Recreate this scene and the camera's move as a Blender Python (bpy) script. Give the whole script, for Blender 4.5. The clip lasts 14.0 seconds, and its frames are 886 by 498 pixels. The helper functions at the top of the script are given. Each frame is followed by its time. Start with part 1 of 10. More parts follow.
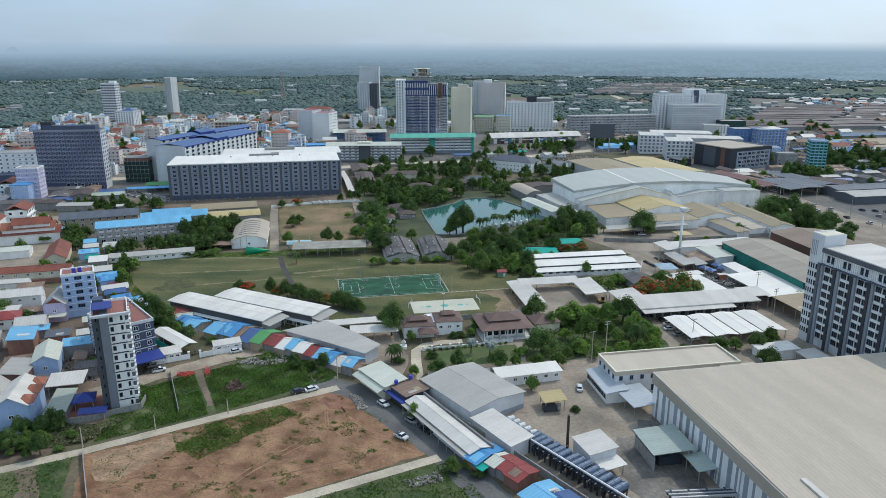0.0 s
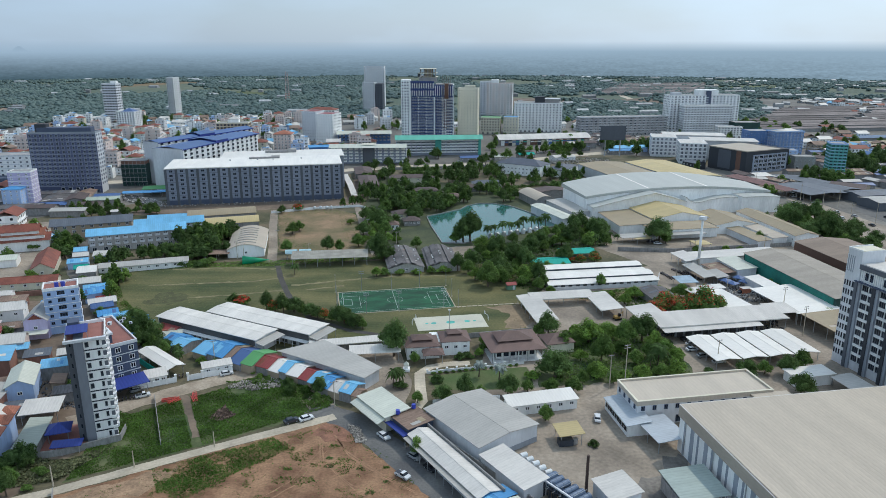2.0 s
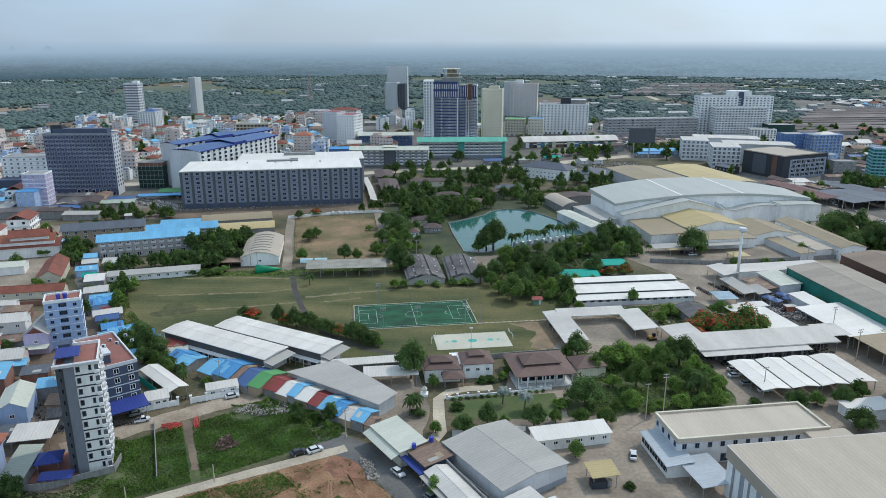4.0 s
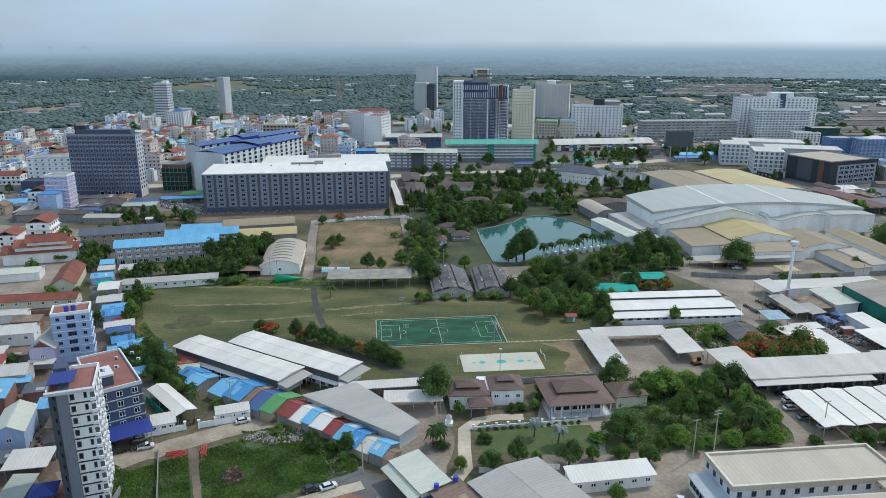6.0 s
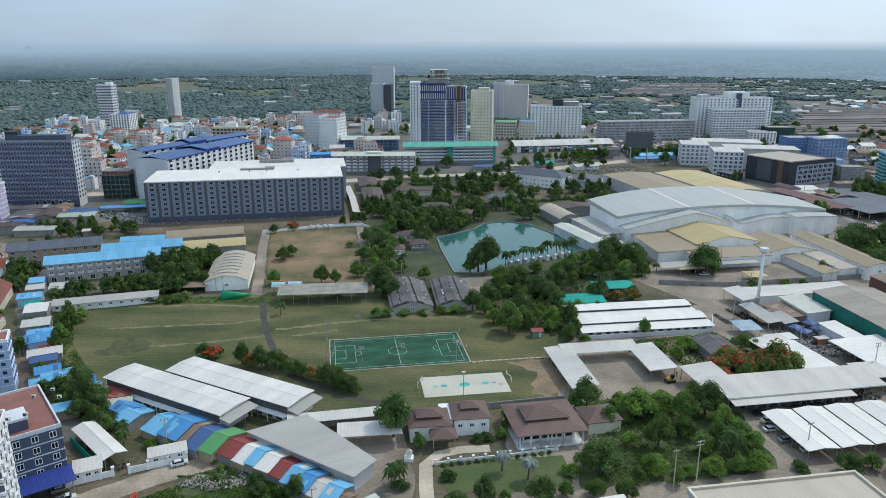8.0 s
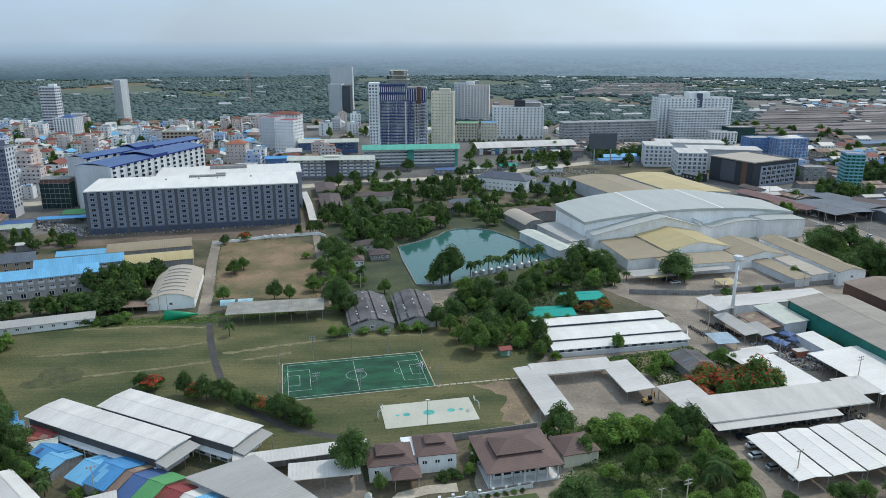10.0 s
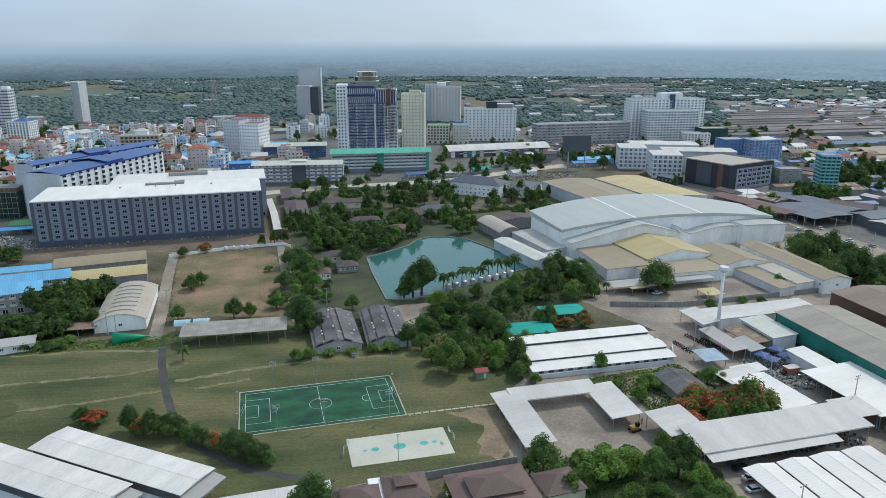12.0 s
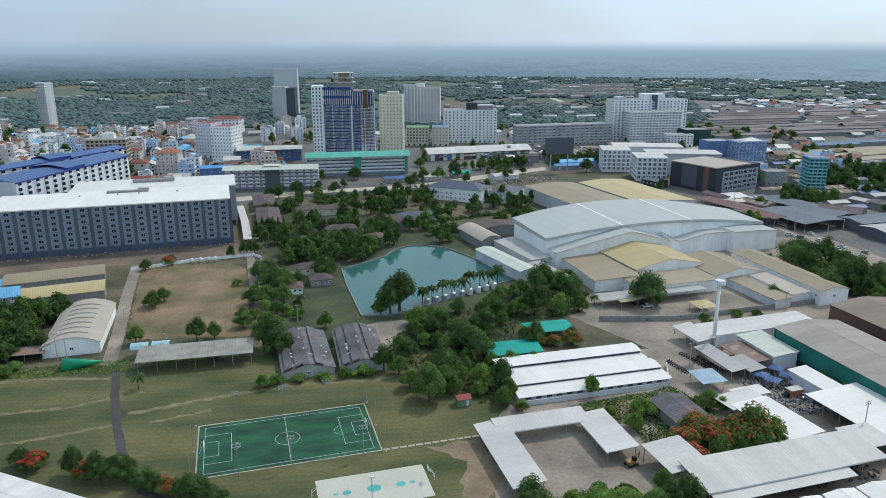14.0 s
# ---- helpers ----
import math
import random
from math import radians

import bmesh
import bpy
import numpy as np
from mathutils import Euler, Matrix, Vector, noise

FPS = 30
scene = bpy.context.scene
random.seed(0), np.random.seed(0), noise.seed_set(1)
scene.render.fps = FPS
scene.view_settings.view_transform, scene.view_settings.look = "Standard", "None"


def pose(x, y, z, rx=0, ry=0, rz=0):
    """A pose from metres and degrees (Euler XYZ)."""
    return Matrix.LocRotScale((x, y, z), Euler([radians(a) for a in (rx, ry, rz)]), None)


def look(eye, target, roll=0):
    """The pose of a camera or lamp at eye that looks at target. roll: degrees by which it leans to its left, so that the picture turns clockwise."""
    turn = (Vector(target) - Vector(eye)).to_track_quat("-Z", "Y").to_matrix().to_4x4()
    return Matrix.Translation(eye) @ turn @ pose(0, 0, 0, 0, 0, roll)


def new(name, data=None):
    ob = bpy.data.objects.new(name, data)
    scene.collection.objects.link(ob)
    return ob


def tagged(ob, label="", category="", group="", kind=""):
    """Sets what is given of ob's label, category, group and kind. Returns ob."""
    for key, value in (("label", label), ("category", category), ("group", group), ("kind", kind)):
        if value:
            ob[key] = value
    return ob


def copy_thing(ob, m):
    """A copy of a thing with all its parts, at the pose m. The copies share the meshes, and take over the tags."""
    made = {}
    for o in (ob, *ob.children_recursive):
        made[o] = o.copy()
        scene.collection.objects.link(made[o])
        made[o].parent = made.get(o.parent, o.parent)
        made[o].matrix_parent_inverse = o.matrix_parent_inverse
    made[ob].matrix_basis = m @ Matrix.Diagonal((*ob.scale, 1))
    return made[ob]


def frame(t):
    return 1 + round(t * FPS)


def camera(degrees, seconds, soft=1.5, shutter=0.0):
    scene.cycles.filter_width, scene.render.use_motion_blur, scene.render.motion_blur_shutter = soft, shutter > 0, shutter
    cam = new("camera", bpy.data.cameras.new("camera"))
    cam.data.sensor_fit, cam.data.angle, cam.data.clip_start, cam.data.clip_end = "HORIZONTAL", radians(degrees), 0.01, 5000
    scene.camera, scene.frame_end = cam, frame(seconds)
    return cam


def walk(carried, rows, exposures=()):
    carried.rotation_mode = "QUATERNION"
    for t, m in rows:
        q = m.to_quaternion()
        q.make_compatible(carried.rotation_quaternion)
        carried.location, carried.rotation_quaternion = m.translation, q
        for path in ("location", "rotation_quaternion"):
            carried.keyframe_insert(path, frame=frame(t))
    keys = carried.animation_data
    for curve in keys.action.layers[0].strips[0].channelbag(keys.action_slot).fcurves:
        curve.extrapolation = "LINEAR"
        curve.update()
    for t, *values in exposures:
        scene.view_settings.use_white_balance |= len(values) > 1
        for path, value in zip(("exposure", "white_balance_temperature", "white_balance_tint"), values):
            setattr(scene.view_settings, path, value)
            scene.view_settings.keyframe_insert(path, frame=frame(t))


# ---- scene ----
cam = camera(64.01, 14.0, soft=0.5)
PATH = [
    (0, 6.70, -97.33, 106.78, 73.996, -0.335),
    (0.5, 6.61, -92.82, 106.78, 73.999, -0.325),
    (1, 6.74, -87.91, 106.77, 73.982, -0.240),
    (1.5, 6.67, -82.84, 106.81, 73.958, -0.086),
    (2, 6.71, -78.23, 106.89, 73.955, 0.158),
    (2.5, 6.77, -73.94, 106.97, 73.946, 0.484),
    (5, 6.35, -50.42, 106.91, 73.907, 3.793),
    (5.5, 6.06, -46.01, 106.89, 73.903, 4.553),
    (6, 5.99, -41.64, 106.82, 73.915, 4.378),
    (6.5, 5.80, -37.06, 106.84, 73.906, 3.652),
    (7, 5.69, -32.32, 106.84, 73.910, 2.783),
    (7.5, 5.61, -27.99, 106.83, 73.904, 1.914),
    (8, 5.73, -23.39, 106.81, 73.906, 1.042),
    (8.5, 5.68, -18.92, 106.81, 73.897, 0.182),
    (11, 6.99, 4.11, 106.68, 73.932, -3.297),
    (11.5, 7.33, 8.49, 106.66, 73.950, -3.843),
    (12, 7.76, 13.15, 106.67, 73.957, -4.356),
    (12.5, 8.33, 17.85, 106.66, 73.943, -4.809),
    (13, 8.79, 22.76, 106.59, 73.948, -5.273),
    (13.5, 9.56, 27.16, 106.62, 73.967, -5.616),
    (14, 10.12, 32.00, 106.62, 73.963, -5.961),
]
walk(cam, [(t, pose(x, y, z, tilt, 0, turn)) for t, x, y, z, tilt, turn in PATH], [(0.0, -1.09, 5830, 9), (14.0, -1.09, 5830, 9)])

# world, sun
SUN_AZ, SUN_EL = 48.0, 50.0          # degrees to the right of straight ahead, and above the horizon
world = bpy.data.worlds.new("hazy_sky")
scene.world = world
world.use_nodes = True
wn, wl = world.node_tree.nodes, world.node_tree.links
sky = wn.new("ShaderNodeTexSky")
sky.sky_type, sky.sun_disc = "NISHITA", False
sky.sun_elevation, sky.sun_rotation = radians(SUN_EL), radians(SUN_AZ)
sky.air_density, sky.dust_density, sky.ozone_density = 1.2, 1.2, 2.0
wco = wn.new("ShaderNodeTexCoord")
wmap = wn.new("ShaderNodeMapping")
wmap.inputs["Scale"].default_value = (1.0, 1.0, 3.2)
wl.new(wco.outputs["Generated"], wmap.inputs["Vector"])
cloud = wn.new("ShaderNodeTexNoise")
cloud.inputs["Scale"].default_value, cloud.inputs["Detail"].default_value = 2.2, 5.0
wl.new(wmap.outputs["Vector"], cloud.inputs["Vector"])
cramp = wn.new("ShaderNodeMapRange")
cramp.inputs["From Min"].default_value, cramp.inputs["From Max"].default_value = 0.40, 0.68
cramp.inputs["To Min"].default_value, cramp.inputs["To Max"].default_value = 0.62, 0.95
wl.new(cloud.outputs["Fac"], cramp.inputs["Value"])
veil = wn.new("ShaderNodeMix")
veil.data_type = "RGBA"
wl.new(cramp.outputs["Result"], veil.inputs["Factor"])
wl.new(sky.outputs["Color"], veil.inputs["A"])
# thin cloud, brighter towards the sun's side
wsep = wn.new("ShaderNodeSeparateXYZ")
wl.new(wco.outputs["Generated"], wsep.inputs[0])
wside = wn.new("ShaderNodeMapRange")
wside.inputs["From Min"].default_value, wside.inputs["From Max"].default_value = -0.7, 0.7
wside.inputs["To Min"].default_value, wside.inputs["To Max"].default_value = 0.0, 1.0
wl.new(wsep.outputs["X"], wside.inputs["Value"])
vcol = wn.new("ShaderNodeMix")
vcol.data_type = "RGBA"
wl.new(wside.outputs["Result"], vcol.inputs["Factor"])
vcol.inputs["A"].default_value = (6.3, 7.9, 9.4, 1)
vcol.inputs["B"].default_value = (11.5, 13.3, 14.4, 1)
wl.new(vcol.outputs["Result"], veil.inputs["B"])
wbg = wn["Background"]
wbg.inputs["Strength"].default_value = 0.16
wl.new(veil.outputs["Result"], wbg.inputs["Color"])

sun = new("sun", bpy.data.lights.new("sun", "SUN"))
sun.data.energy, sun.data.angle, sun.data.color = 3.8, radians(1.0), (1.0, 0.885, 0.72)
sun_dir = Vector((math.sin(radians(SUN_AZ)) * math.cos(radians(SUN_EL)),
                  math.cos(radians(SUN_AZ)) * math.cos(radians(SUN_EL)), math.sin(radians(SUN_EL))))
sun.matrix_world = look(sun_dir * 300, (0, 0, 0))
scene.view_settings.exposure = 0.0


# ---- materials ----
MATS = {}


def mat(name, col, rough=0.8, metal=0.0, var=0.18, scale=0.25, fine=4.0, bump=0.25, col2=None, wave=None, glass=False,
        stretch=(1, 1, 1), spec=0.5, isl=0.0, leaf=0.0, tint=0.08):
    if name in MATS:
        return MATS[name]
    m = bpy.data.materials.new(name)
    m.use_nodes = True
    n, l = m.node_tree.nodes, m.node_tree.links
    b = n["Principled BSDF"]
    b.inputs["Roughness"].default_value, b.inputs["Metallic"].default_value = rough, metal
    b.inputs["Specular IOR Level"].default_value = spec
    co = n.new("ShaderNodeTexCoord")
    mp = n.new("ShaderNodeMapping")
    mp.inputs["Scale"].default_value = stretch
    l.new(co.outputs["Object"], mp.inputs["Vector"])
    big = n.new("ShaderNodeTexNoise")
    big.inputs["Scale"].default_value, big.inputs["Detail"].default_value = scale, 4.0
    l.new(mp.outputs["Vector"], big.inputs["Vector"])
    small = n.new("ShaderNodeTexNoise")
    small.inputs["Scale"].default_value, small.inputs["Detail"].default_value = fine, 3.0
    l.new(mp.outputs["Vector"], small.inputs["Vector"])
    edge = n.new("ShaderNodeMapRange")
    edge.inputs["From Min"].default_value, edge.inputs["From Max"].default_value = 0.34, 0.66
    l.new(big.outputs["Fac"], edge.inputs["Value"])
    mix = n.new("ShaderNodeMix")
    mix.data_type = "RGBA"
    l.new(edge.outputs["Result"], mix.inputs["Factor"])
    mix.inputs["A"].default_value = (*[c * (1 - var) for c in col], 1)
    mix.inputs["B"].default_value = (*(col2 or [min(1, c * (1 + var)) for c in col]), 1)
    # value: fine grain, object and island differences
    val = n.new("ShaderNodeMapRange")
    val.inputs["From Min"].default_value, val.inputs["From Max"].default_value = 0.25, 0.75
    val.inputs["To Min"].default_value, val.inputs["To Max"].default_value = 1 - var, 1 + var * 0.8
    l.new(small.outputs["Fac"], val.inputs["Value"])
    info = n.new("ShaderNodeObjectInfo")
    ob = n.new("ShaderNodeMapRange")
    ob.inputs["To Min"].default_value, ob.inputs["To Max"].default_value = 1 - tint, 1 + tint
    l.new(info.outputs["Random"], ob.inputs["Value"])
    mul = n.new("ShaderNodeMath")
    mul.operation = "MULTIPLY"
    l.new(val.outputs["Result"], mul.inputs[0])
    l.new(ob.outputs["Result"], mul.inputs[1])
    last = mul.outputs[0]
    if isl:
        geo = n.new("ShaderNodeNewGeometry")
        ir = n.new("ShaderNodeMapRange")
        ir.inputs["To Min"].default_value, ir.inputs["To Max"].default_value = 1 - isl, 1 + isl
        l.new(geo.outputs["Random Per Island"], ir.inputs["Value"])
        m2 = n.new("ShaderNodeMath")
        m2.operation = "MULTIPLY"
        l.new(last, m2.inputs[0])
        l.new(ir.outputs["Result"], m2.inputs[1])
        last = m2.outputs[0]
    sc = n.new("ShaderNodeMix")
    sc.data_type, sc.blend_type = "RGBA", "MULTIPLY"
    sc.inputs["Factor"].default_value = 1.0
    l.new(mix.outputs["Result"], sc.inputs["A"])
    l.new(last, sc.inputs["B"])
    colour = sc.outputs["Result"]
    height = small.outputs["Fac"]
    if wave:
        axis, period, depth = wave
        w = n.new("ShaderNodeTexWave")
        w.bands_direction = axis
        w.inputs["Scale"].default_value = 0.314 / period
        w.inputs["Distortion"].default_value = 0.0
        l.new(co.outputs["Object"], w.inputs["Vector"])
        wr = n.new("ShaderNodeMapRange")
        wr.inputs["From Min"].default_value, wr.inputs["From Max"].default_value = 0.0, 0.25
        wr.inputs["To Min"].default_value = 1 - depth
        l.new(w.outputs["Fac"], wr.inputs["Value"])
        seam = n.new("ShaderNodeMix")
        seam.data_type, seam.blend_type = "RGBA", "MULTIPLY"
        seam.inputs["Factor"].default_value = 1.0
        l.new(colour, seam.inputs["A"])
        l.new(wr.outputs["Result"], seam.inputs["B"])
        colour, height = seam.outputs["Result"], w.outputs["Fac"]
    l.new(colour, b.inputs["Base Color"])
    if bump:
        bp = n.new("ShaderNodeBump")
        bp.inputs["Strength"].default_value, bp.inputs["Distance"].default_value = bump, 0.05
        l.new(height, bp.inputs["Height"])
        l.new(bp.outputs["Normal"], b.inputs["Normal"])
    rr = n.new("ShaderNodeMapRange")
    rr.inputs["To Min"].default_value, rr.inputs["To Max"].default_value = max(0.02, rough - 0.12), min(1, rough + 0.1)
    l.new(big.outputs["Fac"], rr.inputs["Value"])
    l.new(rr.outputs["Result"], b.inputs["Roughness"])
    if leaf:
        tr = n.new("ShaderNodeBsdfTranslucent")
        l.new(colour, tr.inputs["Color"])
        ms = n.new("ShaderNodeMixShader")
        ms.inputs["Fac"].default_value = leaf
        l.new(b.outputs["BSDF"], ms.inputs[1])
        l.new(tr.outputs["BSDF"], ms.inputs[2])
        l.new(ms.outputs["Shader"], n["Material Output"].inputs["Surface"])
    MATS[name] = m
    return m


def sheet(name, col, rough=0.45, metal=0.0, var=0.10, period=1.0, depth=0.10):
    """Painted or galvanised roof sheet with seams down the slope and streaked weathering."""
    return mat(name, col, rough, metal, var, 0.12, 1.6, 0.3, wave=("X", period, depth), stretch=(1.6, 0.35, 1), spec=0.25)


def wallpaint(name, col, var=0.09):
    return mat(name, col, 0.75, 0, var, 0.12, 1.2, 0.1, stretch=(1, 1, 0.3))


# ground surfaces
M_GROUND = mat("ground_scrub", (0.090, 0.130, 0.090), 0.95, 0, 0.2, 0.004, 0.05, 0.3, col2=(0.140, 0.155, 0.100))
M_FIELD = mat("mown_dry_grass", (0.080, 0.110, 0.030), 0.95, 0, 0.38, 0.045, 1.6, 0.6, col2=(0.165, 0.150, 0.060), stretch=(0.6, 1.4, 1), wave=("Y", 2.3, 0.06))
M_LAWN = mat("green_lawn", (0.085, 0.135, 0.035), 0.95, 0, 0.22, 0.09, 1.5, 0.4, col2=(0.11, 0.13, 0.05))
M_WEEDS = mat("weedy_ground", (0.052, 0.095, 0.024), 0.95, 0, 0.28, 0.08, 0.9, 0.5, col2=(0.13, 0.14, 0.06))
M_PLAY = mat("bare_playing_field", (0.155, 0.138, 0.060), 0.95, 0, 0.22, 0.055, 0.9, 0.3, col2=(0.29, 0.195, 0.115))
M_DIRT = mat("red_dirt", (0.225, 0.112, 0.058), 0.95, 0, 0.3, 0.13, 1.4, 0.8, col2=(0.345, 0.205, 0.115))
M_SOIL = mat("brown_soil", (0.15, 0.115, 0.085), 0.95, 0, 0.22, 0.05, 0.5, 0.5, col2=(0.24, 0.18, 0.13))
M_SAND = mat("dusty_concrete_road", (0.50, 0.435, 0.335), 0.9, 0, 0.16, 0.12, 1.2, 0.2)
M_DUST = mat("beaten_dust_lane", (0.33, 0.262, 0.19), 0.95, 0, 0.22, 0.12, 1.2, 0.3, col2=(0.42, 0.35, 0.27))
M_CONC = mat("concrete_paving", (0.265, 0.218, 0.168), 0.85, 0, 0.24, 0.06, 0.9, 0.2, col2=(0.395, 0.33, 0.258))
M_TOWN = mat("town_paving", (0.14, 0.132, 0.118), 0.9, 0, 0.3, 0.02, 0.3, 0.2, col2=(0.22, 0.205, 0.18))
M_ASPH = mat("worn_asphalt", (0.115, 0.115, 0.118), 0.85, 0, 0.2, 0.1, 1.5, 0.2, col2=(0.17, 0.165, 0.155))
M_TURF = mat("artificial_turf", (0.010, 0.055, 0.028), 0.9, 0, 0.2, 0.16, 1.1, 0.2, col2=(0.026, 0.125, 0.058), stretch=(0.6, 1.3, 1))
M_COURT = mat("cream_court_paint", (0.55, 0.53, 0.43), 0.8, 0, 0.07, 0.1, 1.5, 0.1)
M_TEALP = mat("teal_court_paint", (0.10, 0.42, 0.36), 0.7, 0, 0.1)
M_LINE = mat("white_line_paint", (0.52, 0.56, 0.53), 0.7, 0, 0.06)
M_YARD = mat("stained_grey_paving", (0.165, 0.150, 0.135), 0.85, 0, 0.3, 0.12, 1.0, 0.2, col2=(0.26, 0.235, 0.205))
M_TRACK = mat("dark_cinder_track", (0.075, 0.068, 0.062), 0.95, 0, 0.2, 0.2, 1.5, 0.3)
M_WATER = mat("pond_water", (0.045, 0.140, 0.122), 0.05, 0, 0.08, 0.02, 0.5, 0.03, spec=0.5)
# roofs
S_WHITE = sheet("white_roof_sheet", (0.80, 0.765, 0.705), 0.5, 0, 0.06, 1.0, 0.05)
S_WHITE2 = sheet("dull_white_roof_sheet", (0.645, 0.61, 0.56), 0.55, 0, 0.09, 1.0, 0.06)
S_LEAN = sheet("blue_grey_roof_sheet", (0.50, 0.54, 0.58), 0.5, 0, 0.1, 0.8, 0.08)
S_DULL = sheet("dull_school_roof_sheet", (0.71, 0.675, 0.62), 0.6, 0, 0.1, 1.0, 0.06)
S_GREY = sheet("grey_roof_sheet", (0.45, 0.43, 0.395), 0.5, 0, 0.08)
S_BEIGE = sheet("beige_roof_sheet", (0.48, 0.415, 0.335), 0.65, 0, 0.07, 1.2, 0.06)
S_OFFICE = sheet("pale_beige_roof_sheet", (0.60, 0.525, 0.43), 0.65, 0, 0.06, 1.2, 0.05)
S_CREAM = sheet("cream_roof_sheet", (0.60, 0.61, 0.52), 0.5, 0, 0.08)
S_TAN = sheet("tan_roof_sheet", (0.34, 0.275, 0.18), 0.55, 0, 0.07)
S_YELLOW = sheet("yellow_roof_sheet", (0.53, 0.425, 0.215), 0.55, 0, 0.07)
S_BLUE = sheet("blue_roof_sheet", (0.10, 0.30, 0.58), 0.45, 0, 0.12)
S_SKY = sheet("light_blue_roof_sheet", (0.20, 0.47, 0.70), 0.45, 0, 0.12)
S_NAVY = sheet("navy_roof_sheet", (0.04, 0.06, 0.26), 0.5, 0, 0.1)
S_DEEP = sheet("deep_blue_roof_sheet", (0.085, 0.145, 0.31), 0.45, 0, 0.12)
S_SLATE = sheet("slate_grey_roof_sheet", (0.13, 0.145, 0.17), 0.6, 0, 0.14)
S_OLD = sheet("weathered_grey_roof_sheet", (0.155, 0.145, 0.145), 0.85, 0, 0.3, 1.0, 0.2)
S_GREEN = sheet("green_roof_sheet", (0.13, 0.36, 0.13), 0.5, 0, 0.1)
S_TEAL = sheet("teal_roof_net", (0.03, 0.37, 0.29), 0.7, 0, 0.12)
S_MINT = sheet("mint_roof_sheet", (0.16, 0.50, 0.38), 0.5, 0, 0.1)
S_RED = sheet("dark_red_roof_sheet", (0.30, 0.07, 0.065), 0.55, 0, 0.15)
S_RUST = sheet("rusty_roof_sheet", (0.27, 0.19, 0.145), 0.75, 0, 0.25)
S_BROWN = mat("brown_roof_tile", (0.16, 0.10, 0.085), 0.7, 0, 0.12, 0.2, 3, 0.4, wave=("Y", 0.5, 0.18))
S_TILE = mat("terracotta_roof_tile", (0.25, 0.080, 0.052), 0.75, 0, 0.22, 0.2, 3, 0.4, wave=("Y", 0.5, 0.2))
S_TILE2 = mat("orange_roof_tile", (0.36, 0.135, 0.080), 0.75, 0, 0.2, 0.2, 3, 0.4, wave=("Y", 0.5, 0.2))
S_DTILE = mat("dark_brown_roof_tile", (0.115, 0.085, 0.08), 0.8, 0, 0.2, 0.2, 3, 0.4, wave=("Y", 0.5, 0.2))
# walls
W_WHITE = wallpaint("white_wall_paint", (0.88, 0.88, 0.86))
W_CREAM = wallpaint("cream_wall_paint", (0.68, 0.64, 0.51))
W_GREY = wallpaint("grey_wall_paint", (0.31, 0.335, 0.375))
W_LGREY = wallpaint("light_grey_wall_paint", (0.65, 0.66, 0.68))
W_BLOCK = wallpaint("blue_grey_wall_paint", (0.29, 0.325, 0.40))
W_DGREY = wallpaint("dark_grey_wall_paint", (0.105, 0.115, 0.135))
W_NAVY = wallpaint("navy_wall_paint", (0.040, 0.066, 0.20))
W_SLATE = wallpaint("slate_blue_wall_paint", (0.075, 0.095, 0.15))
W_HOTEL = wallpaint("dusky_blue_wall_paint", (0.088, 0.10, 0.185))
W_LBLUE = wallpaint("light_blue_wall_paint", (0.42, 0.55, 0.80))
W_BLUE = wallpaint("blue_wall_paint", (0.10, 0.19, 0.40))
W_LILAC = wallpaint("lilac_wall_paint", (0.52, 0.47, 0.66))
W_PINK = wallpaint("pink_wall_paint", (0.66, 0.55, 0.50))
W_TAN = wallpaint("tan_wall_paint", (0.40, 0.32, 0.23))
W_BRICK = wallpaint("rough_red_brick_wall", (0.27, 0.14, 0.105), 0.2)
W_OLD = mat("stained_concrete_wall", (0.42, 0.415, 0.40), 0.9, 0, 0.3, 0.15, 1.3, 0.2, col2=(0.28, 0.27, 0.265), stretch=(1, 1, 0.4))
W_STAIN = mat("pale_stained_render", (0.60, 0.58, 0.55), 0.9, 0, 0.25, 0.18, 1.3, 0.2, col2=(0.42, 0.40, 0.38), stretch=(1, 1, 0.4))
W_TEAL = wallpaint("teal_wall_paint", (0.10, 0.40, 0.34))
W_GREENNET = wallpaint("dark_green_net", (0.018, 0.055, 0.048), 0.3)
W_BLACK = wallpaint("charcoal_cladding", (0.045, 0.05, 0.06))
W_COPPER = wallpaint("copper_brown_cladding", (0.16, 0.085, 0.06))
W_CONC = wallpaint("bare_concrete_wall", (0.33, 0.32, 0.31), 0.16)
M_GLASS = mat("dark_window_glass", (0.022, 0.028, 0.038), 0.22, 0, 0.3, 0.4, 2, 0.0, spec=0.25, tint=0.5)
M_PANE = mat("curtained_window_glass", (0.10, 0.11, 0.14), 0.25, 0, 0.4, 0.4, 2, 0.0, spec=0.3, tint=0.5)
# dark colour standing in for shade inside openings and gaps
M_SHADE = mat("painted_shade", (0.10, 0.10, 0.10), 0.9)
M_STEEL = mat("galvanised_steel", (0.45, 0.46, 0.47), 0.5, 0.5, 0.1)
M_DARKM = mat("dark_machine_metal", (0.06, 0.07, 0.09), 0.5, 0.3, 0.2)
M_TANKB = mat("blue_plastic_tank", (0.05, 0.07, 0.45), 0.4, 0, 0.1)
M_TANKW = mat("white_tank_shell", (0.68, 0.70, 0.71), 0.35, 0, 0.06)
M_TANKG = mat("dark_blue_steel_drum", (0.11, 0.155, 0.235), 0.45, 0.2, 0.15)
M_TERR = mat("red_terrace_tiles", (0.30, 0.13, 0.105), 0.85, 0, 0.12)
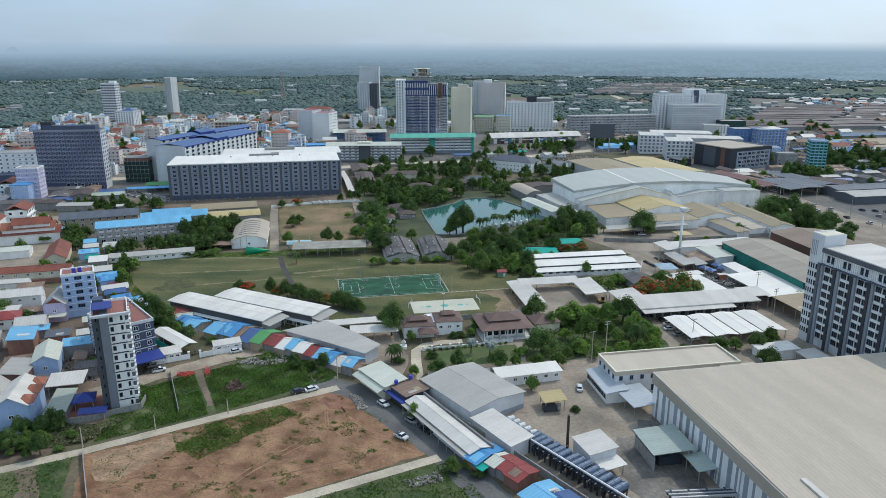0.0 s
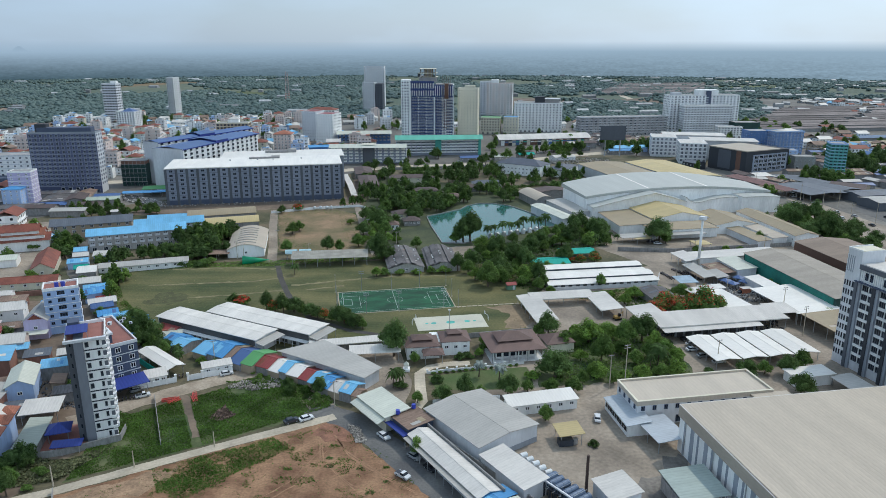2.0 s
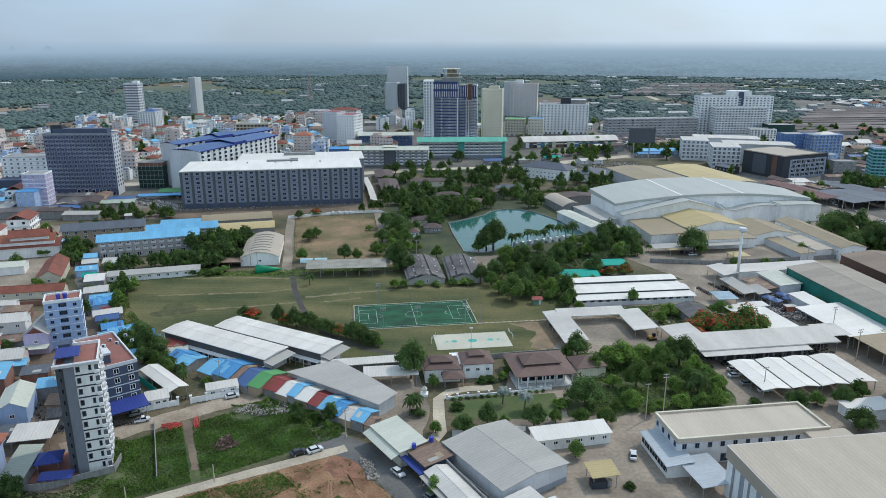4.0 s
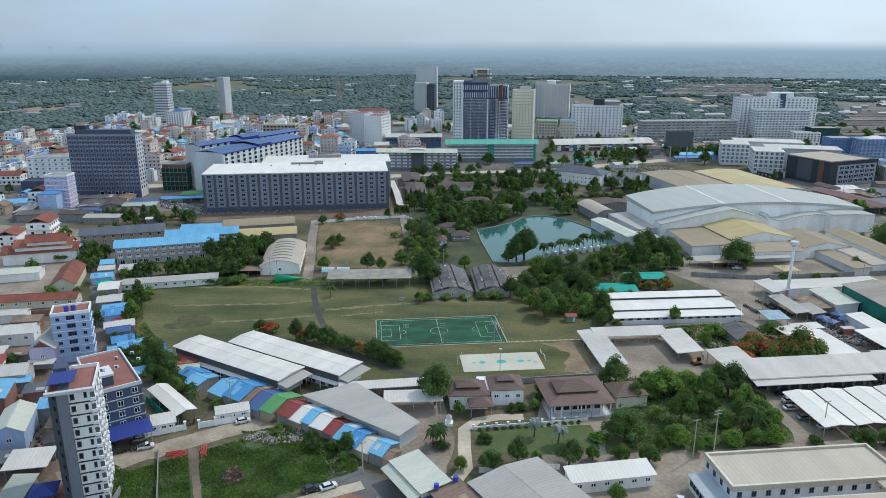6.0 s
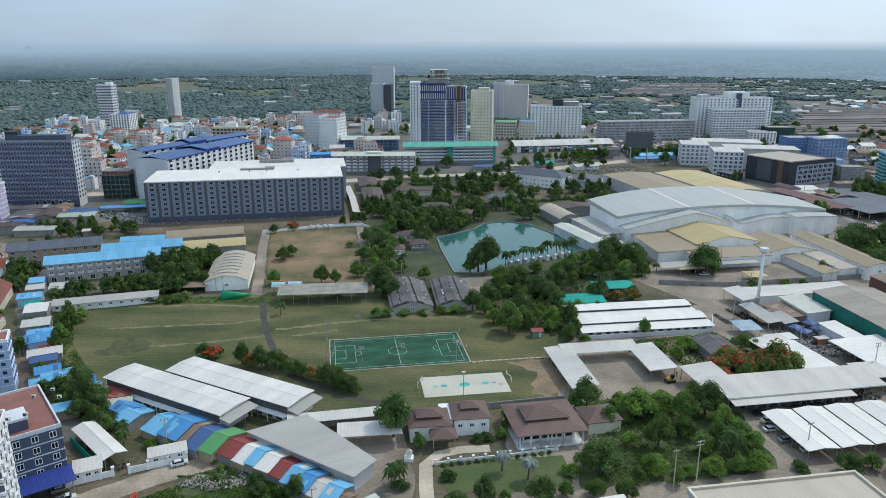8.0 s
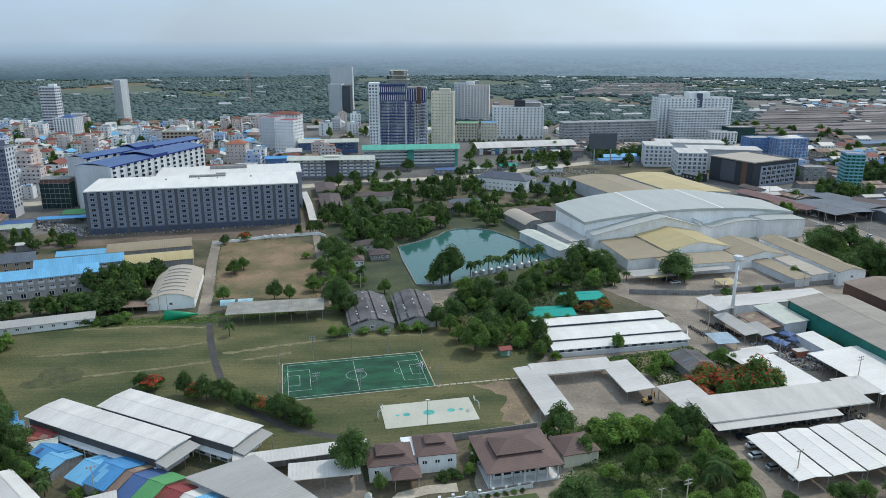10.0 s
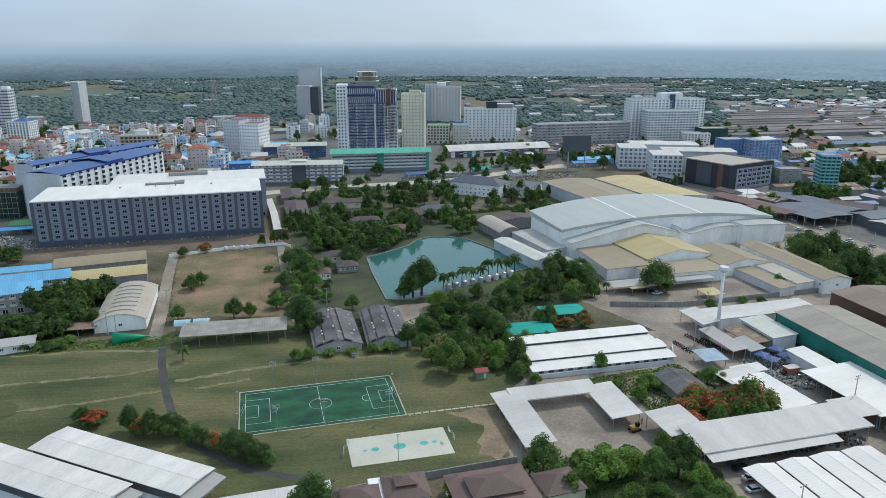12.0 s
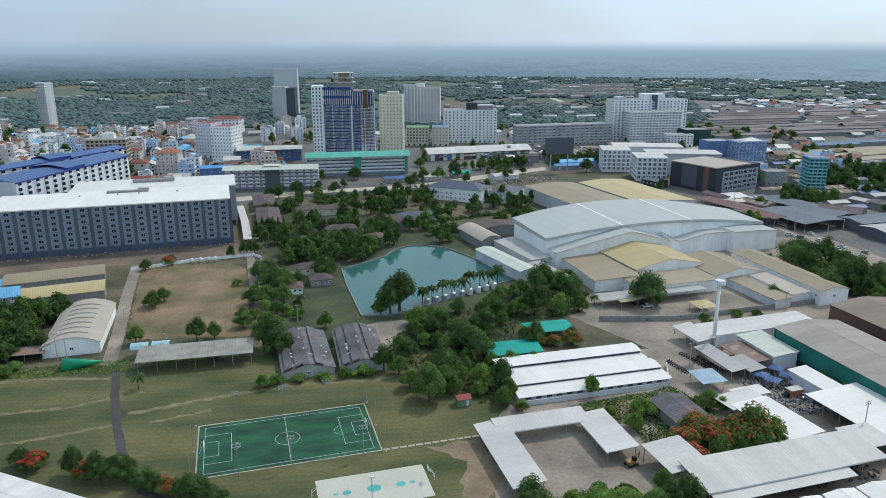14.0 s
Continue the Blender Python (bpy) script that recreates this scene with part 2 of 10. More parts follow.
M_REDST = mat("red_painted_steel", (0.55, 0.08, 0.06), 0.55, 0, 0.15)
M_TYRE = mat("black_rubber", (0.02, 0.02, 0.02), 0.8)
M_TRUNK = mat("grey_brown_bark", (0.13, 0.10, 0.075), 0.95, 0, 0.2, 1, 6, 0.4)
# foliage
F_A = mat("leaves_dark", (0.112, 0.176, 0.058), 0.75, 0, 0.34, 0.3, 7, 0, spec=0.12, isl=0.34, leaf=0.52, tint=0.25)
F_B = mat("leaves_mid", (0.162, 0.256, 0.066), 0.75, 0, 0.34, 0.3, 7, 0, spec=0.12, isl=0.34, leaf=0.52, tint=0.25)
F_C = mat("leaves_bright", (0.220, 0.340, 0.074), 0.75, 0, 0.34, 0.3, 7, 0, spec=0.12, isl=0.34, leaf=0.52, tint=0.2)
F_WEED = mat("low_weed_leaves", (0.105, 0.185, 0.038), 0.8, 0, 0.3, 0.15, 6, 0, spec=0.1, isl=0.35, leaf=0.4)
F_RED = mat("flame_red_blossom", (0.55, 0.05, 0.018), 0.6, 0, 0.15, 0.5, 2, 0, isl=0.35, leaf=0.3)
F_CORE = mat("inner_foliage", (0.125, 0.195, 0.058), 0.9, 0, 0.2, 0.5, 2, 0, spec=0.1)
F_SILVER = mat("silvery_palm_leaves", (0.24, 0.28, 0.25), 0.6, 0, 0.15, 0.5, 2, 0, isl=0.3, leaf=0.2)
# far leaf colour paled and blued to paint in haze
F_FAR = mat("haze_tinted_woods", (0.104, 0.156, 0.150), 0.95, 0, 0.2, 0.004, 0.05, 0, col2=(0.125, 0.172, 0.150), isl=0.14)


# ---- building tools ----
def part(name, bm, material, parent, label="", smooth=False):
    me = bm if isinstance(bm, bpy.types.Mesh) else bpy.data.meshes.new(name)
    if me is not bm:
        if smooth:
            for f in bm.faces:
                f.smooth = True
        bm.to_mesh(me)
        bm.free()
        for mm in (material if isinstance(material, (list, tuple)) else (material,)):
            me.materials.append(mm)
    ob = new(name, me)
    ob.parent = parent
    if label:
        tagged(ob, label)
    return ob


def thing(name, label, category, m, group="", kind=""):
    ob = new(name)
    ob.empty_display_size = 0.5
    ob.matrix_world = m
    return tagged(ob, label, category, group, kind)


def box(bm, x0, x1, y0, y1, z0, z1, mi=0):
    v = [bm.verts.new(p) for p in ((x0, y0, z0), (x1, y0, z0), (x1, y1, z0), (x0, y1, z0),
                                   (x0, y0, z1), (x1, y0, z1), (x1, y1, z1), (x0, y1, z1))]
    for q in ((3, 2, 1, 0), (4, 5, 6, 7), (0, 1, 5, 4), (1, 2, 6, 5), (2, 3, 7, 6), (3, 0, 4, 7)):
        bm.faces.new([v[i] for i in q]).material_index = mi
    return v


def tube(bm, x, y, z0, z1, r0, r1=None, seg=8, lean=(0, 0), mi=0):
    r1 = r0 if r1 is None else r1
    a = [bm.verts.new((x + r0 * math.cos(2 * math.pi * k / seg), y + r0 * math.sin(2 * math.pi * k / seg), z0)) for k in range(seg)]
    b = [bm.verts.new((x + lean[0] + r1 * math.cos(2 * math.pi * k / seg), y + lean[1] + r1 * math.sin(2 * math.pi * k / seg), z1)) for k in range(seg)]
    for k in range(seg):
        bm.faces.new((a[k], a[(k + 1) % seg], b[(k + 1) % seg], b[k])).material_index = mi
    bm.faces.new(b).material_index = mi
    bm.faces.new(a[::-1]).material_index = mi


def prism(bm, profile, x0, x1, mi=0):
    """A closed (y, z) profile, counter-clockwise seen from +x, drawn out along x."""
    a = [bm.verts.new((x0, y, z)) for y, z in profile]
    b = [bm.verts.new((x1, y, z)) for y, z in profile]
    n = len(profile)
    for k in range(n):
        bm.faces.new((a[k], a[(k + 1) % n], b[(k + 1) % n], b[k])).material_index = mi
    bm.faces.new(a[::-1]).material_index = mi
    bm.faces.new(b).material_index = mi
    bmesh.ops.recalc_face_normals(bm, faces=bm.faces[:])


def mesh_of(name, bm, mats):
    me = bpy.data.meshes.new(name)
    bm.to_mesh(me)
    bm.free()
    for m in mats:
        me.materials.append(m)
    return me


def raw_mesh(name, verts, faces, mats, mi=None):
    me = bpy.data.meshes.new(name)
    me.from_pydata(verts, [], faces)
    for m in mats:
        me.materials.append(m)
    if mi is not None:
        me.polygons.foreach_set("material_index", mi)
    me.update()
    return me


def piece(name, me, parent, x, y, z, rz=0.0, sx=1.0, sz=1.0):
    ob = new(name, me)
    ob.parent = parent
    ob.matrix_basis = pose(x, y, z, 0, 0, rz) @ Matrix.Diagonal((sx, 1, sz, 1))
    return ob


WINS = {}


def window_mesh(w, h, frame_mat, mull=1, proud=0.08, glass=None, rim_w=0.16):
    """A window seen from -y: one proud frame with mullions and sunk panes."""
    key = (w, h, frame_mat.name, mull, proud, rim_w, glass and glass.name)
    if key not in WINS:
        t = min(rim_w, w * 0.2)
        n = mull + 1
        pw = (w - t * (n + 1)) / n
        xs = [-w / 2]
        for k in range(n):
            xs += [xs[-1] + t, xs[-1] + t + pw]
        xs.append(w / 2)
        zs = [-h / 2, -h / 2 + t, h / 2 - t, h / 2]
        bm = bmesh.new()
        front = [[bm.verts.new((x, -proud, z)) for z in zs] for x in xs]
        for i in range(len(xs) - 1):
            for j in range(3):
                c = [front[i][j], front[i + 1][j], front[i + 1][j + 1], front[i][j + 1]]
                if j == 1 and i % 2 == 1:
                    d = [bm.verts.new((v.co.x, -0.01, v.co.z)) for v in c]
                    for q in range(4):
                        bm.faces.new((c[q], c[(q + 1) % 4], d[(q + 1) % 4], d[q]))
                    bm.faces.new(d).material_index = 1
                else:
                    bm.faces.new(c)
        rim = [front[i][0] for i in range(len(xs))] + [front[-1][j] for j in (1, 2, 3)] + [front[i][3] for i in range(len(xs) - 2, -1, -1)] + [front[0][2], front[0][1]]
        back = [bm.verts.new((v.co.x, 0.03, v.co.z)) for v in rim]
        for q in range(len(rim)):
            bm.faces.new((rim[q - 1], back[q - 1], back[q], rim[q]))
        WINS[key] = mesh_of("window", bm, (frame_mat, glass or M_GLASS))
    return WINS[key]


def balcony_mesh(w, d, mat_):
    key = ("balcony", w, d, mat_.name)
    if key not in WINS:
        bm = bmesh.new()
        box(bm, -w / 2, w / 2, -d, 0.05, -0.1, 0.1)
        box(bm, -w / 2, w / 2, -d, -d + 0.12, 0.1, 1.05)
        box(bm, -w / 2, -w / 2 + 0.12, -d + 0.12, 0, 0.1, 1.05)
        box(bm, w / 2 - 0.12, w / 2, -d + 0.12, 0, 0.1, 1.05)
        WINS[key] = mesh_of("balcony", bm, (mat_,))
    return WINS[key]


def join_far(name, rows, e):
    """Far windows, each too small to tell apart, as one part."""
    verts, faces, mi, mats = [], [], [], None
    for _, me, p in rows:
        m = pose(p[0], p[1], p[2], 0, 0, p[3] if len(p) > 3 else 0)
        k = len(verts)
        verts += [tuple(m @ v.co) for v in me.vertices]
        faces += [[i + k for i in f.vertices] for f in me.polygons]
        mi += [f.material_index for f in me.polygons]
        mats = [q for q in me.materials]
    ob = new(name, raw_mesh(name, verts, faces, mats, mi))
    ob.parent = e
    tagged(ob, "", "", "", "stuff")


def joined(name, label, category, rows):
    """Copies of far things, too many to count, as one object."""
    verts, faces, mi, mats = [], [], [], []
    for src, m in rows:
        for ch in src.children:
            me = ch.data
            idx = []
            for q in me.materials:
                if q not in mats:
                    mats.append(q)
                idx.append(mats.index(q))
            co = np.empty(len(me.vertices) * 3)
            me.vertices.foreach_get("co", co)
            mm = np.array(m @ ch.matrix_basis)
            k = len(verts)
            verts += (co.reshape(-1, 3) @ mm[:3, :3].T + mm[:3, 3]).tolist()
            faces += [[i + k for i in f.vertices] for f in me.polygons]
            mi += [idx[f.material_index] for f in me.polygons]
    ob = new(name, raw_mesh(name, verts, faces, mats, mi))
    return tagged(ob, label, category, "", "stuff")


def discard(e):
    for ch in list(e.children):
        bpy.data.objects.remove(ch)
    bpy.data.objects.remove(e)


def block(name, label, x, y, ang, L, D, h, floors, cols, wall, frame_mat=None, win=(1.5, 1.5), category="building", ground=3.6,
          sides=0, band=None, pilaster=None, roof=None, parapet=1.0, balcony=None, plinth=None, skip=(), mull=1, group="", bandh=0.35, sidewall=None, glass=None, rim_w=0.16):
    """A storeyed building: the middle of its front's foot at (x, y), front along ang, depth behind."""
    far, far_rows = y > 330, []
    e = thing(name, label, category, pose(x, y, 0, 0, 0, ang), group)
    frame_mat = frame_mat or W_WHITE
    bm = bmesh.new()
    box(bm, -L / 2, L / 2, 0, D, 0, h)
    part("wall", bm, wall, e)
    if sidewall:
        bm = bmesh.new()
        box(bm, L / 2, L / 2 + 0.15, 0.02, D, 0, h)
        part("side_wall", bm, sidewall, e)
    fh = (h - ground) / floors
    if band:
        bm = bmesh.new()
        for k in range(floors + 1):
            z = ground + k * fh - bandh / 2
            box(bm, -L / 2 - 0.14, L / 2 + 0.14, -0.14, D + 0.1, z, z + bandh)
            if not far:
                part("storey_band", bm, band, e)
                bm = bmesh.new()
        if far:
            tagged(part("storey_banding", bm, band, e), "", "", "", "stuff")
        else:
            bm.free()
    if pilaster:
        for k in range(cols + 1):
            bm = bmesh.new()
            px = -L / 2 + L * k / cols
            box(bm, px - 0.85, px + 0.85, -0.45, 0.02, 0.05, h - 0.05)
            part("pilaster", bm, pilaster, e)
    if plinth:
        bm = bmesh.new()
        box(bm, -L / 2 - 0.1, L / 2 + 0.1, -0.1, D * 0.9, 0, ground - 0.4)
        part("plinth", bm, plinth, e)
    wm = window_mesh(win[0], win[1], frame_mat, mull, 0.08, glass, rim_w)
    put = (lambda nm, me, e_, *p: far_rows.append((nm, me, p))) if far else piece
    for r in range(floors):
        z = ground + (r + 0.52) * fh
        for c in range(cols):
            if (r, c) in skip or c in skip:
                continue
            wx = -L / 2 + L * (c + 0.5) / cols
            put("window", wm, e, wx, 0.0, z)
            if balcony and (c % balcony[2] == 0):
                put("balcony", balcony_mesh(balcony[0], balcony[1], band or frame_mat), e, wx, 0.0, z - win[1] / 2 - 0.25)
        for c in range(sides):
            wy = D * (c + 0.5) / sides
            if x + L > -20:
                put("window", wm, e, -L / 2 - (0.0), wy, z, -90)
            if x - L < 40:
                put("window", wm, e, L / 2 + (0.15 if sidewall else 0), wy, z, 90)
    if ground > 3 and not plinth:
        gm = window_mesh(2.2, 2.3, frame_mat, 1)
        for c in range(max(2, int(L / 5))):
            put("shop_window", gm, e, -L / 2 + L * (c + 0.5) / max(2, int(L / 5)), 0, 1.5)
    for nm in {row[0] for row in far_rows}:
        join_far({"window": "glazing", "balcony": "balcony_tier", "shop_window": "shop_glazing"}[nm], [row for row in far_rows if row[0] == nm], e)
    roof = roof or W_CONC
    if parapet:
        bm = bmesh.new()
        t = 0.3
        box(bm, -L / 2 - 0.1, L / 2 + 0.1, -0.1, t, h, h + parapet)
        box(bm, -L / 2 - 0.1, L / 2 + 0.1, D - t, D + 0.1, h, h + parapet)
        box(bm, -L / 2 - 0.1, -L / 2 + t, t, D - t, h, h + parapet)
        box(bm, L / 2 - t, L / 2 + 0.1, t, D - t, h, h + parapet)
        part("parapet", bm, band or wall, e)
    bm = bmesh.new()
    box(bm, -L / 2 + 0.3, L / 2 - 0.3, 0.3, D - 0.3, h, h + 0.3)
    part("flat_roof", bm, roof, e)
    return e


def add_box(e, name, m, x0, x1, y0, y1, z0, z1, label=""):
    bm = bmesh.new()
    box(bm, x0, x1, y0, y1, z0, z1)
    return part(name, bm, m, e, label)


def roof_profile(style, W, h, rise, over, th=0.16):
    a, hw = over, W / 2
    if style == "mono":
        s = rise / W
        return [(-hw - a, h - a * s), (hw + a, h + rise + a * s), (hw + a, h + rise + a * s + th), (-hw - a, h - a * s + th)]
    if style == "arch":
        n, low, top = 12, [], []
        for k in range(n + 1):
            u = -1 + 2 * k / n
            z = h + rise * (1 - u * u)
            low.append((u * (hw + a), z))
            top.append((u * (hw + a), z + th))
        return low + top[::-1]
    if style == "flat":
        return [(-hw - a, h), (hw + a, h), (hw + a, h + th), (-hw - a, h + th)]
    s = rise / hw
    return [(-hw - a, h - a * s), (0, h + rise), (hw + a, h - a * s), (hw + a, h - a * s + th), (0, h + rise + th), (-hw - a, h - a * s + th)]


def shed(label, x, y, L, W, ang, h, rise, roof, wall=None, style="gable", name="shed", over=0.5, category="shed", posts=True,
         windows=0, fascia=None, group="", door=False, trim=None):
    """A roofed hall: centre (x, y), ridge along its length at ang; open on posts without a wall."""
    e = thing(name, label, category, pose(x, y, 0, 0, 0, ang), group)
    if style == "hip":
        hip_roof(e, L, W, h, rise, over, roof)
    else:
        bm = bmesh.new()
        prism(bm, roof_profile(style, W, h, rise, over), -L / 2 - over, L / 2 + over)
        top = part("roof", bm, roof, e)
    if style in ("gable", "mono") and y < 276:
        roof_patches(top, L, W, h, rise, style, roof, int(abs(x) * 7 + y * 13))
    if style == "gable":
        bm = bmesh.new()
        box(bm, -L / 2 - over, L / 2 + over, -0.18, 0.18, h + rise + 0.06, h + rise + 0.19)
        part("ridge_cap", bm, trim or roof, top)
    if fascia:
        bm = bmesh.new()
        z = h - (over * rise / (W / 2) if style == "gable" else 0)
        box(bm, -L / 2 - over - 0.05, L / 2 + over + 0.05, -W / 2 - over - 0.12, -W / 2 - over + 0.02, z - 0.25, z + 0.2)
        part("fascia", bm, fascia, e)
    hw = W / 2
    if wall:
        prof = {"gable": [(-hw, 0), (hw, 0), (hw, h), (0, h + rise - 0.02), (-hw, h)],
                "mono": [(-hw, 0), (hw, 0), (hw, h + rise - 0.02), (-hw, h - 0.02)]}.get(style)
        if style == "arch":
            prof = [(-hw, 0), (hw, 0)] + [(hw * (1 - 2 * k / 10), h - 0.03 + rise * (1 - (1 - 2 * k / 10) ** 2)) for k in range(11)]
        bm = bmesh.new()
        if prof:
            prism(bm, prof, -L / 2, L / 2)
        else:
            box(bm, -L / 2, L / 2, -hw, hw, 0, h)
        part("wall", bm, wall, e)
        if windows:
            wm = window_mesh(1.4, 1.2, W_WHITE, 1)
            for k in range(windows):
                wx = -L / 2 + L * (k + 0.5) / windows
                if math.cos(radians(ang)) > 0 or abs(ang) == 90:
                    piece("window", wm, e, wx, -hw, h * 0.62)
                else:
                    piece("window", wm, e, wx, hw, h * 0.62, 180)
            for s in (-1, 1):
                piece("window", wm, e, s * L / 2, 0, h * 0.62, 90 * s)
        if door:
            bm = bmesh.new()
            box(bm, L / 2 - 0.02, L / 2 + 0.08, -hw * 0.4, hw * 0.4, 0, min(3.6, h * 0.75))
            part("door", bm, W_DGREY, e)
    else:
        n = max(2, int(L / 6) + 1)
        bm0 = bmesh.new()
        tube(bm0, 0, 0, 0, 1, 0.12, seg=6)
        pm = mesh_of("post", bm0, (M_STEEL,))
        for k in range(n):
            px = -L / 2 + 0.3 + (L - 0.6) * k / (n - 1)
            for s in (-1, 1):
                top = h + 0.02 if style != "mono" else (h + (rise if s > 0 else 0))
                ob = piece("post", pm, e, px, s * (hw - 0.2), 0)
                ob.scale = (1, 1, top + 0.05)
    return e


PATCHES = [(S_OLD, (S_SLATE, S_GREY, S_RUST, S_SLATE)), (S_RUST, (S_OLD, S_TAN, S_GREY)), (S_TAN, (S_BEIGE, S_RUST)), (S_SKY, (S_BLUE, S_WHITE2)), (S_BLUE, (S_SKY, S_DEEP)), (S_RED, (S_RUST, S_TILE)),
           (S_SLATE, (S_OLD, S_GREY))]


def roof_patches(e, L, W, h, rise, style, roof, seed):
    """Replaced and clear sheets let into a tin roof."""
    names = [alt for m, alt in PATCHES if m is roof]
    if not names or L * W < 30 or (L * W > 140 and roof not in (S_OLD, S_RUST, S_SLATE, S_TAN)):
        return
    rng = random.Random(seed)
    hw = W / 2
    for k in range(min(5, 1 + int(L * W / 60))):
        w, d = rng.uniform(0.9, 2.6), hw * rng.uniform(0.3, 0.85)
        x0 = rng.uniform(-L / 2 + 0.3, L / 2 - 0.3 - w)
        if style == "mono":
            y0 = rng.uniform(-hw, hw - d)
            zz = lambda y: h + rise * (y + hw) / W
        else:
            y0 = rng.uniform(0.3, hw - d) * 1.0
            y0 = y0 if rng.random() < 0.5 else -y0 - d
            zz = lambda y: h + rise * (1 - abs(y) / hw)
        bm = bmesh.new()
        v = [[bm.verts.new((x, y, zz(y) + up)) for x, y in ((x0, y0), (x0 + w, y0), (x0 + w, y0 + d), (x0, y0 + d))] for up in (0.165, 0.20)]
        bm.faces.new(v[1])
        for q in range(4):
            bm.faces.new((v[0][q], v[0][(q + 1) % 4], v[1][(q + 1) % 4], v[1][q]))
        part("roof_patch", bm, rng.choice(names[0]), e)


def hip_roof(e, L, W, h, rise, over, roof, name="roof", x=0.0, y=0.0):
    bm = bmesh.new()
    a, b = L / 2 + over, W / 2 + over
    r = max(0.0, a - b)
    lo = [bm.verts.new((x + sx * a, y + sy * b, h)) for sx, sy in ((-1, -1), (1, -1), (1, 1), (-1, 1))]
    up = [bm.verts.new((x + sx * a, y + sy * b, h + 0.18)) for sx, sy in ((-1, -1), (1, -1), (1, 1), (-1, 1))]
    p, q = bm.verts.new((x - r - 0.02, y, h + rise)), bm.verts.new((x + r + 0.02, y, h + rise))
    bm.faces.new(lo[::-1])
    for k in range(4):
        bm.faces.new((lo[k], lo[(k + 1) % 4], up[(k + 1) % 4], up[k]))
    bm.faces.new((up[0], up[1], q, p))
    bm.faces.new((up[1], up[2], q))
    bm.faces.new((up[2], up[3], p, q))
    bm.faces.new((up[3], up[0], p))
    return part(name, bm, roof, e)


def inside(poly, x, y):
    c = False
    for k in range(len(poly)):
        (x0, y0), (x1, y1) = poly[k - 1], poly[k]
        if (y0 > y) != (y1 > y) and x < (x1 - x0) * (y - y0) / (y1 - y0) + x0:
            c = not c
    return c


def patch(name, label, pts, z, material, ragged=0.0, category="ground", seed=1, kind="structure"):
    """A ground surface laid a few centimetres over the sheet below it."""
    rng = random.Random(seed)
    out = []
    for k in range(len(pts)):
        (x0, y0), (x1, y1) = pts[k], pts[(k + 1) % len(pts)]
        d = math.hypot(x1 - x0, y1 - y0)
        n = max(1, int(d / (2.5 if ragged < 1.7 else 4.0 * ragged))) if ragged else 1
        for j in range(n):
            u = j / n
            out.append((x0 + (x1 - x0) * u + rng.uniform(-ragged, ragged), y0 + (y1 - y0) * u + rng.uniform(-ragged, ragged)))
    bm = bmesh.new()
    f = bm.faces.new([bm.verts.new((x, y, z)) for x, y in out])
    if f.normal.z == 0:
        f.normal_update()
    if f.normal.z < 0:
        f.normal_flip()
    bmesh.ops.triangulate(bm, faces=[f])
    ob = part(name, bm, material, None)
    return tagged(ob, label, category, "", kind)


def strip(name, label, pts, width, z, material, ragged=0.0, category="road"):
    """A road along a line of points."""
    left, right = [], []
    for k, (x, y) in enumerate(pts):
        x0, y0 = pts[max(0, k - 1)]
        x1, y1 = pts[min(len(pts) - 1, k + 1)]
        d = math.hypot(x1 - x0, y1 - y0)
        nx, ny = -(y1 - y0) / d * width / 2, (x1 - x0) / d * width / 2
        left.append((x + nx, y + ny))
        right.append((x - nx, y - ny))
    return patch(name, label, right + left[::-1], z, material, ragged, category)


def wall_run(name, label, pts, h, t, material, z=0.0, category="wall"):
    bm = bmesh.new()
    for (x0, y0), (x1, y1) in zip(pts, pts[1:]):
        d = math.hypot(x1 - x0, y1 - y0)
        nx, ny = -(y1 - y0) / d * t / 2, (x1 - x0) / d * t / 2
        v = [bm.verts.new(p) for p in ((x0 + nx, y0 + ny, z), (x1 + nx, y1 + ny, z), (x1 - nx, y1 - ny, z), (x0 - nx, y0 - ny, z),
                                       (x0 + nx, y0 + ny, z + h), (x1 + nx, y1 + ny, z + h), (x1 - nx, y1 - ny, z + h), (x0 - nx, y0 - ny, z + h))]
        for q in ((3, 2, 1, 0), (4, 5, 6, 7), (0, 1, 5, 4), (1, 2, 6, 5), (2, 3, 7, 6), (3, 0, 4, 7)):
            bm.faces.new([v[i] for i in q])
    bmesh.ops.recalc_face_normals(bm, faces=bm.faces[:])
    return tagged(part(name, bm, material, None), label, category, "", "structure")


# ---- plants ----
def cards(rng, centres, normals, size, flat=0.5):
    """Small bent leaf sprays at the given places."""
    n = len(centres)
    d = rng.normal(size=(n, 3))
    nn = normals + d * flat
    nn /= np.linalg.norm(nn, axis=1)[:, None] + 1e-6
    u = np.cross(nn, rng.normal(size=(n, 3)))
    u /= np.linalg.norm(u, axis=1)[:, None] + 1e-6
    v = np.cross(nn, u)
    s = size * rng.uniform(0.6, 1.4, (n, 1))
    a = centres - u * s - v * s * 0.25
    b = centres - v * s * 0.75 + nn * s * 0.2
    c = centres + u * s - v * s * 0.15
    e = centres + v * s * 0.8 - nn * s * 0.15
    verts = np.stack([a, b, c, e], 1).reshape(-1, 3)
    faces = np.arange(4 * n).reshape(-1, 4)
    return verts, faces


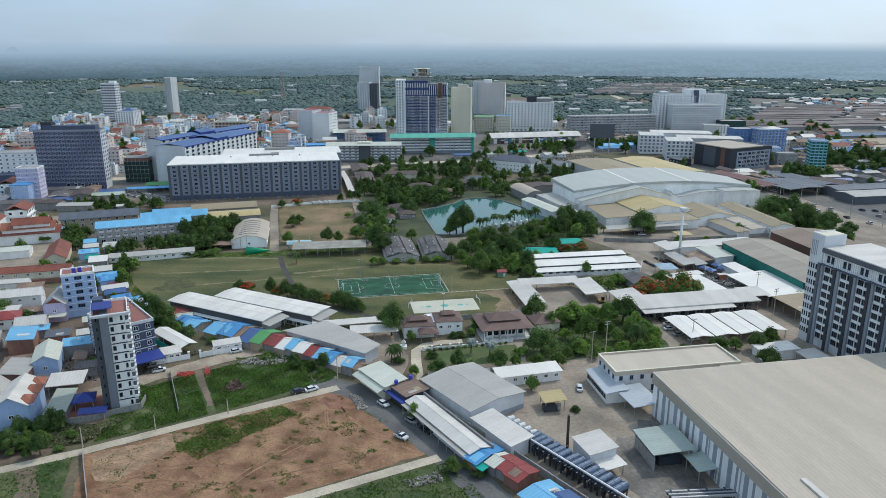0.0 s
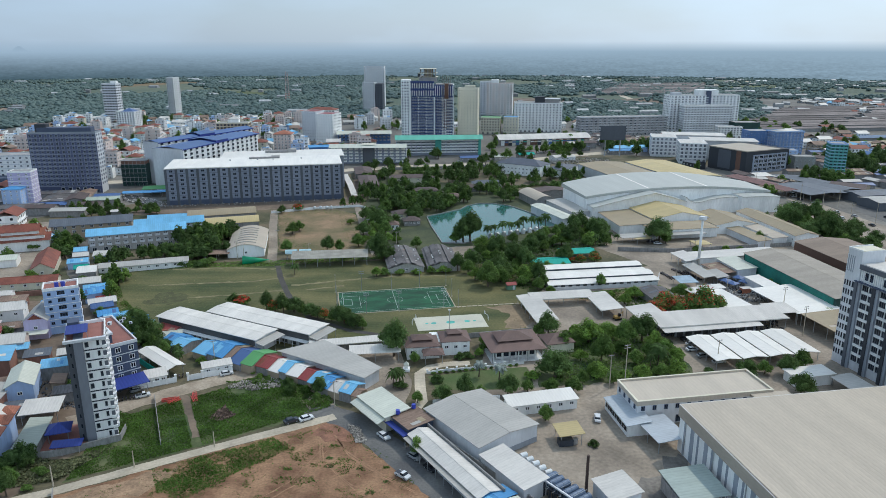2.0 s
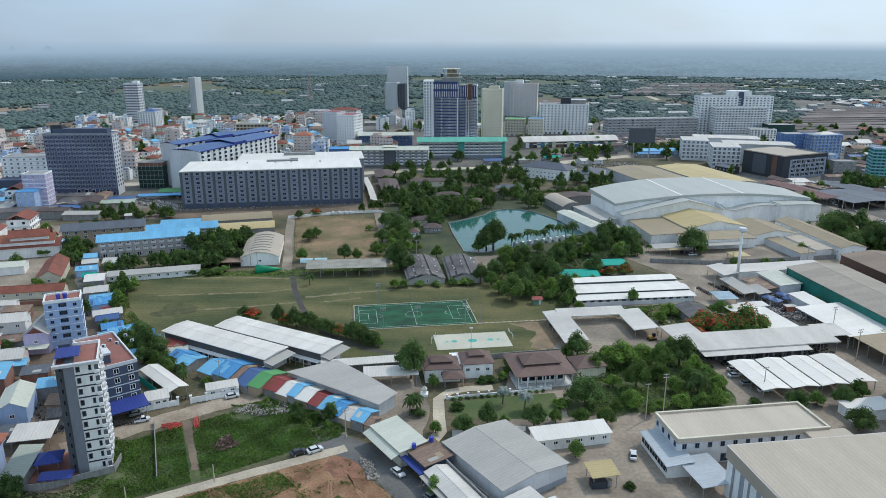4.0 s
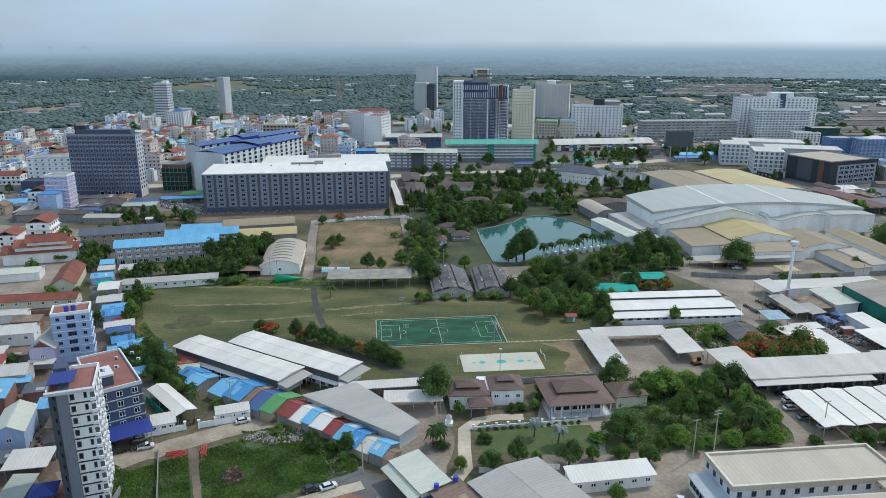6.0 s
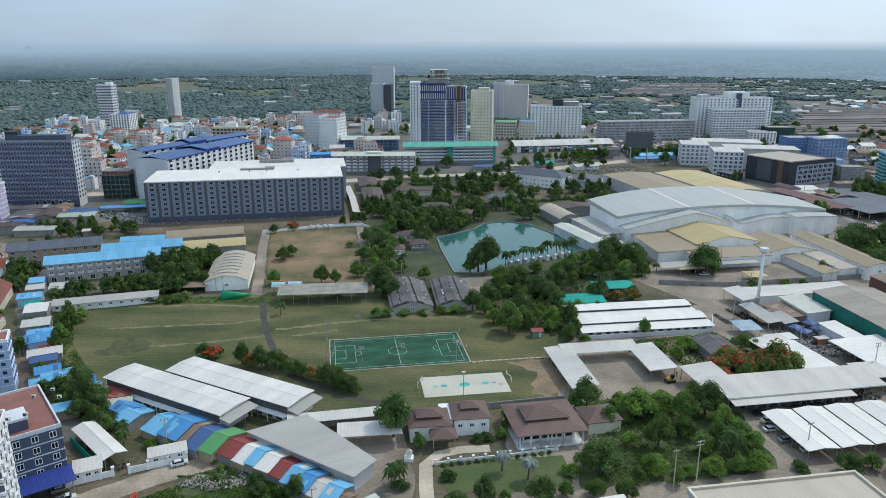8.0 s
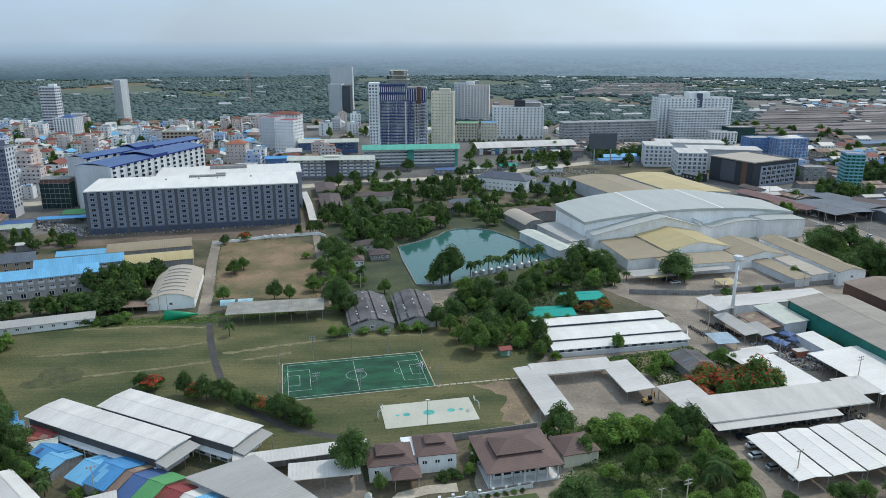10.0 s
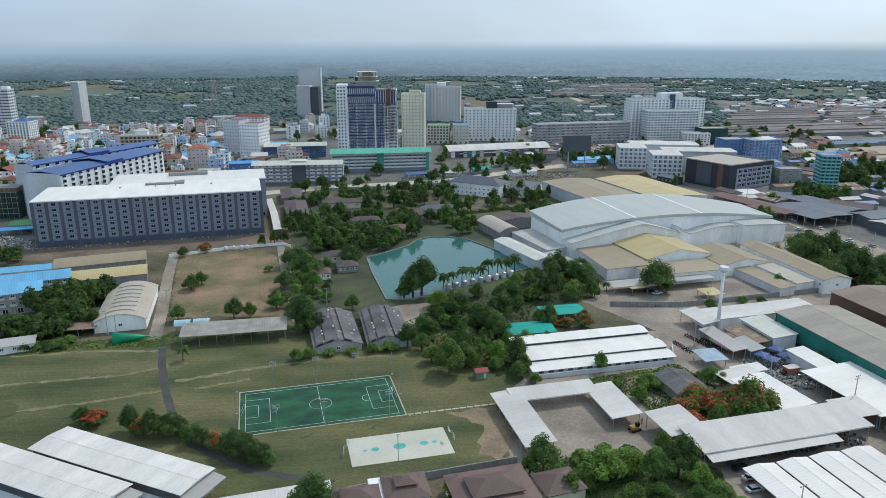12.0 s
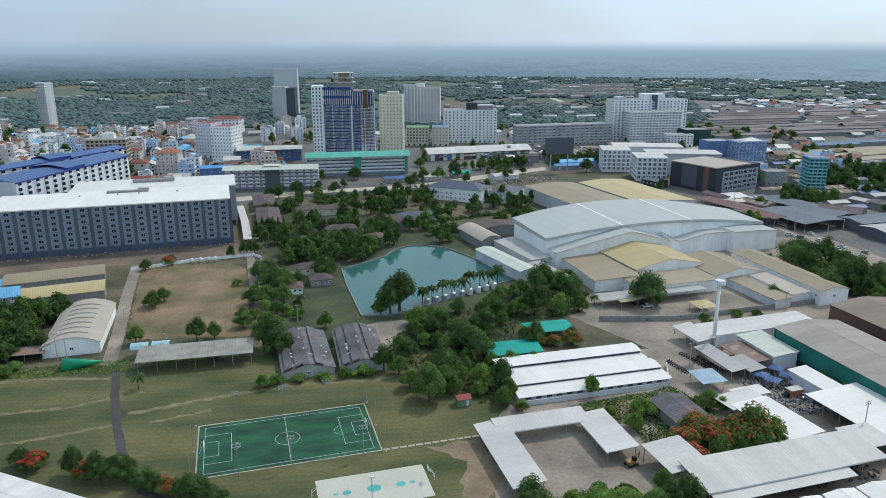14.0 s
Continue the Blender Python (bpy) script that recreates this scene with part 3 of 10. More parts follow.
def crown_mesh(seed, R, H, base, nblob, ncard, size, leafm, red=0.0, top=None):
    """Leaf sprays in uneven clumps round a dim inner mass."""
    rng = np.random.default_rng(seed)
    blobs = []
    for k in range(nblob):
        a, r = 2.4 * k + rng.uniform(-0.6, 0.6), R * 0.68 * math.sqrt((k + 0.6) / nblob)
        z = base + H * (0.30 + 0.42 * rng.uniform() * (1.15 - r / R))
        blobs.append((r * math.cos(a), r * math.sin(a), z, R * rng.uniform(0.24, 0.46), H * rng.uniform(0.16, 0.30)))
    blobs.append((rng.uniform(-0.2, 0.2) * R, rng.uniform(-0.2, 0.2) * R, base + H * 0.74, R * 0.42, H * 0.26))
    blobs = np.array(blobs)
    pick = rng.choice(len(blobs), ncard, p=blobs[:, 3] ** 2 / (blobs[:, 3] ** 2).sum())
    d = rng.normal(size=(ncard, 3))
    d[:, 2] = np.abs(d[:, 2]) * 1.1 - 0.35
    d /= np.linalg.norm(d, axis=1)[:, None]
    rad = blobs[pick][:, [3, 3, 4]] * (0.62 + 0.5 * rng.uniform(size=(ncard, 1)) ** 0.6)
    c = blobs[pick][:, :3] + d * rad
    verts, faces = cards(rng, c, d + np.array([0.12, 0.12, 0.7]), size, 0.36)
    mi = np.where((rng.uniform(size=ncard) < red * 1.3) & (d[:, 2] > 0.1) & (c[:, 2] > base + H * 0.5) if red else np.zeros(ncard, bool), 1, 0)
    bm = bmesh.new()
    for bx, by, bz, br, bh in blobs:
        g = bmesh.ops.create_icosphere(bm, subdivisions=1, radius=1.0)
        for v in g["verts"]:
            k = 0.55 + 0.2 * rng.uniform()
            v.co = Vector((bx + v.co.x * br * k, by + v.co.y * br * k, bz + v.co.z * bh * k))
    bm.verts.index_update()
    cv = [tuple(v.co) for v in bm.verts]
    cf = [[v.index + len(verts) for v in f.verts] for f in bm.faces]
    bm.free()
    return raw_mesh("crown", verts.tolist() + cv, faces.tolist() + cf, (leafm, F_RED, F_CORE), mi.tolist() + [2] * len(cf))


def trunk_mesh(seed, h, r):
    rng = random.Random(seed)
    bm = bmesh.new()
    tube(bm, 0, 0, -0.1, h, r, r * 0.6, 7)
    for k in range(4):
        a = k * 1.6 + rng.uniform(-0.4, 0.4)
        tube(bm, 0, 0, h * 0.7, h * 1.5, r * 0.5, r * 0.15, 5, (math.cos(a) * h * 0.7, math.sin(a) * h * 0.7))
    return mesh_of("trunk", bm, (M_TRUNK,))


def make_tree(label, seed, R, H, base, leafm, nblob=9, ncard=900, size=0.42, red=0.0, name="tree", category="tree"):
    e = thing(name, label, category, pose(0, 0, 0))
    ob = new("trunk", trunk_mesh(seed, base + H * 0.3, 0.25 + R * 0.03))
    ob.parent = e
    ob = new("crown", crown_mesh(seed, R, H, base, nblob, ncard, size, leafm, red))
    ob.parent = e
    return e


def make_palm(label, seed, h, n=16, fl=3.4, leafm=None):
    rng = random.Random(seed)
    e = thing("palm_tree", label, "palm", pose(0, 0, 0))
    bm = bmesh.new()
    tube(bm, 0, 0, -0.1, h * 0.5, 0.24, 0.17, 7, (0.2, 0.1))
    tube(bm, 0.2, 0.1, h * 0.5, h, 0.17, 0.14, 7, (0.15, -0.05))
    part("trunk", bm, M_TRUNK, e)
    bm = bmesh.new()
    for k in range(n):
        a, up = 2 * math.pi * k / n + rng.uniform(-0.15, 0.15), rng.uniform(-0.1, 0.9)
        dx, dy = math.cos(a), math.sin(a)
        rows = []
        for j in range(6):
            u = j / 5
            r = fl * u * (0.9 - 0.12 * up)
            z = h + fl * (up * u - 0.95 * u * u)
            w = 0.55 * math.sin(math.pi * min(1, u * 0.85 + 0.15)) + 0.03
            rows.append([bm.verts.new((0.35 + dx * r - dy * w, 0.05 + dy * r + dx * w, z - w * 0.5)),
                         bm.verts.new((0.35 + dx * r, 0.05 + dy * r, z)),
                         bm.verts.new((0.35 + dx * r + dy * w, 0.05 + dy * r - dx * w, z - w * 0.5))])
        for p, q in zip(rows, rows[1:]):
            bm.faces.new((p[0], p[1], q[1], q[0]))
            bm.faces.new((p[1], p[2], q[2], q[1]))
    part("fronds", bm, leafm or F_A, e)
    return e


def scrub(name, label, poly, n, size, zmax, material, seed, hole=None):
    """Low growth that nobody could count, over a stretch of ground."""
    rng = np.random.default_rng(int(seed * 2))
    xs, ys = [p[0] for p in poly], [p[1] for p in poly]
    c = []
    while len(c) < n:
        x, y = rng.uniform(min(xs), max(xs)), rng.uniform(min(ys), max(ys))
        if inside(poly, x, y):
            k = noise.noise(Vector((x * 0.16, y * 0.16, seed)))
            if (k > -0.55 or n < 160) and not (hole and hole(x, y)):
                c.append((x, y, zmax * max(0.08, k + 0.35) * rng.uniform(0.1, 1)))
    c = np.array(c)
    up = np.tile([0, 0, 1.0], (n, 1))
    v, f = cards(rng, c, up, size, 0.7)
    ob = new(name, raw_mesh(name, v.tolist(), f.tolist(), (material,)))
    return tagged(ob, label, "vegetation", "", "stuff")


# ---- ground, roads, water, distance ----
bm = bmesh.new()
bm.faces.new([bm.verts.new(p) for p in ((-6000, -900, 0), (6000, -900, 0), (6000, 6500, 0), (-6000, 6500, 0))])
tagged(part("ground", bm, M_GROUND, None), "green and tan scrubland plain reaching the horizon", "ground", "", "structure")

patch("inner_ground", "worn earth and grass between the quarters", [(-420, -120), (420, -120), (760, 720), (420, 760), (-60, 640), (-760, 700)], 0.012, mat("worn_earth_and_grass", (0.085, 0.095, 0.040), 0.95, 0, 0.3, 0.05, 0.8, 0.4, col2=(0.17, 0.135, 0.085)), 0.0)
patch("town_ground", "dusty grey paved town ground between low houses", [(-700, 470), (-330, 300), (-60, 545), (150, 640), (420, 600), (640, 700),
      (560, 1000), (150, 1000), (-150, 1050), (-600, 1000)], 0.02, M_TOWN, 3.0)
patch("east_town_ground", "dusty paved ground of the market quarter", [(235, 280), (420, 210), (900, 640), (1250, 1500), (640, 1500), (420, 700), (230, 560)], 0.03, M_TOWN, 3.0)
patch("campus_paving", "pale worn concrete yard between the sheds", [(20, 92), (40, 52), (70, 25), (190, 10), (290, 290), (262, 400), (120, 440), (88, 300), (110, 262), (42, 250), (36, 170), (20, 165)], 0.04, M_CONC, 0.6)
patch("west_paving", "pale concrete yard beside the temple roofs", [(-245, 205), (-192, 216), (-190, 275), (-213, 352), (-300, 360), (-330, 240)], 0.04, M_CONC, 0.8)
patch("sports_field", "mown dry grass sports field", [(-126, 194), (-104, 184), (-40, 158), (8, 171), (38, 178), (44, 215), (60, 240), (38, 262), (-4, 275), (-76, 264), (-118, 266), (-158, 252), (-150, 232), (-138, 214)], 0.05, M_FIELD, 0.7)
patch("playing_field", "worn bare playing field with dry grass", [(-83, 290), (-37, 289), (-52, 376), (-62, 386), (-98, 387), (-103, 378)], 0.06, M_PLAY, 0.8)
patch("block_forecourt", "bare brown soil in front of the long block", [(-200, 372), (-58, 400), (-52, 425), (-60, 530), (-70, 520), (-64, 432), (-200, 408)], 0.06, M_SOIL, 1.2)
strip("field_lane", "grey concrete lane beside the playing field", [(-30, 282), (-46, 358), (-56, 412)], 4.2, 0.07, M_CONC, 0.2)
for k, pts in enumerate(([(-130, 232), (-100, 236), (-84, 238), (-64, 246)], [(-64, 232), (-40, 240), (-18, 246), (10, 247), (30, 252)], [(-112, 214), (-84, 220), (-66, 226)], [(-128, 256), (-100, 259), (-78, 257)], [(-56, 226), (-48, 229), (-40, 232)])):
    strip("worn_trail", "pale worn trail across the dry grass", pts, 1.3 + 0.5 * (k == 1), 0.062, mat("worn_grass", (0.20, 0.175, 0.09), 0.95, 0, 0.25, 0.3, 1.2, 0.4), 0.7, "path")
patch("worn_ground", "bare tan earth beside the court", [(24, 204), (38, 208), (44, 190), (36, 178), (30, 182), (33, 196)], 0.063, mat("tan_earth", (0.27, 0.20, 0.125), 0.95, 0, 0.22, 0.15, 1.0, 0.4), 1.0)
patch("worn_ground", "bare tan earth behind the sheds", [(58, 218), (104, 228), (106, 221), (84, 214), (60, 212)], 0.063, MATS["tan_earth"], 1.0, seed=8)
strip("cinder_track", "dark cinder track across the field", [(-80, 272), (-78.4, 266), (-72.3, 244.8), (-64.5, 223.2), (-59.4, 210.8), (-48.6, 192), (-30, 178), (-8, 171)], 2.6, 0.07, M_TRACK, 0.15)
strip("hangar_lane", "pale worn lane along the hangar", [(-82, 268), (-88, 298), (-98, 340), (-108, 388)], 5.0, 0.075, M_CONC, 0.15)
# grass colour painted darker, as shade from the trees above
patch("trees_ground", "grassy ground under the trees, shade painted in", [(38, 262), (60, 240), (46, 228), (56, 250), (70, 290), (96, 300), (106, 330), (84, 350), (76, 420), (30, 470), (-60, 540), (-50, 420), (-30, 292), (-4, 272)], 0.045, mat("shade_painted_rough_grass", (0.056, 0.078, 0.036), 0.95, 0, 0.28, 0.07, 0.9, 0.4, col2=(0.098, 0.110, 0.048)), 1.0)
patch("pond_yard", "pale concrete yard by the old workshops", [(10, 272), (16, 274), (20, 286), (30, 293), (29, 300), (14, 299), (-4, 290), (-2, 285), (10, 287)], 0.062, M_CONC, 0.5)
strip("main_road", "dusty pale main road through the town", [(-330, 470), (-150, 520), (-39, 563), (52, 583), (138, 636), (260, 700), (420, 800)], 15.0, 0.08, M_SAND, 0.5)
strip("east_road", "busy grey road on the edge of the yards", [(420, 640), (258, 470), (262, 410), (268, 355), (282, 300), (330, 190)], 15.0, 0.085, M_CONC, 0.2)
patch("wet_lot", "dark wet gravel parking lot with puddles", [(282, 395), (286, 310), (400, 220), (460, 330), (340, 420)], 0.09, M_ASPH, 0.6)
strip("far_road", "pale road among the distant woods", [(330, 700), (360, 1050), (395, 1500), (440, 2000), (420, 2300)], 14, 0.05, M_SAND, 2)

for k, (pts, m) in enumerate((([(-420, 1080), (-250, 1060), (-200, 1180), (-300, 1230), (-440, 1200)], M_LAWN), ([(-700, 1500), (-420, 1480), (-380, 1640), (-640, 1680)], M_WEEDS), ([(120, 1250), (330, 1240), (360, 1420), (150, 1430)], M_SOIL), ([(-900, 1250), (-650, 1230), (-640, 1330), (-880, 1360)], M_PLAY), ([(500, 1750), (900, 1750), (960, 1900), (540, 1900)], M_LAWN),
                       ([(-795, 1049), (-838, 1113), (-791, 1250), (-730, 1158)], mat("tan_far_earth", (0.30, 0.22, 0.16), 0.95, 0, 0.2, 0.01, 0.1, 0)), ([(-745, 982), (-735, 1086), (-660, 1000), (-700, 930)], MATS["green_lawn"]),
                       ([(-1190, 1560), (-1230, 1820), (-1010, 1900), (-900, 1600)], MATS["green_lawn"]), ([(-425, 905), (-480, 1010), (-330, 1010), (-330, 895)], MATS["green_lawn"]), ([(-980, 1900), (-760, 2150), (-700, 2080), (-860, 1800)], MATS["bare_playing_field"]),
                       ([(280, 1330), (480, 1500), (520, 1380), (330, 1210)], MATS["brown_soil"]), ([(700, 2000), (1150, 2350), (1100, 2150), (760, 1900)], MATS["dusty_concrete_road"]))):
    patch("far_field", "open field among the far woods", pts, 0.03 + 0.004 * k, m, 8.0, seed=k + 3)

# near lots and lanes
patch("dirt_lot", "cleared red dirt lot with tyre tracks", [(-90, 72.5), (-57, 92.3), (-26, 110), (-19, 104), (-16, 96), (3.8, 73), (-24, 57.5), (-60, 38), (-82, 50)], 0.06, M_DIRT, 0.6)
patch("green_lot", "overgrown green building lot", [(-94, 116), (-88, 113), (-63, 131), (-44, 140), (-26, 118), (-57, 97.5), (-90, 78.5)], 0.05, M_WEEDS, 0.7)
patch("low_lot", "weedy lot by the lane", [(-120, 63), (-92, 72), (-84, 48), (-60, 34), (-23, 53), (8, 69), (19, 52), (20, -30), (-150, -30), (-150, 50)], 0.045, M_WEEDS, 0.8)
patch("house_lot", "dim earth between the houses", [(-160, 60), (-100, 70), (-93, 95), (-94, 118), (-100, 150), (-150, 210), (-240, 215), (-260, 60)], 0.05, M_SOIL, 0.8)
strip("concrete_lane", "pale concrete lane between the empty lots", [(-190, 8), (-108, 65.7), (-91, 74.3), (-57.4, 94.2), (-26, 111.7)], 3.6, 0.1, M_SAND, 0.12)
strip("lower_lane", "pale concrete lane at the edge of the dirt lot", [(-70, 34), (-27.5, 53.3), (6.7, 70.8)], 3.4, 0.1, M_SAND, 0.1)
strip("market_street", "worn dark asphalt street beside the sheds", [(-34, 117), (-20, 109), (-9.5, 96), (8, 73), (19, 54), (38, 18), (60, -25)], 9.0, 0.09, M_ASPH, 0.35)
strip("market_lane", "dusty lane in front of the market stalls", [(-104, 108), (-92, 118), (-66, 137.5), (-50, 144), (-38, 128), (-28, 113)], 7.5, 0.08, M_DUST, 0.5)
strip("stall_street", "narrow street between the shacks", [(-100, 150), (-118, 178), (-150, 212), (-182, 262), (-200, 320), (-214, 372)], 5.0, 0.08, M_TOWN, 0.4)
patch("stall_yard", "pale concrete yard behind the stalls", [(-28, 152), (-24, 122), (-6, 116), (-4, 133), (-9, 157), (-14, 161)], 0.07, M_CONC, 0.3)
strip("lot_track", "rutted red dirt track across the green lot", [(-76, 125), (-72, 117), (-67.5, 108), (-63.5, 100)], 2.2, 0.085, M_SOIL, 0.45)
patch("dry_patch", "pale sandy patch in the dirt lot", [(-87, 73), (-78, 78), (-70, 82), (-63, 85), (-66, 78), (-70, 71), (-76, 60), (-82, 62)], 0.075, mat("pale_dirt", (0.31, 0.205, 0.125), 0.95, 0, 0.3, 0.25, 1.4, 0.6), 1.3, seed=4)
patch("rubble_patch", "brown churned soil with rubble", [(-26, 108), (-19, 106), (-17, 98), (-26, 98), (-33, 103)], 0.078, mat("dark_dirt", (0.24, 0.12, 0.075), 0.95, 0, 0.25, 0.3, 1.5, 0.6), 0.9, seed=5)

wall_run("lot_boundary", "thin dark block wall at the dirt lot's edge", [(-90.6, 74.0), (-86.5, 66), (-79.5, 53), (-72, 40)], 1.5, 0.2, W_CONC)
strip("plot_track", "churned brown earth track in the weedy plot", [(-102, 66), (-97, 58), (-90, 46), (-84, 34)], 4.2, 0.07, M_SOIL, 0.8)
# tyre tracks over the dirt
M_RUT = mat("pale_tyre_rut", (0.315, 0.185, 0.105), 0.95, 0, 0.2, 0.3, 1.5, 0.4)
M_RUT2 = mat("damp_tyre_rut", (0.22, 0.115, 0.07), 0.95, 0, 0.2, 0.3, 1.5, 0.4)
rngr = random.Random(19)
for k, pts in enumerate(([(-82, 68), (-72, 72), (-62, 70), (-54, 62)], [(-84, 66), (-70, 66), (-58, 58)], [(-78, 56), (-64, 60), (-50, 58), (-34, 62), (-12, 72)], [(-24, 100), (-20, 92), (-10, 82), (0, 74)], [(-28, 98), (-26, 88), (-16, 76)],
                         [(-74, 62), (-66, 66), (-56, 68), (-44, 66)], [(-50, 54), (-42, 66), (-32, 78), (-26, 94)], [(-80, 62), (-70, 58), (-58, 52)])):
    for off in (-0.85, 0.85):
        line_ = [(x + off * 0.6 + rngr.uniform(-0.2, 0.2), y - off + rngr.uniform(-0.2, 0.2)) for x, y in pts]
        strip("tyre_rut", "tyre rut pressed into the dirt", line_, 0.34, 0.082 + 0.003 * k, M_RUT2 if k % 3 == 2 else M_RUT, 0.18, "rut")
# rough low mound in the field
patch("mound", "low overgrown earth mound in the field", [(-124, 208), (-112, 206), (-104, 212), (-108, 220), (-120, 222)], 0.068, mat("mound_growth", (0.085, 0.088, 0.034), 0.95, 0, 0.3, 0.3, 1.4, 0.5), 1.6, seed=12)

# pond
POND = [(-5, 369), (-2, 345), (5.2, 305), (17, 304), (30, 313), (44, 321.5), (60, 334), (78, 346), (72, 362), (60, 386), (50.6, 402), (40, 408), (30, 408), (22, 401), (17, 390), (5, 378)]
patch("water", "still green pond water reflecting the towers", POND, 0.10, M_WATER, 0.0, "water")
wall_run("pond_rim", "low pale concrete rim around the pond", POND + POND[:1], 0.6, 0.45, W_OLD)

# distance: hazy plain beyond the woods and low hills, haze painted as glow
def backdrop(name, label, radius, ztop, zlow, low, high, hills=0.0, alpha_from=None, a0=-62, a1=62):
    bm = bmesh.new()
    rows = []
    for k in range(125):
        a = radians(a0 + (a1 - a0) * k / 124)
        zt = ztop
        if hills:
            zt = ztop + hills * math.sin(math.pi * k / 124) ** 2 * (0.5 + 0.9 * noise.noise(Vector((k * 0.09, 1.7, 0))) + 0.35 * noise.noise(Vector((k * 0.31, 0.3, 0))))
        rows.append((bm.verts.new((radius * math.sin(a), radius * math.cos(a) - 30, zlow)), bm.verts.new((radius * math.sin(a), radius * math.cos(a) - 30, zt))))
    for p, q in zip(rows, rows[1:]):
        bm.faces.new((q[0], p[0], p[1], q[1]))
    m = bpy.data.materials.new(name)
    m.use_nodes = True
    n, l = m.node_tree.nodes, m.node_tree.links
    n.remove(n["Principled BSDF"])
    geo = n.new("ShaderNodeNewGeometry")
    sep = n.new("ShaderNodeSeparateXYZ")
    l.new(geo.outputs["Position"], sep.inputs[0])
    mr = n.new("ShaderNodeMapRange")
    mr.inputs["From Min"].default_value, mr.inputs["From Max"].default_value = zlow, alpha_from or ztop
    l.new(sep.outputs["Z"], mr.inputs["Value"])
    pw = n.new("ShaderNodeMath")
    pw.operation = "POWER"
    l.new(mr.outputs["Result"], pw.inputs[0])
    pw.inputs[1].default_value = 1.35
    # haze painted in: colour pales from low up to high
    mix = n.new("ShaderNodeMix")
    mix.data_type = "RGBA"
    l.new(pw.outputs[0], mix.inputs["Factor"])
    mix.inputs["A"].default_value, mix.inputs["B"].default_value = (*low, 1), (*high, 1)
    # clumps of trees and open fields, fainter with distance
    fade = n.new("ShaderNodeMath")
    fade.operation = "SUBTRACT"
    fade.inputs[0].default_value = 1.0
    fade.use_clamp = True
    l.new(mr.outputs["Result"], fade.inputs[1])
    gain = None
    for sx, sz, amp in ((0.045, 0.16, 1.0), (0.006, 0.06, 0.75)):
        mp = n.new("ShaderNodeMapping")
        mp.inputs["Scale"].default_value = (sx, sx, sz)
        l.new(geo.outputs["Position"], mp.inputs["Vector"])
        ns = n.new("ShaderNodeTexNoise")
        ns.inputs["Scale"].default_value, ns.inputs["Detail"].default_value, ns.inputs["Roughness"].default_value = 1.5, 6.0, 0.62
        l.new(mp.outputs["Vector"], ns.inputs["Vector"])
        c0 = n.new("ShaderNodeMath")
        c0.operation = "SUBTRACT"
        l.new(ns.outputs["Fac"], c0.inputs[0])
        c0.inputs[1].default_value = 0.5
        c1 = n.new("ShaderNodeMath")
        c1.operation = "MULTIPLY"
        l.new(c0.outputs[0], c1.inputs[0])
        c1.inputs[1].default_value = amp
        if gain:
            c2 = n.new("ShaderNodeMath")
            l.new(c1.outputs[0], c2.inputs[0])
            l.new(gain, c2.inputs[1])
            gain = c2.outputs[0]
        else:
            gain = c1.outputs[0]
    c3 = n.new("ShaderNodeMath")
    c3.operation = "MULTIPLY"
    l.new(gain, c3.inputs[0])
    l.new(fade.outputs[0], c3.inputs[1])
    c4 = n.new("ShaderNodeMath")
    l.new(c3.outputs[0], c4.inputs[0])
    c4.inputs[1].default_value = 1.0
    mott = n.new("ShaderNodeMix")
    mott.data_type, mott.blend_type = "RGBA", "MULTIPLY"
    mott.inputs["Factor"].default_value = 1.0
    # painted haze, paler towards the sun's side
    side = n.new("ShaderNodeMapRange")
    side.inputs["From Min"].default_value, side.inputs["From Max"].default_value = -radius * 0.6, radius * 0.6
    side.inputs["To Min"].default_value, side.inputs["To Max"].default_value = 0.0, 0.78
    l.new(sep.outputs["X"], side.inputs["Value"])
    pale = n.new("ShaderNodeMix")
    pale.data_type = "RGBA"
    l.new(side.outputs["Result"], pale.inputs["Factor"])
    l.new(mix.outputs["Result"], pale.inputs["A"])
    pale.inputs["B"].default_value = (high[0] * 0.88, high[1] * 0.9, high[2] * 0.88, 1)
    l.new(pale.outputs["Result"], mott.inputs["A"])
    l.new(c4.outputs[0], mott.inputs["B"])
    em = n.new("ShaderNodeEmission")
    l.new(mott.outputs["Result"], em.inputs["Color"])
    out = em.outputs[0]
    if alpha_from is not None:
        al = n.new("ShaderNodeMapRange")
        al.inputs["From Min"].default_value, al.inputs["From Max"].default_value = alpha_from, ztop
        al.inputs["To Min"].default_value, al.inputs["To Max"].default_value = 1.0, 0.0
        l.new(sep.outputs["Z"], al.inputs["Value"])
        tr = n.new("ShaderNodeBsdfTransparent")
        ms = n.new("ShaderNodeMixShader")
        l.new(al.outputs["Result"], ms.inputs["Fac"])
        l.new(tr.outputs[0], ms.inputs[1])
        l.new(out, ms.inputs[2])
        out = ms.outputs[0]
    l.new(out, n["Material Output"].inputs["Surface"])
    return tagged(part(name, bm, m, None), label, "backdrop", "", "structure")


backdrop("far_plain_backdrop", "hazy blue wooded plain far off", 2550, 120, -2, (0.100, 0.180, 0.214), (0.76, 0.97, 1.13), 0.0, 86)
# hills glow in a near-sky colour for haze
backdrop("hills_backdrop", "faint hills on the horizon in painted blue haze", 4300, 40, 0, (0.66, 0.84, 0.98), (0.68, 0.86, 1.0), 130, None, -42, -25)


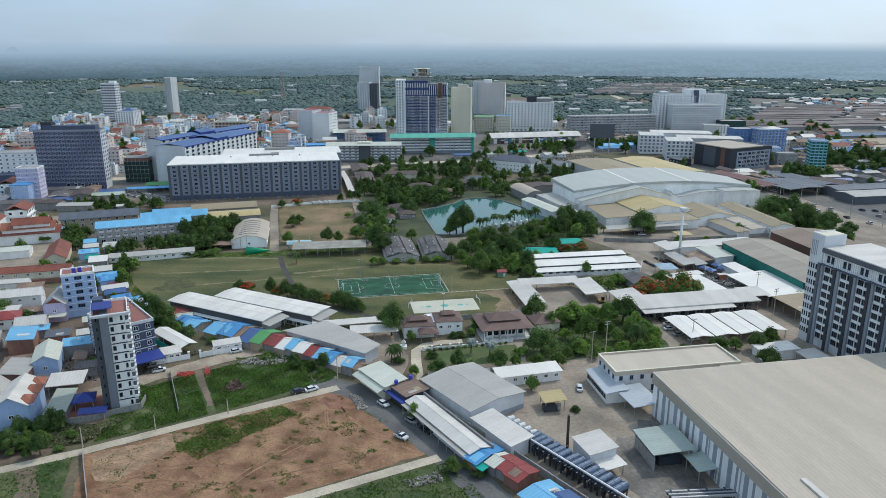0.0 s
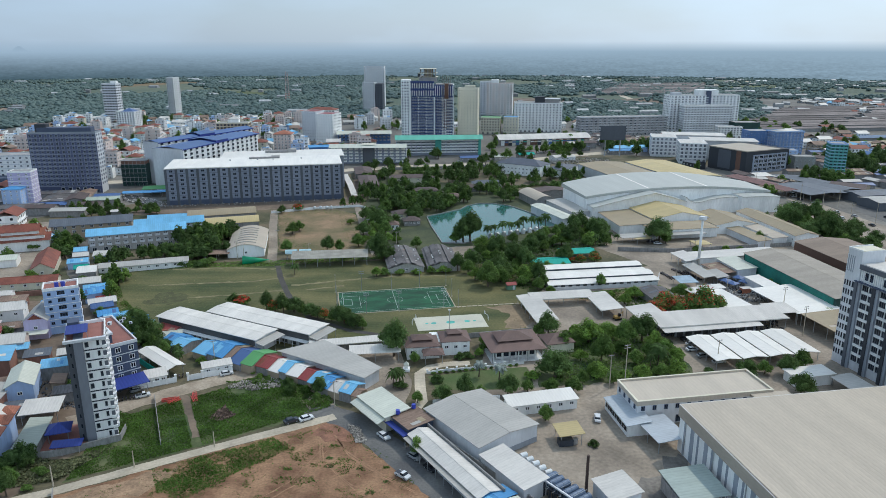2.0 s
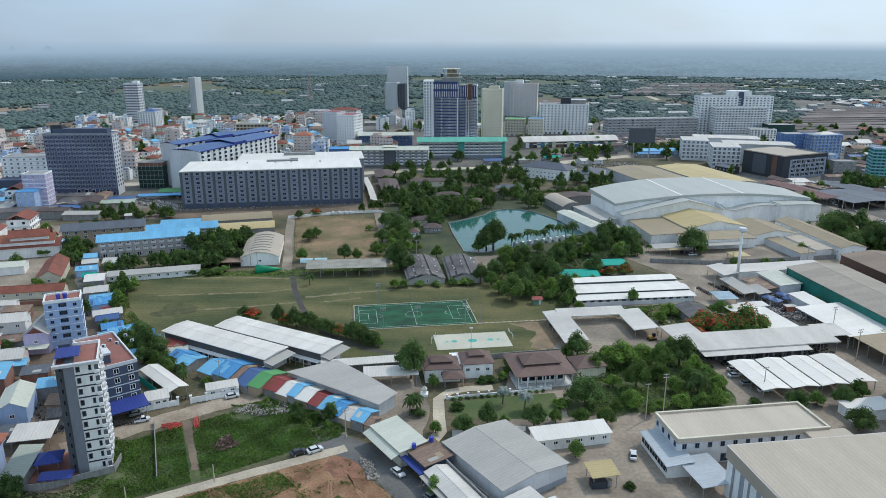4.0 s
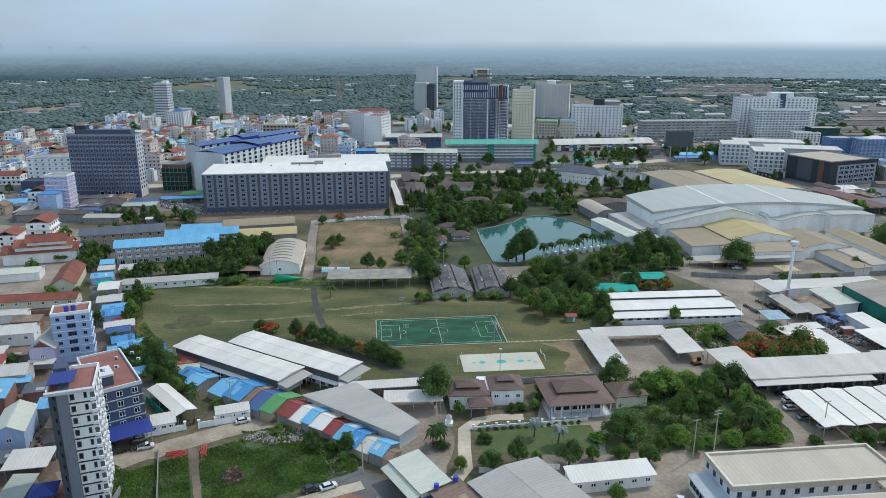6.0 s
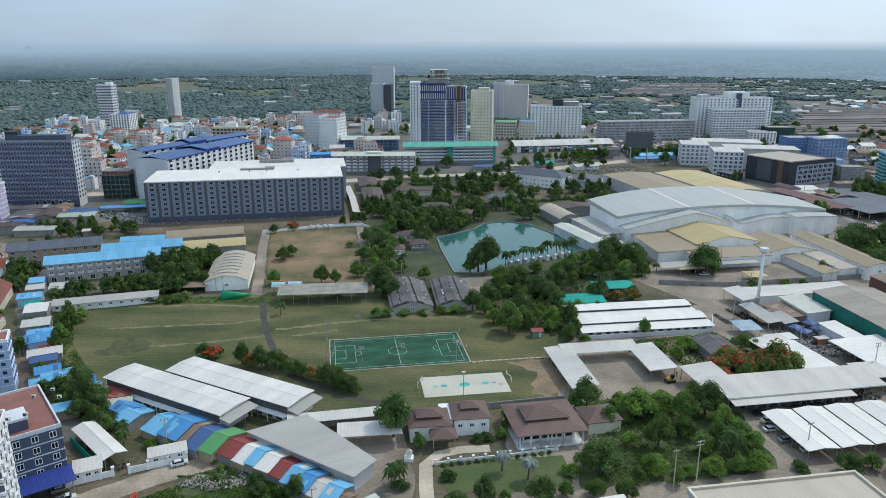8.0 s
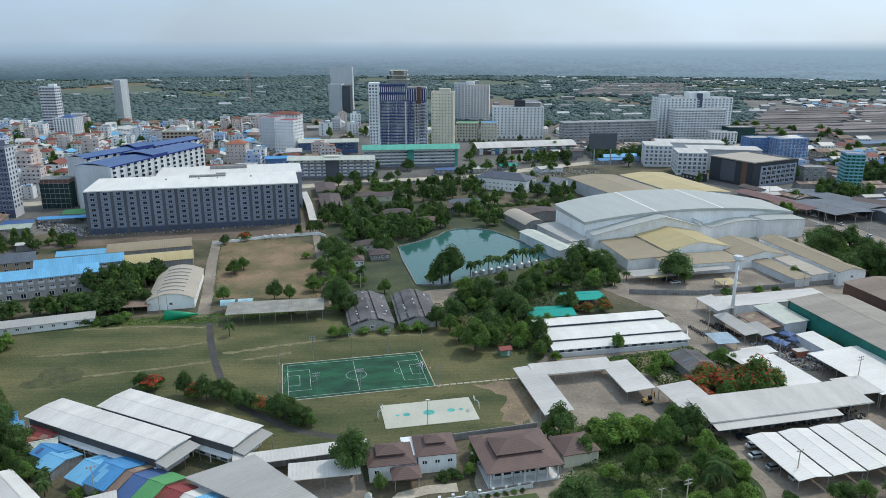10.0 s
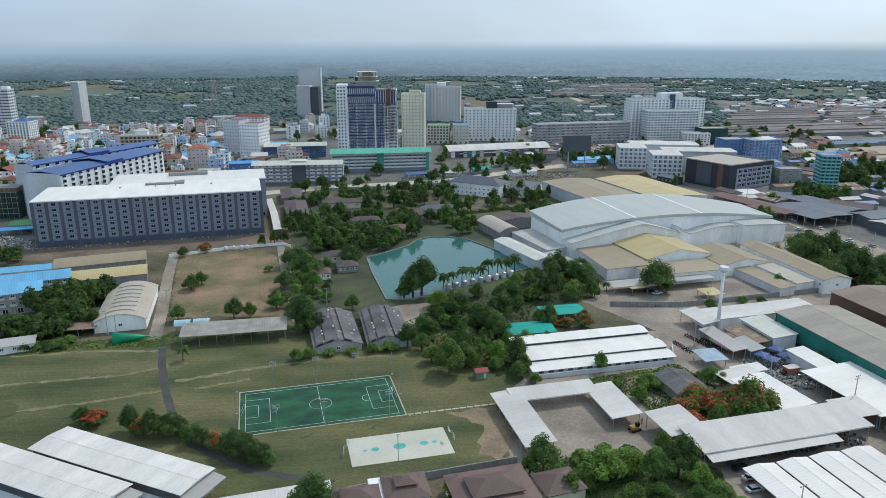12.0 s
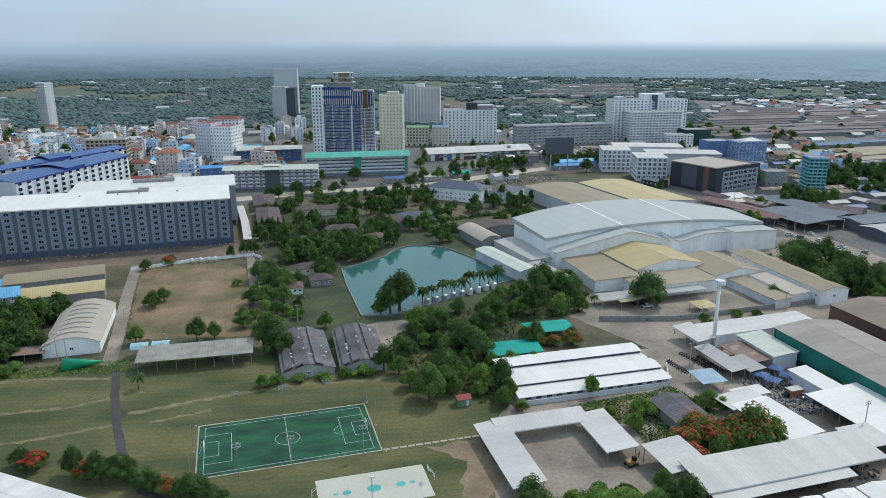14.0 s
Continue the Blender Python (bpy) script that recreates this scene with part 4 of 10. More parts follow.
# ---- far town: the storeyed buildings ----
# long grey block with white roof
e = block("apartment_block", "long grey eight-storey block with white metal roof", -126, 413.4, 11.3, 119.6, 41, 25.2, 7, 17, W_BLOCK, W_BLOCK, (2.3, 1.6), ground=3.8,
          sides=6, pilaster=W_DGREY, plinth=W_SLATE, parapet=0, roof=S_WHITE, band=W_DGREY, bandh=0.14, rim_w=0.13)
add_box(e, "roof", S_WHITE, -60.6, 60.4, -0.9, 41.5, 25.3, 25.9)
e2 = block("rear_block", "grey rear wing with white metal roof", -117, 461, 11.3, 92, 36, 24.2, 7, 8, W_GREY, W_DGREY, (2.3, 1.5), ground=3.8, sides=6, parapet=0, roof=S_WHITE)
add_box(e2, "roof", S_WHITE, -46.6, 46.4, -0.9, 36.5, 24.4, 25.0)
for ex, x0, x1, y0 in ((e, -6, 16, 32), (e2, -14, 10, 22)):
    add_box(ex, "roof_vent", W_OLD, x0, x1, y0, y0 + 3.5, 25.0, 26.9, "dark roof opening")
    add_box(ex, "roof_hatch", S_GREY, x1 - 6, x1, y0 + 3.6, y0 + 7, 25.0, 27.4)

# dark hotel
e = block("hotel", "dark blue-grey fourteen-storey hotel with white window frames", -274.8, 443.8, 6.5, 47.8, 13, 44.5, 13, 13, W_HOTEL, W_BLOCK, (2.1, 1.9), ground=5.5,
          sides=3, band=W_GREY, sidewall=W_LGREY, parapet=1.2, bandh=0.4, mull=0, glass=M_PANE, rim_w=0.3)
add_box(e, "penthouse", W_SLATE, -18, 20, 3, 11, 44.5, 48.5)
add_box(e, "lift_house", W_BLACK, -20, -12, 5, 11, 44.6, 51.0)
am = window_mesh(2.6, 4.2, W_WHITE, 0)
for k in range(5):
    piece("arched_window", am, e, -4 + k * 5.2, -0.15, 2.6)

# two parallel wings with blue roofs
for (px, py), (qx, qy), dp, h, nm in (((-189, 449), (-158.5, 549), 25, 32, 0), ((-219, 480), (-172, 583), 14, 33, 1)):
    d = math.hypot(qx - px, qy - py)
    an = math.degrees(math.atan2(qy - py, qx - px))
    e = block("apartment_wing", "white balconied apartment wing under a blue roof", (px + qx) / 2, (py + qy) / 2, an, d, dp, h, 9, 15, W_WHITE, W_DGREY, (2.9, 2.4),
              sides=5, balcony=(2.6, 1.3, 1), parapet=0, band=W_WHITE)
    for x0, x1, dz, m in ((-d / 2 - 0.8, -d * 0.1, 0.0, S_DEEP), (-d * 0.1, d * 0.06, 1.5, S_DEEP), (d * 0.06, d / 2 + 0.8, 0.1, S_DEEP)):
        bm = bmesh.new()
        prism(bm, [(y + dp / 2, z) for y, z in roof_profile("gable", dp, h + 0.2 + dz, 1.6, 0.9)], x0, x1)
        part("roof", bm, m, e)
    add_box(e, "roof_step", S_NAVY, -d * 0.1, d * 0.06, -0.8, dp + 0.8, h, h + 1.5)
    add_box(e, "roof_edge", S_NAVY, -d / 2 - 0.9, d / 2 + 0.9, -1.2, -0.95, h - 0.5, h + 0.15)
    add_box(e, "end_wall", W_LGREY, -d / 2 - 0.4, -d / 2, -0.5, dp + 1.5, 0, h + 0.6, "pale grey rendered end wall")

# tall tower under construction
e = thing("tower", "white high-rise with navy recessed balconies and unfinished crown", "building", pose(-12, 690, 0))
add_box(e, "wall", W_NAVY, -18, 7, 3.2, 26, 0, 69, "navy recessed front")
add_box(e, "white_shaft", W_WHITE, -28, -18, 0, 22, 0, 71.5)
add_box(e, "side_wing", W_NAVY, 7, 27.8, 2.2, 27, 0, 66, "navy recessed side wing")
add_box(e, "side_flank", W_WHITE, 27.8, 28.3, 1.2, 27, 0, 66.4)
wm = window_mesh(1.3, 1.7, W_WHITE, 0, rim_w=0.26)
cells = []
for k in range(14):
    z = 11.6 + 3.05 * k
    add_box(e, "balcony_slab", W_WHITE, -18, 7, 1.6, 3.2, z, z + 0.35)
    add_box(e, "balcony_rail", W_NAVY, -17.6, 6.6, 1.3, 1.55, z + 0.2, z + 1.2, "navy balcony rail")
    add_box(e, "balcony_slab", W_WHITE, 7, 28, 0.6, 2.2, z, z + 0.35)
    add_box(e, "balcony_rail", W_NAVY, 8.4, 15.4, 0.35, 0.58, z + 0.2, z + 1.2, "navy balcony rail")
    add_box(e, "balcony_rail", W_LGREY, 20.0, 26.6, 0.35, 0.58, z + 0.2, z + 1.2, "pale balcony rail")
    cells += [("w", wm, (-16.9 + 2.05 * c, 3.2, z + 1.75)) for c in range(12)] + [("w", wm, (8.6 + 2.3 * c, 2.2, z + 1.75)) for c in range(9)]
join_far("recess_glazing", cells, e)
for x in (-18, -9.7, -1.3, 6.9):
    add_box(e, "pier", W_WHITE, x - 0.28, x + 0.28, 1.7, 3.3, 11, 54)
for x in (7.5, 16.5, 19.0):
    add_box(e, "pier", W_WHITE, x - 0.35, x + 0.35, 0.7, 2.3, 11, 54)
for k in range(14):
    x = -17.4 + 1.86 * k
    add_box(e, "fin", W_WHITE, x - 0.3, x + 0.3, 1.6, 3.3, 55, 60.6)
    add_box(e, "fin", W_WHITE, x - 0.3, x + 0.3, 1.6, 3.3, 62.8, 68.0)
for k in range(9):
    add_box(e, "fin", W_WHITE, 8.2 + 2.3 * k, 8.8 + 2.3 * k, 1.0, 2.3, 55, 65.4)
add_box(e, "sky_terrace", W_NAVY, -18.2, 7.2, 0.8, 3.3, 60.6, 62.6)
add_box(e, "roof_edge", W_NAVY, -18.2, 7.2, 0.8, 4, 68.2, 70.2)
wm = window_mesh(1.3, 1.5, W_NAVY, 0)
join_far("shaft_glazing", [("w", wm, (-26.4 + c * 2.9, 0, 8 + r * 3.05)) for r in range(21) for c in range(3)], e)
add_box(e, "podium", W_WHITE, -18, 28.5, -5, 0.5, 0, 11)
join_far("podium_glazing", [("w", window_mesh(1.5, 4.8, W_LGREY, 0), (-16 + k * 2.9, -5, 6.4)) for k in range(16)], e)
add_box(e, "crown_frame", W_CONC, -9, 10, 6, 20, 69, 74, "bare concrete upper storeys")
for z, w in ((74, 11), (78, 10), (82.4, 9)):
    add_box(e, "crown_deck", W_CREAM, 0.5 - w, 0.5 + w, 5, 21, z, z + 0.6)
for x0 in (-7.5, -3.5, 0.5, 4.5, 8.5):
    add_box(e, "crown_column", W_CONC, x0 - 0.5, x0 + 0.5, 6, 20, 74.6, 82.4)
add_box(e, "crown_room", W_TAN, -3, 6, 8, 18, 74.6, 82.3)
add_box(e, "tank_room", W_BLACK, -10.5, -7.5, 7, 16, 74.6, 78)
add_box(e, "wing_roof", W_CONC, 9, 27, 3, 24, 66, 67.2)
bm = bmesh.new()
for k in range(16):
    box(bm, 16.2, 24.2, -1.5, -1.3, 22 + k * 3.05, 22.3 + k * 3.05)
for k in range(5):
    box(bm, 16.2 + k * 2, 16.45 + k * 2, -1.6, -1.4, 20, 76 - 2 * (k % 2))
part("scaffold", bm, mat("rusty_scaffold", (0.16, 0.085, 0.055), 0.8), e)
add_box(e, "hoist_strip", W_COPPER, 18.5, 22, -1.2, 0.6, 52, 68, "brown netted hoist strip")
# towers and blocks around it
e = block("tower", "cream eighteen-storey tower with small square windows", 31.5, 712, -8, 22, 20, 61, 18, 7, W_CREAM, W_CREAM, (1.3, 1.4), ground=4, sides=5, parapet=0.8)
add_box(e, "lift_house", W_CREAM, -4, 7, 6, 14, 61, 64.5)
e = block("tower", "white tower with pink balcony bands", 90, 1030, -8, 40, 22, 50, 14, 9, W_WHITE, W_LGREY, (2.4, 1.6), ground=4, sides=5, band=W_PINK, parapet=1, balcony=(3.6, 1.2, 2))
add_box(e, "lift_house", W_WHITE, -14, -2, 6, 16, 50, 56)
e = block("tower", "pale slim tower block behind", 70, 1048, -8, 18, 20, 52, 14, 4, W_LGREY, W_LGREY, (2.0, 1.5), ground=4, sides=4, parapet=1)
e = block("hotel", "white hotel slab with dark rooftop box", 125, 832, -3, 59.6, 22, 36, 10, 14, W_WHITE, W_LGREY, (1.8, 1.6), ground=4, sides=5, parapet=1)
add_box(e, "roof_room", W_BLACK, -4, 8, 5, 16, 36, 44)
add_box(e, "roof_terrace", W_CONC, 8.2, 26, 6, 16, 36, 41)
add_box(e, "roof_deck", W_LGREY, 7, 27, 5, 17, 41, 41.6)
# wide white complex on the right
e = block("apartment_complex", "white stepped apartment complex with two wings", 333, 828, 4, 89, 24, 46, 14, 20, W_WHITE, W_LGREY, (2.2, 1.7), ground=4, sides=5, parapet=1, balcony=(2.8, 1.0, 2))
add_box(e, "dark_slot", W_SLATE, 1, 7, -0.35, 2, 6, 52)
add_box(e, "lift_house", W_WHITE, -8, 18, 4, 18, 46, 53)
add_box(e, "lift_house", W_LGREY, -40, -30, 4, 16, 46, 50)
block("apartment_complex", "pale grey curved front wing of apartments", 330, 804, 3, 60, 20, 35, 11, 16, W_LGREY, W_WHITE, (2.0, 1.8), ground=4, sides=5, band=W_WHITE, parapet=1)
e = block("tower", "pale residential tower far behind", -118, 1205, 0, 36, 22, 70, 20, 9, W_LGREY, W_WHITE, (1.8, 1.6), ground=4, sides=4, parapet=1)
e = block("tower", "grey tower with dark glass flank", -120, 1120, -5, 20, 24, 47, 13, 5, W_LGREY, W_LGREY, (2.4, 1.7), ground=4, sides=4, parapet=1)
block("tower", "dark curtain-wall tower block", -104, 1122, -5, 14, 20, 45, 12, 3, W_DGREY, W_DGREY, (3.2, 1.7), ground=4, sides=4, parapet=1)
# mid-rise row
e = block("school_block", "green-roofed white five-storey school block", 0.4, 636, 5, 85.1, 13, 17, 5, 17, W_BLOCK, W_LGREY, (3.4, 1.6), ground=2.6, sides=3, band=W_WHITE, balcony=(4.6, 1.2, 1), parapet=0)
bm = bmesh.new()
prism(bm, roof_profile("gable", 13, 17.2, 3.0, 1.4), -44, 44)
part("roof", bm, S_MINT, e)
add_box(e, "stair_tower", W_TEAL, -3.5, 2.5, -2.5, 0, 0, 17.5)
add_box(e, "end_panel", W_TEAL, 40.0, 42.6, -1.6, 0, 0, 17)
e = block("school_block", "grey five-storey block with cream hipped roof", -65, 584, 1.5, 70.9, 12, 15.6, 5, 13, W_BLOCK, W_LGREY, (2.6, 1.5), ground=1.5, sides=3, parapet=0, balcony=(3.4, 0.8, 1), band=W_WHITE)
bm = bmesh.new()
prism(bm, roof_profile("gable", 12, 15.8, 2.4, 1.0), -36, 36)
part("roof", bm, S_CREAM, e)
add_box(e, "stair_tower", W_DGREY, -5, 6, -2.6, 0, 0, 17.6)
add_box(e, "stair_cap", W_CREAM, -6, 7, -3, 6, 17.6, 18.1)
block("apartment_house", "white apartment house with red flat roof", -127.7, 718, -18, 21, 22, 33, 9, 7, W_WHITE, W_LGREY, (1.3, 1.5), sides=7, parapet=0.8, roof=S_RED)
block("apartment_house", "pale apartment house with red flat roof", -150.3, 748, -18, 18, 22, 33, 9, 6, W_LGREY, W_LGREY, (1.3, 1.5), sides=6, parapet=0.8, roof=S_RED)
e = block("school_block", "bright blue three-storey building with pale roof", -84, 722, 6, 58.6, 16, 12, 3, 13, W_BLUE, W_WHITE, (2.4, 1.6), ground=2.5, sides=3, parapet=0)
bm = bmesh.new()
prism(bm, roof_profile("gable", 16, 12.2, 2.4, 1.2), -30.5, 30.5)
part("roof", bm, S_CREAM, e)
e = block("tower", "slim pale tower with grey bands", -449, 904, 0, 19, 16, 56, 15, 5, W_LGREY, W_DGREY, (2.8, 1.6), sides=3, parapet=1)
add_box(e, "lift_house", W_WHITE, 1, 9, 3, 10, 56, 60)
e = block("tower", "slim pale grey unfinished tower with white flank", -402, 1000, -14, 11, 16, 60, 17, 3, W_LGREY, W_DGREY, (2.4, 1.6), sides=3, parapet=1, sidewall=W_WHITE)
e = block("apartment_house", "white block with blue glazed middle and dome roof", -401, 836, -4, 24.3, 20, 25, 8, 7, W_WHITE, W_SLATE, (1.6, 1.8), sides=5, parapet=0.6)
hip_roof(e, 16, 14, 25.2, 4.0, 0.3, S_DEEP, x=2, y=9)
block("apartment_house", "cream four-storey house with green and blue roofs", 63, 812, -10, 24, 18, 20, 5, 7, W_CREAM, W_DGREY, (1.7, 1.7), sides=5, parapet=0.6, roof=S_GREEN)
block("apartment_house", "pale green four-storey house with blue roof", 88, 806, -8, 18, 18, 21, 5, 5, W_CREAM, W_LGREY, (1.5, 1.5), sides=4, parapet=0.6, roof=S_BLUE)
e = shed("long market hall with arched pale roof", 116, 728, 104, 24, 12, 6.5, 4.2, S_WHITE2, W_OLD, "arch", "market_hall", category="hall", over=2.0)
rngk = random.Random(23)
for k in range(24):
    add_box(e, "shop_front", rngk.choice((W_COPPER, W_BLUE, W_WHITE, W_BLACK, W_CREAM, W_BRICK)), -51 + k * 4.25, -47.2 + k * 4.25, -12.4, -12.0, 0, 5.6)
    add_box(e, "shop_sign", rngk.choice((W_WHITE, W_TEAL, W_BLUE, W_CREAM)), -51 + k * 4.25, -47.2 + k * 4.25, -12.7, -12.42, 3.3, 4.6)
e = block("apartment_block", "unfinished bare six-storey apartment block", 226.6, 800, 10, 113, 16, 22.5, 6, 20, W_CONC, W_LGREY, (2.6, 1.7), sides=3, band=W_LGREY, parapet=0.4)
for fx, fy, L, D in ((224, 627, 24, 30), (238, 582, 24, 30)):
    e = block("school_wing", "white panelled block with dark glazed end", fx, fy, -12, L, D, 19, 5, 6, W_LGREY, W_LGREY, (2.2, 2.4), ground=1.5, sides=5, band=W_WHITE, parapet=0.3, roof=S_WHITE2, bandh=0.5, glass=M_PANE)
    add_box(e, "hall", W_LGREY, 2, 62, D + 1, D + 26, 0, 18)
    add_box(e, "hall_roof", S_WHITE2, 1, 63, D, D + 27, 18, 18.6)
# dark exhibition hall
e = thing("exhibition_hall", "dark grey clad hall with copper corner and glazed flank", "hall", pose(255.6, 546, 0, 0, 0, -64))
add_box(e, "wall", W_BLACK, -21, 21, 0, 52, 0, 19)
add_box(e, "roof", S_BEIGE, -21.5, 21.5, -0.5, 40, 19, 19.8)
add_box(e, "copper_panel", W_COPPER, 10, 15, -0.2, 0.1, 0, 18.8)
add_box(e, "light_panel", W_DGREY, -10, 4, -0.12, 0.1, 2, 18)
add_box(e, "glazed_flank", W_BLOCK, 21, 21.3, 8, 50, 0, 16)
for r in range(4):
    for c in range(7):
        piece("window", window_mesh(4.6, 2.6, W_LGREY, 2), e, 21.3, 12 + c * 5.6, 3 + r * 3.6, 90)
e = block("tower", "teal glass-banded ten-storey tower", 337, 516, -14, 13, 15, 27, 9, 4, W_TEAL, W_TEAL, (2.4, 1.6), sides=5, band=W_LBLUE, parapet=1, bandh=0.4)
e = block("apartment_house", "blue eight-storey apartment house with white bands", 350, 632, 8, 30, 18, 24, 7, 8, W_BLUE, W_WHITE, (1.6, 1.6), sides=5, band=W_LBLUE, parapet=0.6)
hip_roof(e, 18, 12, 24.2, 2.4, 0.3, S_WHITE2, x=3, y=9)
block("apartment_house", "blue seven-storey apartment house", 326, 644, 4, 22, 18, 23, 7, 6, W_BLUE, W_LBLUE, (1.5, 1.5), sides=4, parapet=0.6)
block("netted_building", "building wrapped in dark green safety net", 371, 784, 0, 30, 20, 17, 5, 1, W_GREENNET, W_GREENNET, (1, 1), sides=0, parapet=0.5)
block("apartment_house", "pale balconied apartment house", 346, 772, -6, 28, 16, 13, 4, 8, W_WHITE, W_LGREY, (2.0, 1.7), sides=4, parapet=0.8)
block("house", "plain blue five-storey house beside the tower", 318, 570, -8, 22, 14, 14, 4, 5, W_LBLUE, W_WHITE, (1.5, 1.4), sides=3, parapet=0.6, category="house")
block("house", "bare grey four-storey house", 328, 552, -4, 18, 12, 11, 3, 5, W_CONC, W_LGREY, (1.5, 1.4), sides=3, parapet=0.6, category="house")
# billboard
e = thing("billboard", "blank grey billboard on tall steel posts", "billboard", pose(173.7, 631, 0, 0, 0, 0))
add_box(e, "panel", W_DGREY, -12.5, 12.5, -0.4, 0.4, 16, 30)
for s in (-7, 8):
    bm = bmesh.new()
    tube(bm, s, 0.9, 0, 29, 0.6, seg=10)
    part("post", bm, M_STEEL, e)
# red-white lattice mast
e = thing("lattice_mast", "red and white steel lattice mast", "mast", pose(-300, 1330, 0))
bm = bmesh.new()
for s in (-4, 4):
    for u in (-4, 4):
        tube(bm, s, u, 0, 58, 0.45, 0.3, 5, (-s * 0.6, -u * 0.6))
for k in range(14):
    z, w = k * 4.1, 4 - 2.3 * k / 14
    box(bm, -w, w, -w - 0.15, -w + 0.15, z, z + 0.5)
    box(bm, -w, w, w - 0.15, w + 0.15, z, z + 0.5)
    box(bm, -w - 0.15, -w + 0.15, -w, w, z, z + 0.5)
part("lattice", bm, mat("faded_red_mast_paint", (0.42, 0.16, 0.12), 0.7, 0, 0.2, 0.1, 1, 0, col2=(0.6, 0.58, 0.56)), e)
# west edge houses
e = block("house", "lilac seven-storey house with balconies", -282, 396, 8, 14.7, 12, 24, 7, 3, W_LILAC, W_WHITE, (1.3, 1.4), sides=3, parapet=0.8, category="house", band=W_WHITE)
e = block("house", "pale blue five-storey house with blue roof", -283.8, 387, 4, 12, 9, 14, 4, 3, W_LBLUE, W_WHITE, (1.1, 1.2), sides=2, parapet=0, category="house")
hip_roof(e, 12, 9, 14.1, 1.6, 0.6, S_BLUE, y=4.5)
e = block("apartment_house", "white seven-storey house with balcony rows", -335, 476, 10, 38, 18, 23, 6, 8, W_WHITE, W_LGREY, (1.6, 1.5), sides=3, parapet=0.8, band=W_LGREY)
add_box(e, "lower_deck", W_SLATE, -19, 18, -14, 0, 0, 8)
e = block("netted_building", "unfinished house wrapped in green net", -238, 474, 4, 19, 14, 17, 5, 1, W_GREENNET, W_GREENNET, (1, 1), parapet=0, roof=W_BRICK)
add_box(e, "top_storey", W_BRICK, -9.2, 9.2, 0.5, 13, 17.3, 19.6, "bare brick top storey")
add_box(e, "top_slab", W_OLD, -10, 10, -0.6, 14, 19.6, 20.0)
for k in range(7):
    add_box(e, "pole", M_STEEL, -9.4 + 3.1 * k, -9.28 + 3.1 * k, -0.9, -0.78, 0, 19.5)
for k in range(5):
    add_box(e, "floor_slab", W_CONC, -9.8, 9.8, -0.25, 0.1, 3.4 * k + 3.2, 3.4 * k + 3.5)

# low shops round the billboard and exhibition hall
for x, y, L, W, a, h, rf, wl_, lab in ((196, 664, 40, 18, 10, 5, S_SKY, W_LBLUE, "low shop with a sky-blue roof"), (186, 646, 26, 10, 10, 4, S_BLUE, W_OLD, "low shop with a blue awning roof"), (150, 700, 20, 10, 12, 4, S_WHITE2, W_OLD, "small shop with a pale arched roof"),
                                     (232, 560, 16, 12, -64, 5.5, S_SLATE, W_BLACK, "dark porch hall before the clad hall"), (262, 500, 20, 16, 18, 4.5, S_WHITE2, W_LGREY, "white flat-roofed gate hall"), (120, 604, 22, 12, 20, 4, S_WHITE2, W_LGREY, "low pale hall by the main road"),
                                     (60, 604, 14, 10, 12, 4, S_CREAM, W_OLD, "low cream house by the main road"), (86, 618, 16, 9, 16, 4, S_TEAL, W_OLD, "low shop with a teal roof"), (30, 600, 18, 8, 10, 3.6, S_DEEP, W_OLD, "low shop with a dark blue roof"),
                                     (-112, 560, 22, 12, 14, 4.4, S_GREEN, W_OLD, "low hall with a green roof"), (-108, 590, 12, 10, 8, 6.4, S_WHITE2, W_TEAL, "green three-storey house with a pale roof"), (-118, 640, 26, 14, 10, 8.5, S_BLUE, W_BLUE, "bright blue hall with a blue roof"),
                                     (-128, 606, 14, 12, 30, 5, S_RED, W_PINK, "house with a dark red hipped roof"), (-96, 690, 40, 14, 8, 6, S_SLATE, W_CONC, "bare concrete low building")):
    shed(lab, x, y, L, W, a, h, 1.4, rf, wl_, "arch" if "arched" in lab else "hip" if "hipped" in lab else "gable", "shop", category="shop", windows=4)
# apartment tower with an orange roof
e = block("apartment_house", "pale pink five-storey house with orange hipped roof", -160, 650, 0, 18, 16, 19, 5, 5, W_PINK, W_WHITE, (1.6, 1.7), sides=4, parapet=0)
hip_roof(e, 18, 16, 19.2, 3.4, 0.6, S_TILE2, y=8)
e = block("apartment_house", "brown seven-storey hotel with white dome box", -222, 690, 4, 34, 18, 26, 7, 9, W_TAN, W_DGREY, (2.2, 1.8), sides=4, band=W_CREAM, parapet=1.0)
add_box(e, "roof_room", W_WHITE, -5, 6, 5, 13, 26.3, 30)
hip_roof(e, 11, 8, 30, 2.4, 0.4, S_WHITE2, x=0.5, y=9)
e = block("apartment_house", "white and red-roofed hall house on the rise", -172, 960, -10, 40, 20, 17, 4, 9, W_WHITE, W_LGREY, (2.4, 1.8), sides=4, band=W_PINK, parapet=0)
hip_roof(e, 40, 20, 17.2, 3.4, 0.8, S_TILE, y=10)


# ---- sports grounds ----
PA = 10.4     # turn of the campus grid
pc = (-15.0, 213.0)
e = thing("football_pitch", "small green artificial turf football pitch with white lines", "pitch", pose(pc[0], pc[1], 0.08, 0, 0, PA))
add_box(e, "turf", M_TURF, -24, 24, -13.4, 13.4, 0, 0.06)
hx, hy = 22.4, 11.9


def line(e, x0, x1, y0, y1, m=M_LINE, z=0.064):
    return add_box(e, "line", m, x0, x1, y0, y1, z, z + 0.02)


